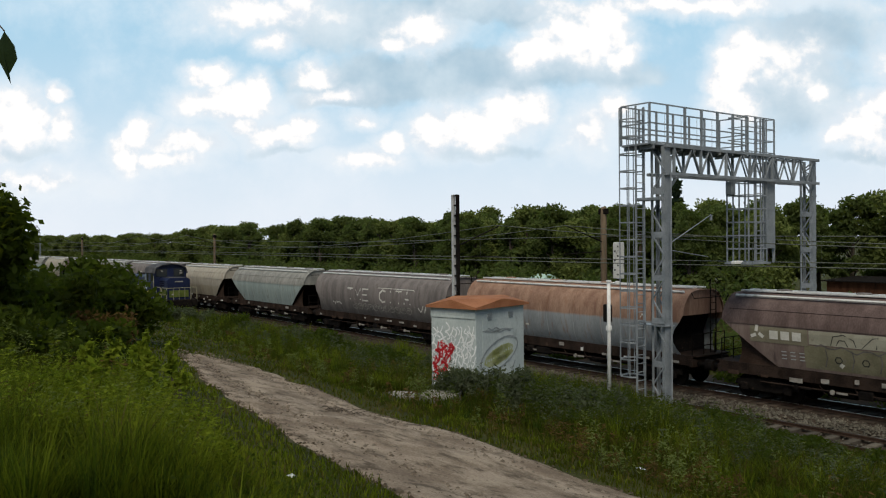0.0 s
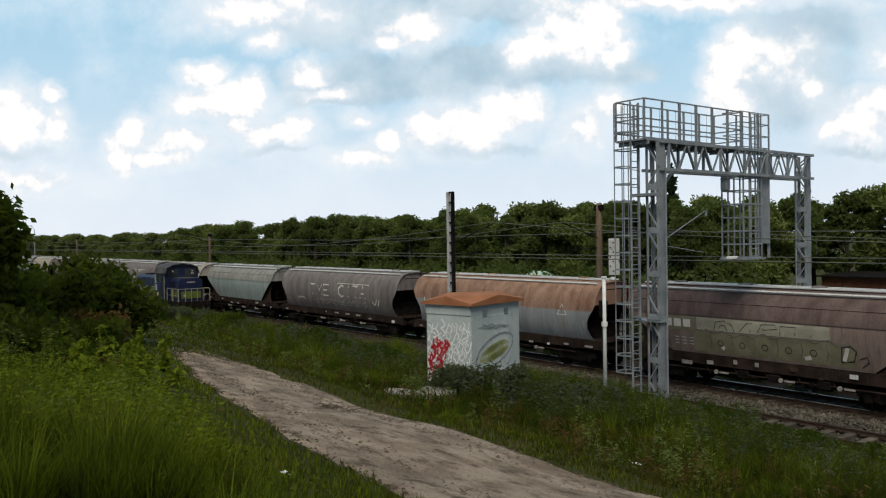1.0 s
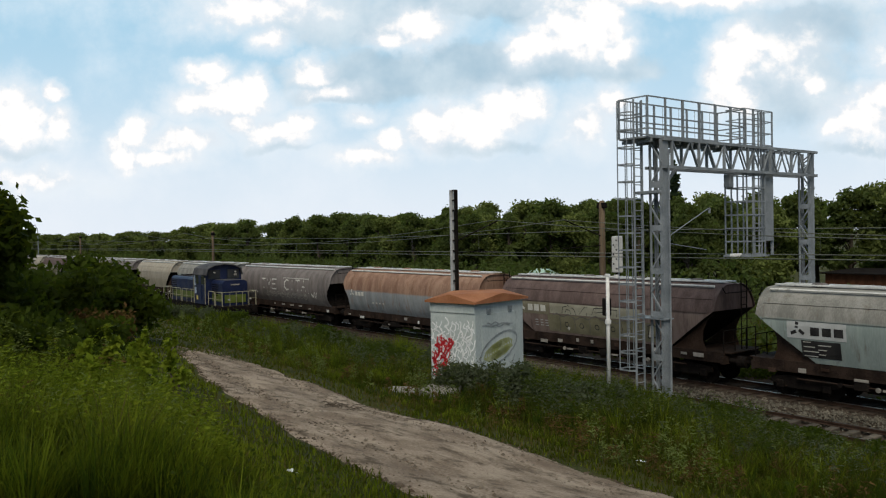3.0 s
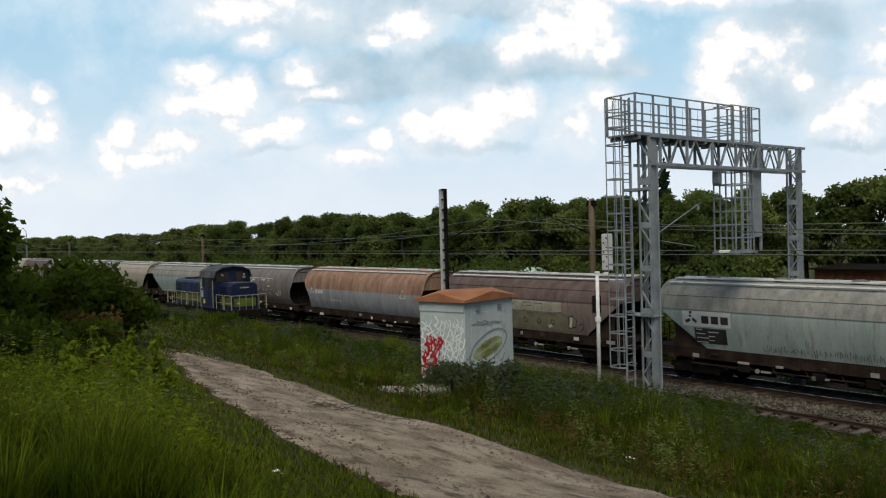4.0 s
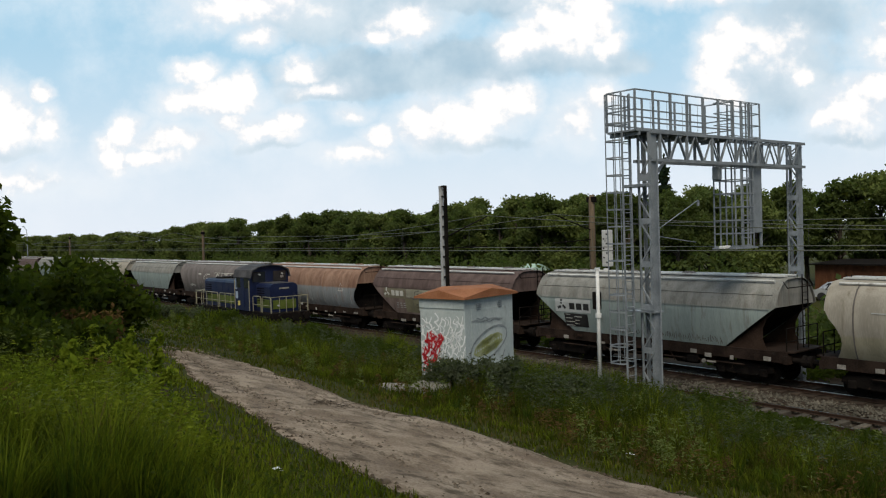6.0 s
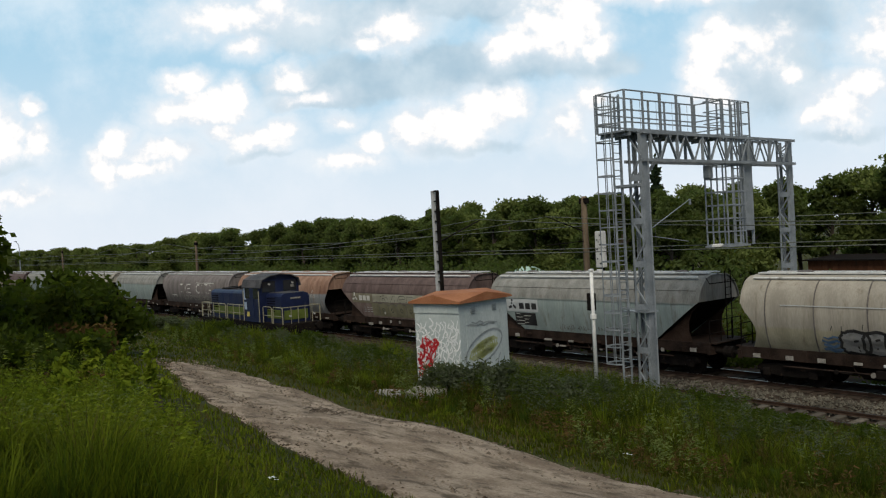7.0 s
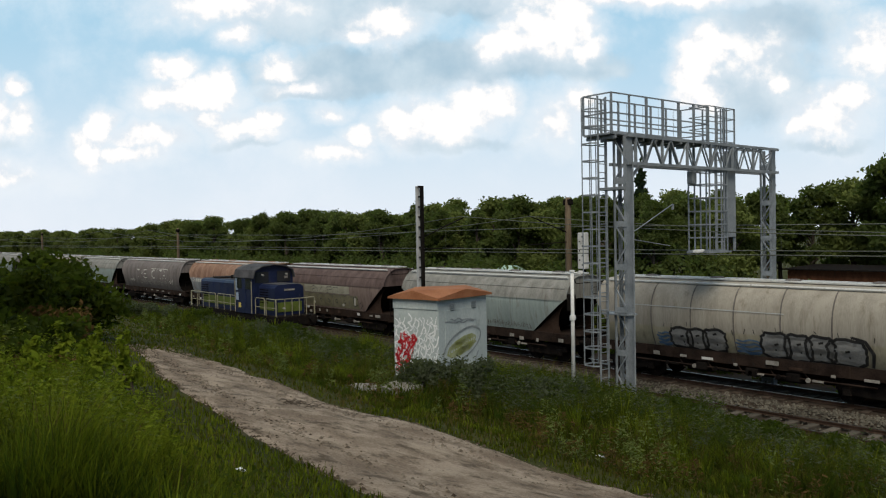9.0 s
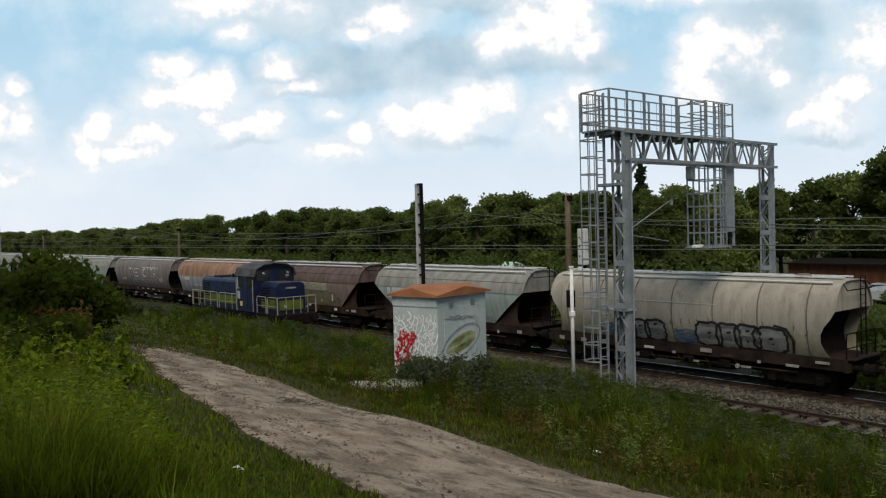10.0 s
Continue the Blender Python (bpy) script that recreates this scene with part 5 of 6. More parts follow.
# ---- shunting locomotive ----
LOCOBLUE = material("dark_blue_paint", (0.005, 0.009, 0.034), (0.011, 0.019, 0.062), 0.5, 0, 1.5, 20.0, 0.05, (0.03, 0.035, 0.06))
CABROOF = material("sooty_grey_roof", (0.05, 0.05, 0.055), (0.11, 0.11, 0.115), 0.8, 0, 1.5, 20.0, 0.1, (0.03, 0.03, 0.03))
LIME = material("lime_green_band", (0.075, 0.10, 0.016), (0.12, 0.155, 0.03), 0.6, 0, 2.0, 20.0, 0.05, (0.05, 0.06, 0.025))
LOCOYELLOW = material("yellow_paint", (0.55, 0.45, 0.10), (0.65, 0.55, 0.16), 0.5, 0, 2.0, 20.0, 0.05)
RAILPAINT = material("pale_yellow_railing", (0.22, 0.205, 0.14), (0.33, 0.31, 0.22), 0.5, 0, 3.0, 20.0, 0.0)
LAMPGLASS = glass("dull_lamp_glass", (0.35, 0.35, 0.33))
WINDOW = glass("dark_window_glass", (0.02, 0.025, 0.03))
SKYBLUE = material("light_blue_reflection", (0.26, 0.34, 0.46), (0.36, 0.43, 0.54), 0.5, 0, 2.0, 20.0, 0.0)


def build_loco():
    t = thing("shunting_locomotive", "dark blue and lime diesel shunting locomotive with yellow railings", "locomotive", pose(0, NEAR_Y, 0))
    Mesh().box(0, 0, 1.12, 12.9, 2.75, 0.28, ch=0.02).box(0, -1.36, 1.02, 12.7, 0.06, 0.34).box(0, 1.36, 1.02, 12.7, 0.06, 0.34).make("frame", DARKSTEEL, t)
    for a, b, w, z, nm in ((-5.5, 1.1, 1.9, 3.25, "long_hood"), (3.5, 5.65, 2.0, 3.15, "short_hood")):
        L, c = b - a, (a + b) / 2
        prof = [(-w / 2, 1.26), (-w / 2, z - 0.22), (-w / 2 + 0.1, z - 0.08), (-w / 2 + 0.3, z), (w / 2 - 0.3, z), (w / 2 - 0.1, z - 0.08), (w / 2, z - 0.22), (w / 2, 1.26)]
        m = Mesh()
        m.v += [(a, y, q) for y, q in prof] + [(b, y, q) for y, q in prof]
        m.f += [(k, k + 1, 9 + k, 8 + k) for k in range(7)] + [tuple(range(7, -1, -1)), tuple(range(8, 16))]
        m.make(nm, LOCOBLUE, t)
        Mesh().box(c, 0, z + 0.006, L * 0.97, w - 0.55, 0.02, ch=0.004).make("hood_top", CABROOF, t, "sooty grey hood top")
        Mesh().box(c, -w / 2 - 0.012, 1.82, L * 0.86, 0.02, 0.55, ch=0.004).make("lime_band", LIME, t, "lime green side band")
        d = Mesh()
        n = 6 if L > 4 else 3
        for k in range(n):
            d.box(a + L * (k + 0.5) / n, -w / 2 - 0.008, 2.55, L / n * 0.9, 0.014, 0.75)
        d.each("hood_door", LOCOBLUE, t)
        g = Mesh()
        for k in range(6):
            g.box(a + 0.75, -w / 2 - 0.02, 2.0 + 0.16 * k, 1.1, 0.03, 0.05)
        g.make("grille", DARKSTEEL, t)
    Mesh().box(5.665, 0, 1.75, 0.03, 1.7, 0.6, ch=0.005).make("front_band", LIME, t, "lime green front band")
    Mesh().box(5.67, 0, 2.82, 0.03, 0.7, 0.1).make("front_lettering", PLATE, t, "pale bar of lettering")
    Mesh().tube([(-2.2, 0, 3.2), (-2.2, 0, 3.5)], 0.18, 10).box(-3.6, 0, 3.3, 1.4, 1.2, 0.12, ch=0.03).make("exhaust", DARKSTEEL, t)
    # cab
    prof = [(-1.45, 1.26), (-1.45, 3.55), (-1.3, 3.95), (-0.8, 4.2), (0, 4.29), (0.8, 4.2), (1.3, 3.95), (1.45, 3.55), (1.45, 1.26)]
    m = Mesh()
    for x in (1.1, 3.5):
        m.v += [(x, y, z) for y, z in prof]
    m.f += [(k, k + 1, 10 + k, 9 + k) for k in range(8)] + [tuple(range(8, -1, -1)), tuple(range(9, 18))]
    cab = m.make("cab", LOCOBLUE, t)
    roof = [(-1.52, 3.5), (-1.36, 4.0), (-0.84, 4.25), (0, 4.35), (0.84, 4.25), (1.36, 4.0), (1.52, 3.5)]
    m = Mesh()
    for x, s in ((0.95, 1), (3.75, 1)):
        m.v += [(x, y, z + 0.03) for y, z in roof] + [(x, y * 0.97, z - 0.03) for y, z in roof]
    m.f += [(k, k + 1, 15 + k, 14 + k) for k in range(6)] + [(7 + k, 21 + k, 22 + k, 8 + k) for k in range(6)] + [(k, 7 + k, 8 + k, k + 1) for k in range(6)] + [(14 + k, 15 + k, 22 + k, 21 + k) for k in range(6)] + [(0, 14, 21, 7), (6, 13, 27, 20)]
    m.make("roof", CABROOF, cab, "sooty grey curved roof")
    for y, w in ((-0.78, 0.95), (0.78, 0.95)):
        Mesh().box(3.515, y, 3.55, 0.03, w, 0.7, ch=0.01).make("front_window", WINDOW, cab, "dark cab window")
    Mesh().box(1.75, -1.462, 3.2, 0.75, 0.03, 0.8, ch=0.01).make("side_window", WINDOW, cab)
    Mesh().box(2.95, -1.462, 3.2, 0.75, 0.03, 0.8, ch=0.01).make("side_window", WINDOW, cab)
    Mesh().box(2.35, -1.465, 2.6, 0.5, 0.04, 2.1, ch=0.01).make("cab_door", LOCOBLUE, cab)
    # two pale panels painted in for sky mirrored in the side windows
    Mesh().box(1.35, -1.467, 3.15, 0.3, 0.02, 0.9).make("side_reflection", SKYBLUE, cab, "pale blue-grey panel painted as sky reflection")
    Mesh().box(1.4, -1.467, 2.3, 0.34, 0.02, 0.5).make("light_blue_reflection", SKYBLUE, cab)
    Mesh().box(1.75, -1.467, 1.75, 0.3, 0.02, 0.3).make("yellow_patch", LOCOYELLOW, cab)
    # pale plate stands in for a bright reflection on the front window
    Mesh().box(3.535, 0.95, 3.5, 0.012, 0.24, 0.16, ch=0.004).make("window_glare", PLATE, cab)
    for x in (1.14, 3.46):
        Mesh().tube([(x, -1.49, 1.3), (x, -1.49, 3.3)], 0.03, 6).make("grab_rail", RAILPAINT, cab)
    for y in (-0.5, 0.5):
        Mesh().tube([(3.7, y * 1.7, 3.72), (3.85, y * 1.7, 3.7)], 0.06, 10).make("roof_lamp", LAMPGLASS, cab)
        Mesh().tube([(6.4, y * 1.7, 1.75), (6.55, y * 1.7, 1.75)], 0.065, 10).make("headlight", LAMPGLASS, t)
    # railings
    for x0, x1 in ((-6.3, -2.2), (-1.9, 0.9), (3.7, 4.9), (5.1, 6.35)):
        for s in (-1, 1):
            m = Mesh().tube([(x0, s * 1.34, 1.26), (x0, s * 1.34, 2.2), (x0 + 0.1, s * 1.34, 2.3), (x1 - 0.1, s * 1.34, 2.3), (x1, s * 1.34, 2.2), (x1, s * 1.34, 1.26)], 0.03, 6)
            m.tube([(x0, s * 1.34, 1.75), (x1, s * 1.34, 1.75)], 0.02, 5)
            k = x0 + 1.0
            while k < x1 - 0.5:
                m.tube([(k, s * 1.34, 1.26), (k, s * 1.34, 2.3)], 0.024, 5)
                k += 1.0
            m.make("side_railing", RAILPAINT, t, "pale yellow railing")
    for s in (-1, 1):
        m = Mesh().tube([(s * 6.4, -1.34, 1.26), (s * 6.4, -1.34, 2.3), (s * 6.4, 1.34, 2.3), (s * 6.4, 1.34, 1.26)], 0.032, 6)
        for y in (-0.75, -0.25, 0.25, 0.75):
            m.tube([(s * 6.4, y, 1.26), (s * 6.4, y, 2.3)], 0.024, 5)
        m.make("end_railing", RAILPAINT, t, "pale yellow railing")
        Mesh().box(s * 6.5, 0, 0.95, 0.14, 2.7, 0.6, ch=0.02).make("buffer_beam", DARKSTEEL, t)
        for y in (-0.875, 0.875):
            Mesh().tube([(s * 6.55, y, 1.05), (s * 6.95, y, 1.05), (s * 6.97, y, 1.05), (s * 7.1, y, 1.05)], [0.11, 0.1, 0.25, 0.24], 12).make("buffer", DARKSTEEL, t)
        st = Mesh()
        for z in (0.35, 0.65, 0.95):
            st.box(s * 6.1, -1.38, z, 0.5, 0.12, 0.04)
        st.each("step", DARKSTEEL, t)
    Mesh().box(0, 0, 0.72, 3.0, 2.4, 0.6, ch=0.06).make("fuel_tank", DARKSTEEL, t)
    ax = []
    for x in (-3.75, 3.75):
        build_bogie(t, x, ax)
    AXLES.extend((a, -1.0) for a in ax)
    return t


LOCO = build_loco()

# ---- trees and shrubs ----
LEAF_FAR = material("woodland_leaves", (0.078, 0.108, 0.036), (0.135, 0.172, 0.06), 0.85, 0, 0.25, 3.0, 0.0, rand=0.45, leaf=0.45, island=0.35)
LEAF_LIGHT = material("light_woodland_leaves", (0.125, 0.16, 0.048), (0.195, 0.235, 0.07), 0.85, 0, 0.25, 3.0, 0.0, rand=0.3, leaf=0.3, island=0.5)
LEAF_DARK = material("dark_conifer_needles", (0.012, 0.024, 0.014), (0.024, 0.04, 0.02), 0.8, 0, 0.4, 4.0, 0.0, leaf=0.15, island=0.5)
LEAF_BUSH = material("bush_leaves", (0.021, 0.033, 0.005), (0.052, 0.074, 0.011), 0.7, 0, 0.6, 6.0, 0.0, leaf=0.35, island=0.6)
LEAF_OLIVE = material("olive_thicket_leaves", (0.035, 0.04, 0.006), (0.075, 0.08, 0.013), 0.8, 0, 0.6, 6.0, 0.0, leaf=0.3, island=0.5)
LEAF_SAGE = material("grey_sage_leaves", (0.06, 0.073, 0.045), (0.105, 0.122, 0.08), 0.8, 0, 1.0, 6.0, 0.0, leaf=0.3, island=0.5)
LEAF_LIME = material("young_weed_leaves", (0.13, 0.175, 0.012), (0.21, 0.26, 0.024), 0.6, 0, 1.0, 6.0, 0.0, leaf=0.4, island=0.4)
LEAF_RUST = material("brown_dock_seeds", (0.085, 0.048, 0.02), (0.145, 0.085, 0.034), 0.9, 0, 1.0, 6.0, 0.0, leaf=0.2, island=0.5)
BARK = material("bark", (0.06, 0.048, 0.036), (0.12, 0.10, 0.08), 0.95, 0, 2.0, 20.0, 0.4, stretch=(3, 3, 0.6))


def leaf_cloud(rng, heaps, n, size):
    """Leaf centres and sides over the shells of heaps (x, y, z, rx, ry, rz)."""
    h = np.array(heaps)
    w = h[:, 3] * h[:, 5]
    pick = rng.choice(len(h), n, p=w / w.sum())
    d = rng.normal(size=(n, 3))
    d /= np.linalg.norm(d, axis=1, keepdims=True)
    r = 1.0 - 0.6 * rng.random(n) ** 1.5 + 0.2 * rng.normal(size=n)
    c = h[pick, :3] + d * h[pick, 3:] * r[:, None]
    a = rng.normal(size=(n, 3))
    a /= np.linalg.norm(a, axis=1, keepdims=True)
    b = np.cross(a, rng.normal(size=(n, 3)))
    b /= np.linalg.norm(b, axis=1, keepdims=True) + 1e-9
    s = size * (0.6 + 0.8 * rng.random(n))[:, None]
    return c, a * s * 0.5, b * s


def tree(label, seed, height, spread, leaf, mat, n=2600, low=0.18, conifer=False, m=None):
    rng = np.random.default_rng(seed)
    t = thing("tree", label, "tree", m if m is not None else pose(0, 0, -50), "woodland trees")
    tr = Mesh().tube([(0, 0, -0.3), (0.1, 0.05, height * 0.3), (-0.05, 0.1, height * 0.6), (0, 0, height * 0.92)], [height * 0.026, height * 0.02, height * 0.013, height * 0.003], 7)
    heaps = []
    if conifer:
        for k in range(14):
            s = k / 13
            r = spread * (1 - s) + 0.15
            heaps.append((0, 0, height * (0.08 + 0.9 * s), r, r, height * 0.06))
    else:
        for k in range(16):
            s = rng.uniform(low, 0.93)
            a = rng.uniform(0, 6.28)
            out = spread * math.sqrt(max(0.05, 1 - ((s - 0.5) / 0.52) ** 2)) * rng.uniform(0.35, 0.85)
            r = spread * rng.uniform(0.28, 0.48)
            p = (out * math.cos(a), out * math.sin(a), height * s)
            heaps.append((*p, r, r, r * rng.uniform(0.55, 0.85)))
            tr.tube([(0, 0, max(0.5, p[2] - spread * 0.6)), (p[0] * 0.5, p[1] * 0.5, p[2] - spread * 0.2), p], [height * 0.009, height * 0.006, height * 0.002], 5)
        heaps.append((0, 0, height * 0.9, spread * 0.38, spread * 0.38, height * 0.09))
    tr.make("trunk", BARK, t)
    quads("crown", *leaf_cloud(rng, heaps, n, leaf), mat, t)
    return t


def shrub(name, label, x, y, z, heaps, n, leaf, mat, seed, stems=6):
    rng = np.random.default_rng(seed)
    t = thing(name, label, "shrub", pose(x, y, z))
    s = Mesh()
    for k in range(stems):
        p = heaps[k % len(heaps)]
        s.tube([(0.1 * math.cos(k), 0.1 * math.sin(k), -0.1), (p[0] * 0.5, p[1] * 0.5, p[2] * 0.5), (p[0], p[1], p[2])], [0.035, 0.025, 0.008], 5)
    s.make("stems", BARK, t)
    quads("foliage", *leaf_cloud(rng, heaps, n, leaf), mat, t)
    return t


def build_woods():
    rng = random.Random(21)
    protos = [tree("broad dark green woodland tree behind the railway", 1, 10.5, 3.3, 0.22, LEAF_FAR, 10500),
              tree("dense mid green woodland tree behind the railway", 2, 10.0, 2.9, 0.21, LEAF_FAR, 10000),
              tree("light green woodland tree behind the railway", 3, 9.6, 3.1, 0.22, LEAF_LIGHT, 10000),
              tree("slender dark green woodland tree behind the railway", 4, 11.2, 2.3, 0.21, LEAF_FAR, 9000)]
    first = [True] * 4
    spots = []
    x = -28.0
    while x > -430:
        step = 3.4 if x > -130 else 6.5
        rows = (60, 67, 76) if x > -130 else (58, 72)
        for y in rows:
            spots.append((x + rng.uniform(-1.5, 1.5), y + rng.uniform(-3, 3)))
        x -= step
    for x in range(-26, 60, 4):
        spots += [(x + rng.uniform(-1, 1), 80 + rng.uniform(-3, 4)), (x + 2, 89 + rng.uniform(-3, 4))]
    for x, y in spots:
        if x > -36 and y < 71:
            continue
        # far trees mostly get light leaves, sunlight and haze put into the colour
        if x < -140 and rng.random() < 0.7:
            k = 2
        else:
            k = rng.choice([0, 0, 1, 1, 3, 3, 2, 2]) if x < -60 else rng.choice([0, 1, 3, 3, 0, 1, 2])
        top = 6.3 + (float(np.interp(x * 70 / y, [-420, -322, -225, -156, -113, -103, -77, -68, -45, -35, -28, 40], [10.2, 9.5, 9.0, 10.4, 10.6, 9.9, 10.9, 10.4, 10.2, 9.9, 10.3, 10.3])) - 6.3) * y / 70
        s = (top - hill(x, y)) / (10.5, 10.0, 9.6, 11.2)[k] * rng.uniform(0.82, 1.0)
        m = pose(x, y, hill(x, y), 0, 0, rng.uniform(0, 360))
        if first[k]:
            protos[k].matrix_basis, first[k] = m @ Matrix.Scale(s, 4), False
            continue
        o = copy_thing(protos[k], m)
        o.scale = (s, s, s)
    tree("dark pointed conifer above the woods", 8, 12.0, 2.2, 0.35, LEAF_DARK, 3000, conifer=True, m=pose(-47.5, 64, 0.2))
    tree("tall broad tree standing above the shed", 9, 11.9, 2.7, 0.24, LEAF_FAR, 12000, m=pose(-28.2, 72.0, 0.2))
    # undergrowth along the foot of the woods and behind the far track
    r = np.random.default_rng(3)
    heaps = []
    for k in range(330):
        x = -15 - 200 * r.random() ** 1.6
        y = 37 + 18 * r.random()
        if x > -32 and y > 41:
            continue
        h = 0.9 + 1.3 * r.random() + (y - 37) * 0.09
        heaps.append((x, y, h * 0.55, 1.6 + r.random() * 1.6, 1.4, h * 0.7))
    quads("undergrowth", *leaf_cloud(r, heaps, 80000, 0.2), LEAF_FAR)
    tagged(bpy.data.objects["undergrowth"], "dark green undergrowth behind the far track", "undergrowth", kind="stuff")
    heaps = [(-75 + 84 * r.random(), 32.5 + 4.0 * r.random(), -0.05, 0.9, 0.7, 0.5) for k in range(300)]
    quads("track_side_weeds", *leaf_cloud(r, heaps, 42000, 0.12), LEAF_BUSH)
    tagged(bpy.data.objects["track_side_weeds"], "low dark weeds along the far side of the railway", "weeds", kind="stuff")
    heaps = [(-34 + 40 * r.random(), 37.5 + 7 * r.random(), 0.3, 1.5, 1.3, 0.55) for k in range(80)]
    quads("weed_thicket", *leaf_cloud(r, heaps, 20000, 0.14), LEAF_OLIVE)
    tagged(bpy.data.objects["weed_thicket"], "olive green thicket beyond the tracks", "undergrowth", kind="stuff")


def build_beyond():
    """Shed and parked cars beyond the tracks, street lamp far along the line."""
    shedm = material("rusty_corrugated_sheet", (0.085, 0.036, 0.02), (0.14, 0.064, 0.034), 0.85, 0.1, 0.8, 12.0, 0.1, (0.05, 0.035, 0.025), stretch=(2, 2, 0.4))
    t = thing("sheet_metal_shed", "low rust-brown corrugated shed behind parked cars", "shed", pose(-18.2, 66.5, -0.25))
    m = Mesh()
    for i in range(90):
        x = -15 + i / 3
        m.v += [(x, -2.5 + (0.06 if i % 2 else 0), -0.3), (x, -2.5 + (0.06 if i % 2 else 0), 3.0)]
    m.f += [(2 * i, 2 * i + 2, 2 * i + 3, 2 * i + 1) for i in range(89)]
    m.box(-0.2, 0.1, 1.3, 29.4, 5.0, 3.2)
    m.make("wall_sheet", shedm, t)
    Mesh().add([(-15.3, -2.9, 2.95), (15, -2.9, 2.95), (15, 3, 3.1), (-15.3, 3, 3.1), (-15.3, -2.9, 3.05), (15, -2.9, 3.05), (15, 3, 3.2), (-15.3, 3, 3.2)], [(3, 2, 1, 0), (4, 5, 6, 7), (0, 1, 5, 4), (1, 2, 6, 5), (2, 3, 7, 6), (3, 0, 4, 7)]).make("roof", DARKSTEEL, t, "dark roof")
    paint = material("silver_car_paint", (0.5, 0.52, 0.54), (0.58, 0.6, 0.62), 0.3, 0.4, 1.0, 20.0, 0.0)
    for x, y in ((-23.9, 60.0), (-29.2, 60.6)):
        c = thing("parked_car", "silver saloon car parked beyond the tracks", "car", pose(x, y, hill(x, y), 0, 0, 8), "parked cars")
        prof = [(-2.1, 0.3), (-2.15, 0.75), (-1.6, 0.92), (-1.0, 1.38), (0.5, 1.42), (1.2, 0.95), (2.05, 0.8), (2.15, 0.35)]
        b = Mesh()
        for y2, k in ((-0.85, 1.0), (0.85, 1.0)):
            b.v += [(p, y2 * (0.86 if q > 1.0 else 1.0), q) for p, q in prof]
        b.f += [tuple(range(8)), tuple(range(15, 7, -1))] + [(i, 8 + i, 8 + (i + 1) % 8, (i + 1) % 8) for i in range(8)]
        b.make("body", paint, c)
        Mesh().add([(-1.25, -0.83, 0.98), (0.95, -0.83, 0.98), (0.42, -0.75, 1.34), (-0.9, -0.75, 1.34)], [(0, 1, 2, 3)]).make("side_window", WINDOW, c)
        for wx in (-1.35, 1.3):
            for wy in (-0.82, 0.82):
                Mesh().tube([(wx, wy - 0.1, 0.32), (wx, wy + 0.1, 0.32)], 0.32, 14).make("wheel", BLACK, c)
    l = thing("street_lamp", "slim grey street lamp far along the line", "street lamp", pose(-200, 40, 0))
    Mesh().tube([(0, 0, -0.4), (0, 0, 8.5), (-0.3, 0, 9.4), (-3.2, 0, 10.2)], [0.14, 0.09, 0.07, 0.06], 7).make("pole", STEEL, l)
    Mesh().box(-3.4, 0, 10.2, 1.2, 0.3, 0.18, ch=0.03).make("lamp_head", STEEL, l)
    p = thing("garden_shed", "pale turquoise roofed shed among the trees", "shed", pose(-57.5, 56.5, -0.75))
    pale = material("pale_turquoise_sheet", (0.35, 0.55, 0.47), (0.5, 0.68, 0.6), 0.6, 0, 1.0, 12.0, 0.05)
    Mesh().box(-0.1, 0, 1.4, 1.7, 3.0, 3.0, ch=0.02).make("wall_shell", TIMBER, p)
    Mesh().add([(-1.1, -1.8, 2.9), (0.9, -1.8, 2.9), (0.9, 0, 3.6), (-1.1, 0, 3.6), (0.9, 1.8, 2.9), (-1.1, 1.8, 2.9)], [(0, 1, 2, 3), (3, 2, 4, 5), (0, 3, 5), (1, 4, 2)]).make("roof", pale, p)


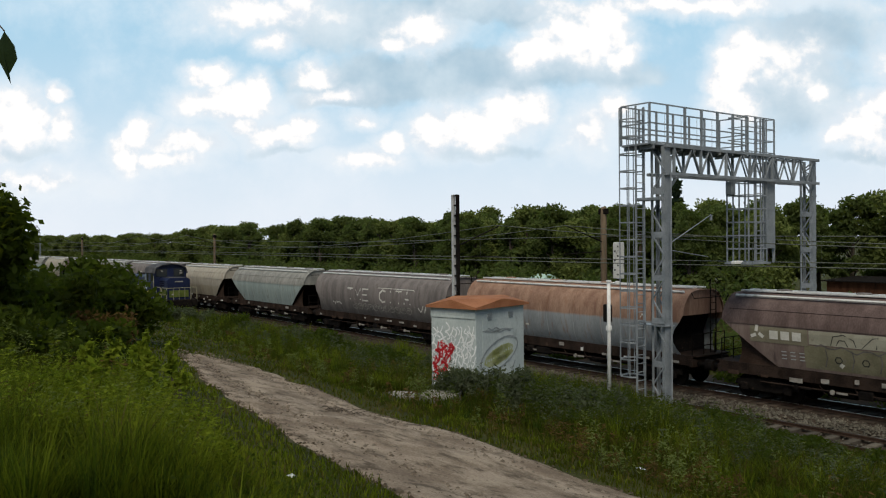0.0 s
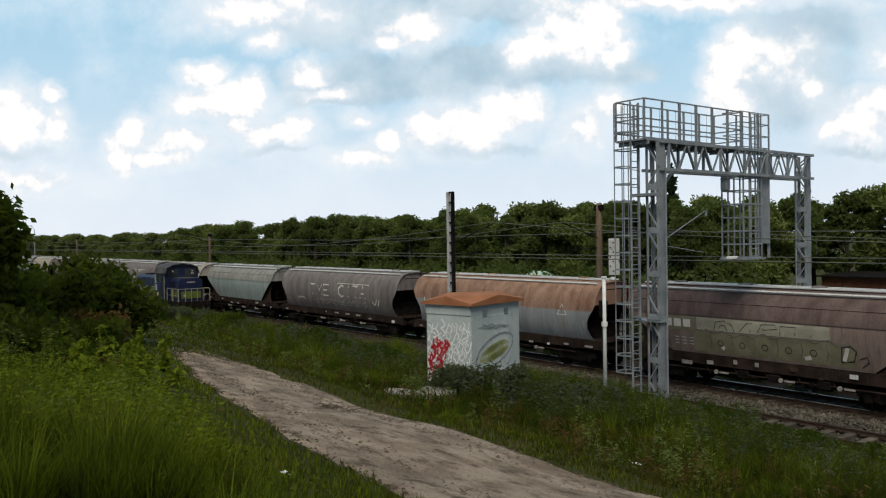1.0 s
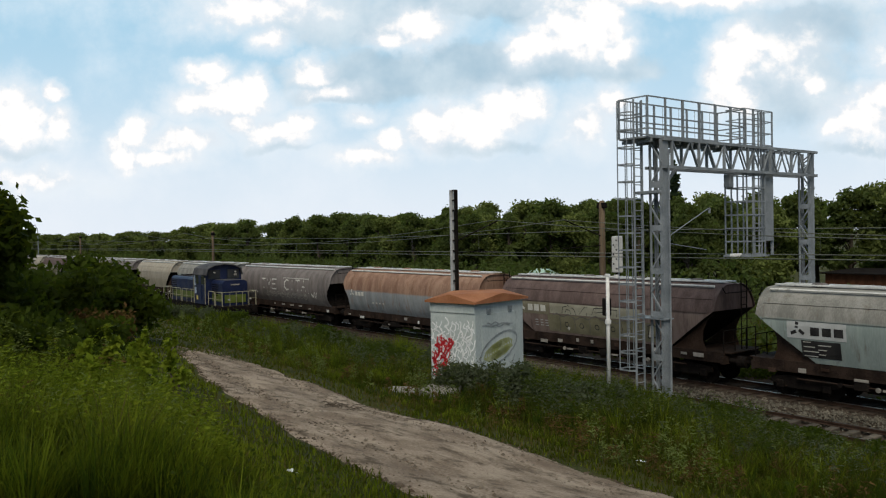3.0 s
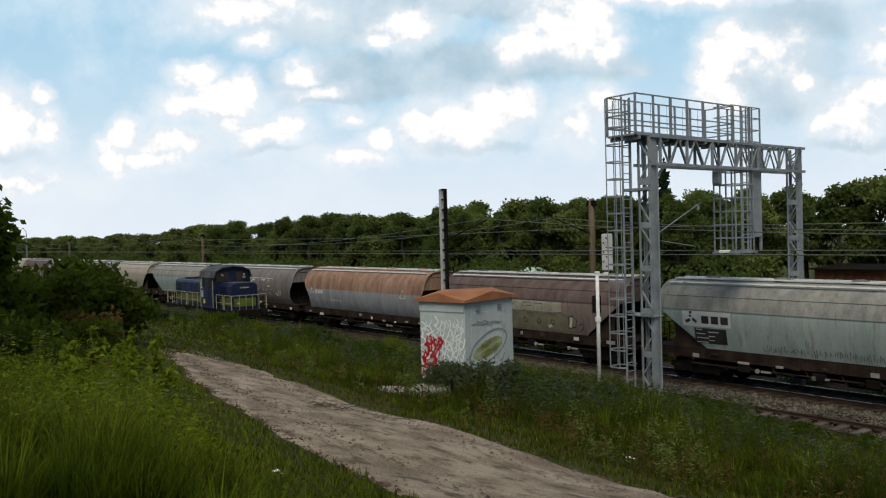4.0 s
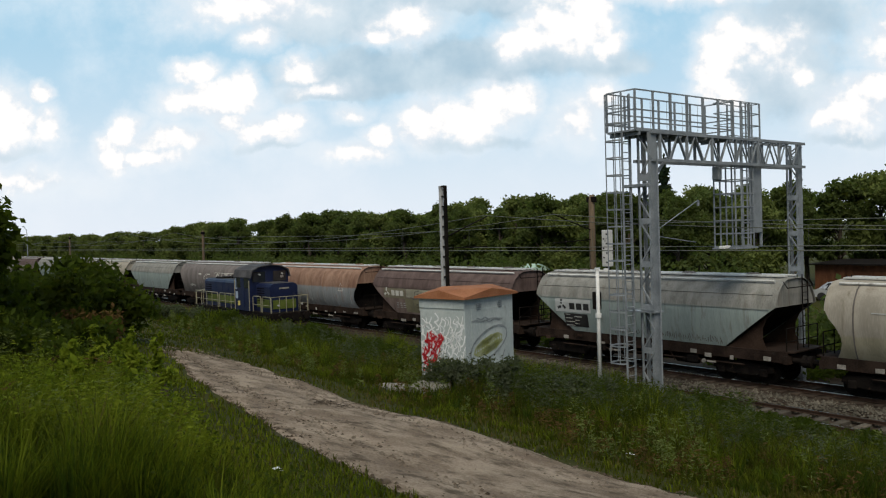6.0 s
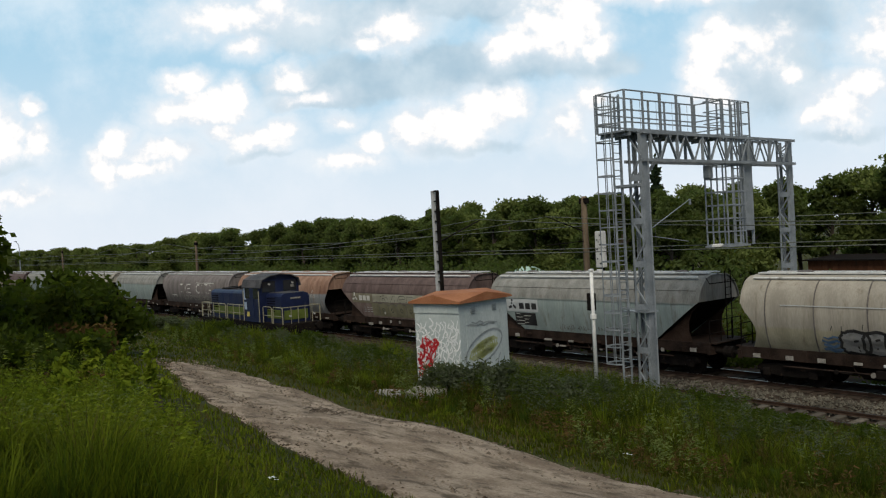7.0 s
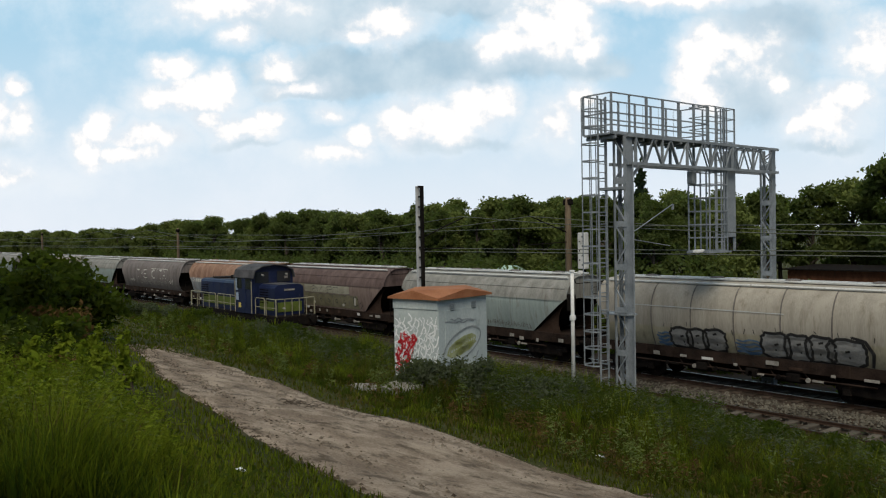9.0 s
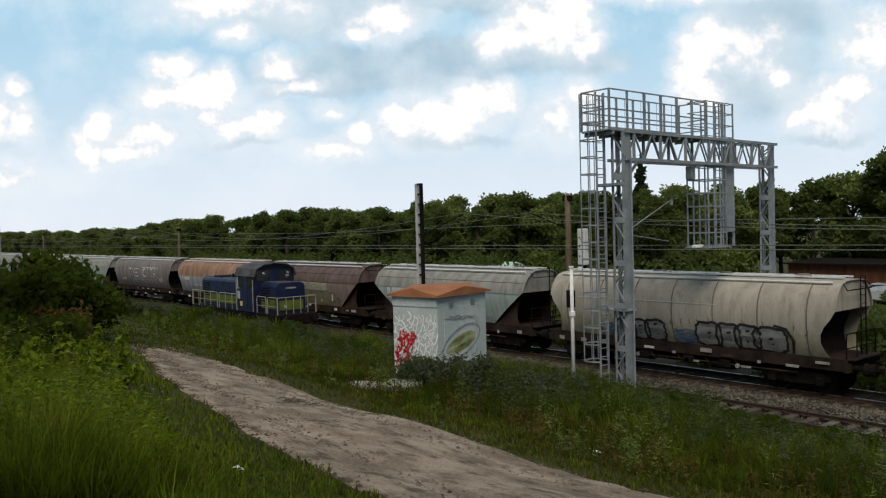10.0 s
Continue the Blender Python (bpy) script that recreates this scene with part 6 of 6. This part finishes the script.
def build_bushes():
    rng = np.random.default_rng(12)
    z = hill(-25.9, 6.3)
    heaps = [(rng.uniform(-2.2, 2.0), rng.uniform(-1.6, 1.6), rng.uniform(0.5, 1.75), rng.uniform(0.5, 0.8), rng.uniform(0.5, 0.8), rng.uniform(0.35, 0.6)) for k in range(20)] + [(0.3, 0, 2.0, 0.6, 0.6, 0.4)]
    shrub("bush", "dense dark green elder bush beside the path", -25.9, 6.3, z, heaps, 9000, 0.11, LEAF_BUSH, 31, 12)
    z = hill(-19.5, 3.0)
    heaps = [(rng.uniform(-1.2, 1.3), rng.uniform(-1.3, 0.7), rng.uniform(0.4, 2.7), rng.uniform(0.4, 0.75), rng.uniform(0.4, 0.75), rng.uniform(0.4, 0.8)) for k in range(26)] + [(0.2, 0.1, 3.0, 0.6, 0.6, 0.4), (0.6, 0.5, 2.6, 0.4, 0.4, 0.5)]
    shrub("bush", "tall drooping dark bush at the edge of the bank", -19.5, 2.7, z, heaps, 13000, 0.1, LEAF_BUSH, 32, 14)
    heaps = [(rng.uniform(-1.6, 1.6), rng.uniform(-1.3, 1.3), rng.uniform(0.3, 1.5), rng.uniform(0.45, 0.7), rng.uniform(0.45, 0.7), rng.uniform(0.35, 0.55)) for k in range(18)]
    shrub("bush", "dark green bramble bush between taller bushes", -22.8, 4.3, hill(-22.8, 4.3), heaps, 8000, 0.1, LEAF_BUSH, 37, 10)
    heaps = [(rng.uniform(-1.5, 1.5), rng.uniform(-1.2, 0.6), rng.uniform(0.15, 0.75), 0.45, 0.45, 0.35) for k in range(16)]
    shrub("bush", "low dark bramble in front of the taller bushes", -16.6, 3.0, hill(-16.6, 3.0), heaps, 8000, 0.075, LEAF_BUSH, 39, 10)
    heaps = [(rng.uniform(-1.6, 1.6), rng.uniform(-1.0, 1.0), rng.uniform(0.2, 0.7), 0.5, 0.5, 0.32) for k in range(12)]
    shrub("bush", "low yellow-green bush below the elder", -19.6, 4.2, hill(-19.6, 4.2), heaps, 4200, 0.09, LEAF_BUSH, 33)
    heaps = [(rng.uniform(-0.8, 0.8), rng.uniform(-0.6, 0.6), rng.uniform(0.2, 0.75), 0.35, 0.35, 0.3) for k in range(9)]
    shrub("dock_plants", "brown seeding dock plants beside the path", -20.6, 5.4, hill(-20.6, 5.4), heaps, 2600, 0.07, LEAF_RUST, 34)
    heaps = [(x, rng.uniform(-0.5, 0.5) + 0.12 * x, rng.uniform(0.08, 0.66 + 0.12 * x), 0.22, 0.24, 0.24) for x in np.linspace(-1.3, 1.5, 52)]
    shrub("sagebrush", "grey-green mugwort thicket in front of the booth", -14.3, 12.0, hill(-14.3, 12.0), heaps, 24000, 0.042, LEAF_SAGE, 35, 30)
    heaps = [(rng.uniform(-0.7, 0.7), rng.uniform(-0.5, 0.5), rng.uniform(0.15, 0.6), 0.3, 0.3, 0.25) for k in range(8)]
    shrub("sagebrush", "grey-green mugwort clump beside the booth", -12.6, 13.6, hill(-12.6, 13.6), heaps, 5200, 0.05, LEAF_SAGE, 36, 8)
    for k, (x, y, h) in enumerate(((-12.4, 4.35, 1.0), (-12.9, 4.0, 0.8), (-13.6, 3.7, 0.95), (-11.4, 3.4, 0.7), (-14.6, 4.6, 0.9), (-10.2, 2.6, 0.7), (-9.0, 2.2, 0.6), (-11.8, 2.9, 0.8))):
        heaps = [(rng.uniform(-0.14, 0.14), rng.uniform(-0.14, 0.14), h * s, 0.16 * (1.1 - s), 0.16 * (1.1 - s), 0.1) for s in (0.2, 0.35, 0.5, 0.65, 0.8, 0.92)]
        shrub("tall_weed", "bright lime-green leafy weed in the grass", x, y, hill(x, y), heaps, 420, 0.06, LEAF_LIME, 40 + k, 3)
    for k in range(16):
        x, y = -13.2 + 7.6 * k / 15 + rng.uniform(-0.3, 0.3), 15.0 + 3.2 * rng.random()
        h = min(rng.uniform(0.35, 0.7), room(x, y))
        heaps = [(rng.uniform(-0.6, 0.6), rng.uniform(-0.4, 0.4), h * rng.uniform(0.2, 0.9), 0.3, 0.3, 0.3 * h) for j in range(8)]
        shrub("weed_clump", "dark green nettle clump above the overgrown track", x, y, hill(x, y), heaps, 1900, 0.06, LEAF_BUSH, 90 + k, 5)
    for k in range(22):
        x, y = -19 - 34 * rng.random(), 16.0 + 5.5 * rng.random()
        if -17.6 < x < -13.2 and y < 17.5:
            continue
        h = rng.uniform(0.5, 1.0)
        heaps = [(rng.uniform(-0.7, 0.7), rng.uniform(-0.5, 0.5), h * rng.uniform(0.3, 0.9), 0.35, 0.35, 0.28) for j in range(8)]
        shrub("weed_clump", "green goldenrod clump on the railway bank", x, y, hill(x, y), heaps, 1700, 0.075, LEAF_BUSH if k % 3 else LEAF_SAGE, 60 + k, 5)


GRASS = [material("green_grass", (0.034, 0.040, 0.004), (0.064, 0.072, 0.008), 0.8, 0, 0.5, 5.0, 0.0, (0.085, 0.062, 0.016), (0.55, 0.68), leaf=0.3, island=0.6),
         material("bright_grass", (0.075, 0.102, 0.006), (0.155, 0.185, 0.014), 0.7, 0, 0.35, 5.0, 0.0, leaf=0.4, island=0.4),
         material("dry_grass", (0.068, 0.052, 0.018), (0.115, 0.09, 0.034), 0.8, 0, 0.35, 5.0, 0.0, leaf=0.3, island=0.4)]


DEEPGRASS = material("deep_green_grass", (0.022, 0.042, 0.006), (0.05, 0.078, 0.010), 0.8, 0, 0.5, 5.0, 0.0, leaf=0.35, island=0.5)


def room(a, b):
    """How high plants stand on the bank: low where the overgrown track shows behind them."""
    return max(0.06, 6.25 - 0.256 * b - hill(a, b)) if b > 11 and a / b > -0.61 else 9.0


def build_tufts():
    """Upright tufts of long grass, in drifts of four greens."""
    rng = np.random.default_rng(31)
    rows = [[], [], [], []]
    left = {-1: 3600, 1: 5600}
    while left[-1] > 0 or left[1] > 0:
        th, r = math.radians(rng.uniform(2, 77)), math.exp(rng.uniform(math.log(5.0), math.log(62)))
        a, b = -r * math.cos(th), r * math.sin(th)
        lo, hi = path_edges(a)
        side = -1 if b < lo else 1
        edge = lo - b if side < 0 else b - hi
        if left[side] <= 0 or b > 22.8 or edge < 0.9 or (-17.3 < a < -13.4 and 12.2 < b < 15.4):
            continue
        tall = noise.noise(Vector((a * 0.45, b * 0.45, 9))) + 0.5 * noise.noise(Vector((a * 1.4, b * 1.4, 2)))
        hue = noise.noise(Vector((a * 0.3, b * 0.3, 21))) + 0.35 * rng.normal()
        if (side > 0 and tall < -0.25) or (side < 0 and noise.noise(Vector((a * 1.1, b * 1.1, 33))) < -0.18):
            continue
        if (a + 15.1) ** 2 + (b - 10.7) ** 2 < 1.3:
            continue
        left[side] -= 1
        h = (0.3 + 0.5 * max(-0.4, tall) + 0.3 * rng.random() ** 2) * min(1.0, (edge - 0.6) / (1.3 if side < 0 else 2.2)) * (1.0 if side < 0 else 0.95)
        if side > 0 and b > 17 and a < -18.5 and tall > 0.05:
            h *= 1.45
            hue = max(hue, 0.2) if hue < 0.6 else hue
        h = min(max(h, 0.1), room(a, b) * rng.uniform(0.6, 1.05))
        if side < 0 and r > 11.5:
            h, k = h * 0.55, 3
        elif side < 0:
            k = 3 if hue < -0.22 else (1 if hue < 0.4 else 0)
            k = 2 if hue > 0.72 else k
        else:
            k = 2 if hue > 0.62 else (1 if hue > 0.12 else (0 if hue > -0.4 else 3))
        n = 24
        ang, out = rng.uniform(0, 6.28, n), np.abs(rng.normal(0, 0.07 + 0.0015 * r, n))
        z = hill(a, b) - 0.02
        for p, q in zip(ang, out):
            lean = 0.12 + 0.75 * rng.random() ** 1.5 + q
            rows[k].append((a + q * math.cos(p), b + q * math.sin(p), z, lean * math.cos(p), lean * math.sin(p), (0.006 + 0.0009 * r) * rng.uniform(0.7, 1.3), h * rng.uniform(0.5, 1.15)))
    for q, mat, nm, label in zip(rows, GRASS + [DEEPGRASS], ("grass_tufts", "bright_grass_tufts", "straw_tufts", "deep_green_tufts"), ("upright tufts of mid green grass on the bank", "upright tufts of bright yellow-green grass", "upright tufts of straw-brown dry grass", "upright tufts of deep green grass")):
        q = np.array(q)
        tagged(blades(nm, q[:, :3], q[:, 3:5], q[:, 5], q[:, 6], mat, 0.35), label, "grass", kind="stuff")


def build_grass():
    rng = np.random.default_rng(77)
    n = 150000
    th = np.radians(rng.uniform(3, 76, n))
    r = np.exp(rng.uniform(np.log(5.2), np.log(95), n))
    x, y = -r * np.cos(th), r * np.sin(th)
    keep = (y < 23.4) & (y > -1)
    x, y, r = x[keep], y[keep], r[keep]
    rows = {0: [], 1: [], 2: []}
    for a, b, d in zip(x, y, r):
        if on_path(a, b, -0.12):
            continue
        ca, sa2 = math.cos(radians(12)), math.sin(radians(12))
        lx, ly = (a + 15.4) * ca + (b - 12.8) * sa2, -(a + 15.4) * sa2 + (b - 12.8) * ca
        if -1.5 < lx < 0.05 and -0.05 < ly < 2.1:
            continue
        p = noise.noise(Vector((a * 0.5, b * 0.5, 1)))
        tall = noise.noise(Vector((a * 0.3, b * 0.3, 9)))
        lo, hi = path_edges(a)
        near = min(abs(b - lo), abs(b - hi))
        h = 0.16 + 0.14 * rng.random()
        if b < lo:
            h += 0.1 * min(1, max(0, near - 1.2) / 1.0) * (0.5 + 1.3 * max(-0.3, tall)) * (0.5 + rng.random())
        else:
            h += 0.3 * min(1, max(0, near - 1.6) / 2.5) * (0.6 + 1.1 * tall) * (0.4 + rng.random())
            if b > 15:
                h += 0.12 * rng.random()
        if b < lo and near < 1.5:
            h = 0.05 + 0.07 * rng.random() + 0.12 * max(0, near - 0.9)
        elif near < 2.4 + 1.2 * p:
            h = (0.05 + 0.09 * rng.random()) * (0.8 + 0.35 * near)
        if -30 > a and b > 19:
            h *= 0.8
        if a > -16.5 and b > 19.8:
            if b > 23.0:
                continue
            h *= 0.35
        h = min(h, room(a, b))
        deep = b < lo - 1.4
        k = 0 if deep and rng.random() < 0.7 else 2 if rng.random() < (0.10 + 0.75 * max(0, p)) * ((1.2 if near < 4.5 else 0.5) if b > hi else 0.5) else (1 if (b < lo and rng.random() < 0.62 + 0.5 * p) or rng.random() < 0.16 else 0)
        rows[k].append((a, b, hill(a, b) - 0.02, h, 0.006 + 0.0011 * d))
    for k, nm in enumerate(("grass", "lush_grass", "dry_grass")):
        q = np.array(rows[k])
        ang = rng.uniform(0, 6.28, len(q))
        lean = np.stack([np.cos(ang), np.sin(ang)], 1) * rng.uniform(0.15, 0.75, len(q))[:, None]
        o = blades(nm, q[:, :3], lean, q[:, 4] * rng.uniform(0.7, 1.5, len(q)), q[:, 3], GRASS[k])
        tagged(o, ("mid green meadow grass on the bank", "bright lush grass beside the path", "straw-coloured dry grass stalks")[k], "grass", kind="stuff")
    # broad leaves among the grass
    n = 12000
    th, r = np.radians(rng.uniform(3, 76, n)), np.exp(rng.uniform(np.log(5.5), np.log(70), n))
    pts = [(a, b, hill(a, b) + min(rng.uniform(0.05, 0.4), room(a, b))) for a, b in zip(-r * np.cos(th), r * np.sin(th)) if b < 23.2 and not on_path(a, b, 1.0)]
    c = np.array(pts)
    a = rng.normal(size=c.shape)
    a /= np.linalg.norm(a, axis=1, keepdims=True)
    b = np.cross(a, rng.normal(size=c.shape))
    b /= np.linalg.norm(b, axis=1, keepdims=True)
    s = (0.02 + 0.0016 * np.linalg.norm(c[:, :2], axis=1) * rng.uniform(0.5, 1.4, len(c)))[:, None]
    tagged(quads("broadleaf_weeds", c, a * s * 0.5, b * s, LEAF_BUSH), "small broad-leaved weeds among the grass", "weeds", kind="stuff")
    # leafy upright weeds, in drifts
    for nm, mat, cnt, side, seed, hh in (("green_weeds", LEAF_BUSH, 1300, 1, 5, 0.8), ("lime_weeds", LEAF_LIME, 260, -1, 6, 0.72), ("meadow_weeds", GRASS[1], 380, -1, 16, 0.62), ("grey_weeds", LEAF_SAGE, 520, 1, 7, 0.85), ("rusty_weeds", LEAF_RUST, 380, 0, 8, 0.42), ("lush_weeds", LEAF_LIGHT, 420, 0, 9, 0.65)):
        g = np.random.default_rng(seed)
        cs, aa, bb = [], [], []
        while cnt > 0:
            t, d = math.radians(g.uniform(4, 75)), math.exp(g.uniform(math.log(6.5), math.log(75)))
            a, b = -d * math.cos(t), d * math.sin(t)
            lo, hi = path_edges(a)
            if b > 23.3 or (a > -16.5 and b > 19.3) or (side > 0 and b < hi + 2.6) or (side < 0 and b > lo - 0.6) or lo - 1.5 < b < hi + 0.7:
                continue
            if noise.noise(Vector((a * 0.6, b * 0.6, seed))) < ((-0.08 if seed == 5 else 0.1) if side >= 0 else -0.12) and g.random() < 0.9:
                continue
            if -17.2 < a < -13.6 and 12.3 < b < 15.6:
                continue
            if side < 0 and d > 11.5 and g.random() < 0.85:
                continue
            cnt -= 1
            h = min(hh * g.uniform(0.5, 1.25) * (0.75 if b > 20 else 1.0), room(a, b) * g.uniform(0.5, 1.2))
            n = 56
            u = g.random(n) ** 0.8
            ang = g.uniform(0, 6.28, n)
            rr = (0.05 + 0.17 * h * (1.15 - u)) * g.uniform(0.3, 1.0, n)
            c = np.stack([a + rr * np.cos(ang) + 0.1 * u * math.cos(d * 9), b + rr * np.sin(ang), hill(a, b) + u * h], 1)
            out = np.stack([np.cos(ang), np.sin(ang), g.uniform(-0.5, 0.7, n)], 1)
            sd = np.cross(out, g.normal(size=(n, 3)))
            sd /= np.linalg.norm(sd, axis=1, keepdims=True) + 1e-9
            sz = (0.015 + 0.0009 * d if side < 0 else 0.018 + 0.0010 * d) * g.uniform(0.7, 1.5, n)[:, None]
            cs.append(c), aa.append(sd * sz * (0.3 if side < 0 else 0.24)), bb.append(out * sz)
        tagged(quads(nm, np.concatenate(cs), np.concatenate(aa), np.concatenate(bb), mat), {"green_weeds": "dark green leafy weeds on the railway bank", "lime_weeds": "bright lime-green leafy weeds beside the path", "meadow_weeds": "lush green leafy meadow plants", "grey_weeds": "grey-green mugwort weeds on the bank", "rusty_weeds": "brown seeding weeds in the grass", "lush_weeds": "fresh green leafy weeds in drifts"}[nm], "weeds", kind="stuff")
    # pebbles and twigs on the path
    m = Mesh()
    for k in range(2600):
        x = -24 + 22 * rng.random()
        lo, hi = path_edges(x)
        y = lo + (hi - lo) * (0.06 + 0.86 * rng.random())
        z, q, t = hill(x, y) + 0.02, 0.012 + 0.03 * rng.random() ** 2, 6.28 * rng.random()
        m.add([(x + q * math.cos(t + j * 1.57), y + q * math.sin(t + j * 1.57), z) for j in range(4)] + [(x, y, z + q * 0.9)], [(0, 1, 4), (1, 2, 4), (2, 3, 4), (3, 0, 4)])
    clods = Mesh()
    for k in range(3400):
        x = -23 + 21 * rng.random()
        lo, hi = path_edges(x)
        y = lo + 0.1 + 0.5 * abs(rng.normal()) if rng.random() < 0.72 else hi - 0.1 - 0.3 * abs(rng.normal())
        z, q, t = hill(x, y) + 0.015, 0.01 + 0.03 * rng.random() ** 2, 6.28 * rng.random()
        clods.add([(x + q * (1 + 0.4 * math.sin(j + k)) * math.cos(t + j * 1.57), y + q * math.sin(t + j * 1.57), z) for j in range(4)] + [(x, y, z + q * 0.7)], [(0, 1, 4), (1, 2, 4), (2, 3, 4), (3, 0, 4)])
    tagged(clods.make("earth_clods", CLOD), "dark crumbs of earth and gravel along the path", "soil", kind="stuff")
    tagged(m.make("pebbles", PEBBLE), "small pebbles strewn on the path", "pebbles", kind="stuff")
    t = thing("dead_twigs", "small heap of dead brown twigs on the path", "twigs", pose(-11.9, 6.9, hill(-11.9, 6.9) + 0.03))
    for k in range(26):
        a, b = rng.uniform(0, 6.28), rng.uniform(-0.35, 0.35, 2)
        Mesh().tube([(b[0], b[1] * 0.6, 0.01), (b[0] + 0.12 * math.cos(a), b[1] * 0.6 + 0.12 * math.sin(a), 0.05), (b[0] + 0.28 * math.cos(a), b[1] * 0.6 + 0.28 * math.sin(a), 0.02)], [0.008, 0.006, 0.003], 4).make("twig", BARK, t)
    for x, y in ((-7.7, 9.5), (-6.9, 3.5)):
        o = Mesh().add([(-0.12, -0.05, 0.02), (0.1, -0.07, 0.05), (0.13, 0.05, 0.02), (-0.1, 0.07, 0.06), (0, 0, 0.09)], [(0, 1, 4), (1, 2, 4), (2, 3, 4), (3, 0, 4), (3, 2, 1, 0)]).make("paper_scrap", WHITE)
        o.location = (x, y, hill(x, y) + 0.05)
        o.scale = (0.62, 0.45, 0.25)
        tagged(o, "crumpled white scrap of paper in the grass", "litter", "litter")


build_woods()
build_beyond()
build_bushes()
build_grass()
build_tufts()


# ---- a leaf close to the eye, placed and moved to fit the camera's view ----
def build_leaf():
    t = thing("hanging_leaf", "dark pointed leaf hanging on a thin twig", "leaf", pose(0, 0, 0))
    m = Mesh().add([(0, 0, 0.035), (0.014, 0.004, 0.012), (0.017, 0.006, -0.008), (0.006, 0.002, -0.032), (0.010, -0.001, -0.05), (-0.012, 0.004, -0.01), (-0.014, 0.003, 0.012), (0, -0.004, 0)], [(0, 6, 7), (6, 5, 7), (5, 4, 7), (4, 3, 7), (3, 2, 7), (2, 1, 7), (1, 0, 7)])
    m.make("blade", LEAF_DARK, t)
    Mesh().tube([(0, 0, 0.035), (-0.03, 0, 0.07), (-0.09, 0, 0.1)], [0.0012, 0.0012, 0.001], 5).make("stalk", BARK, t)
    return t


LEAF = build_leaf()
LEAF_ROWS = [(0, -1.456, 0.244, 6.602), (0.5, -1.471, 0.24, 6.596), (1.0, -1.492, 0.278, 6.568), (1.5, -1.482, 0.29, 6.582), (2.0, -1.484, 0.228, 6.591), (2.5, -1.479, 0.237, 6.615), (2.7, -1.492, 0.218, 6.631), (3.8, -1.752, -0.006, 6.643), (5.0, -1.86, -0.105, 6.654), (10.0, -1.758, 0.041, 6.655)]

# ---- what moves ----
TRAIN = [(0, 0), (1, 4.55), (2, 8.95), (3, 13.1), (4, 17.2), (5, 21.1), (6, 24.4), (7, 27.45), (8, 30.5), (9, 33.45), (10, 36.2)]
SHUNTER = [(0, -77.0), (0.5, -75.0), (1, -73.0), (1.5, -70.8), (2, -68.6), (2.5, -66.5), (4, -61.2), (4.5, -59.5), (5, -57.9), (5.5, -56.5), (7, -52.8), (7.5, -52.1), (8, -51.5), (8.5, -51.2), (9, -51.05), (10, -51.0)]


def motions():
    for ob, x in WAGONS:
        walk(ob, [(t, pose(x - s, FAR_Y, 0)) for t, s in TRAIN])
    walk(LOCO, [(t, pose(x, NEAR_Y, 0)) for t, x in SHUNTER])
    walk(LEAF, [(t, pose(x, y, z, 0, 8 * math.sin(3 * t), 52)) for t, x, y, z in LEAF_ROWS])
    ts, ss = zip(*TRAIN)
    ls, lx = zip(*SHUNTER)
    for ob, way in AXLES:
        x, z = ob.location.x, ob.location.z
        rows = []
        for k in range(101):
            t = k / 10
            d = -np.interp(t, ts, ss) if way > 0 else np.interp(t, ls, lx) - lx[0]
            rows.append((t, pose(x, 0, z, 0, math.degrees(d / 0.46), 0)))
        walk(ob, rows)


motions()
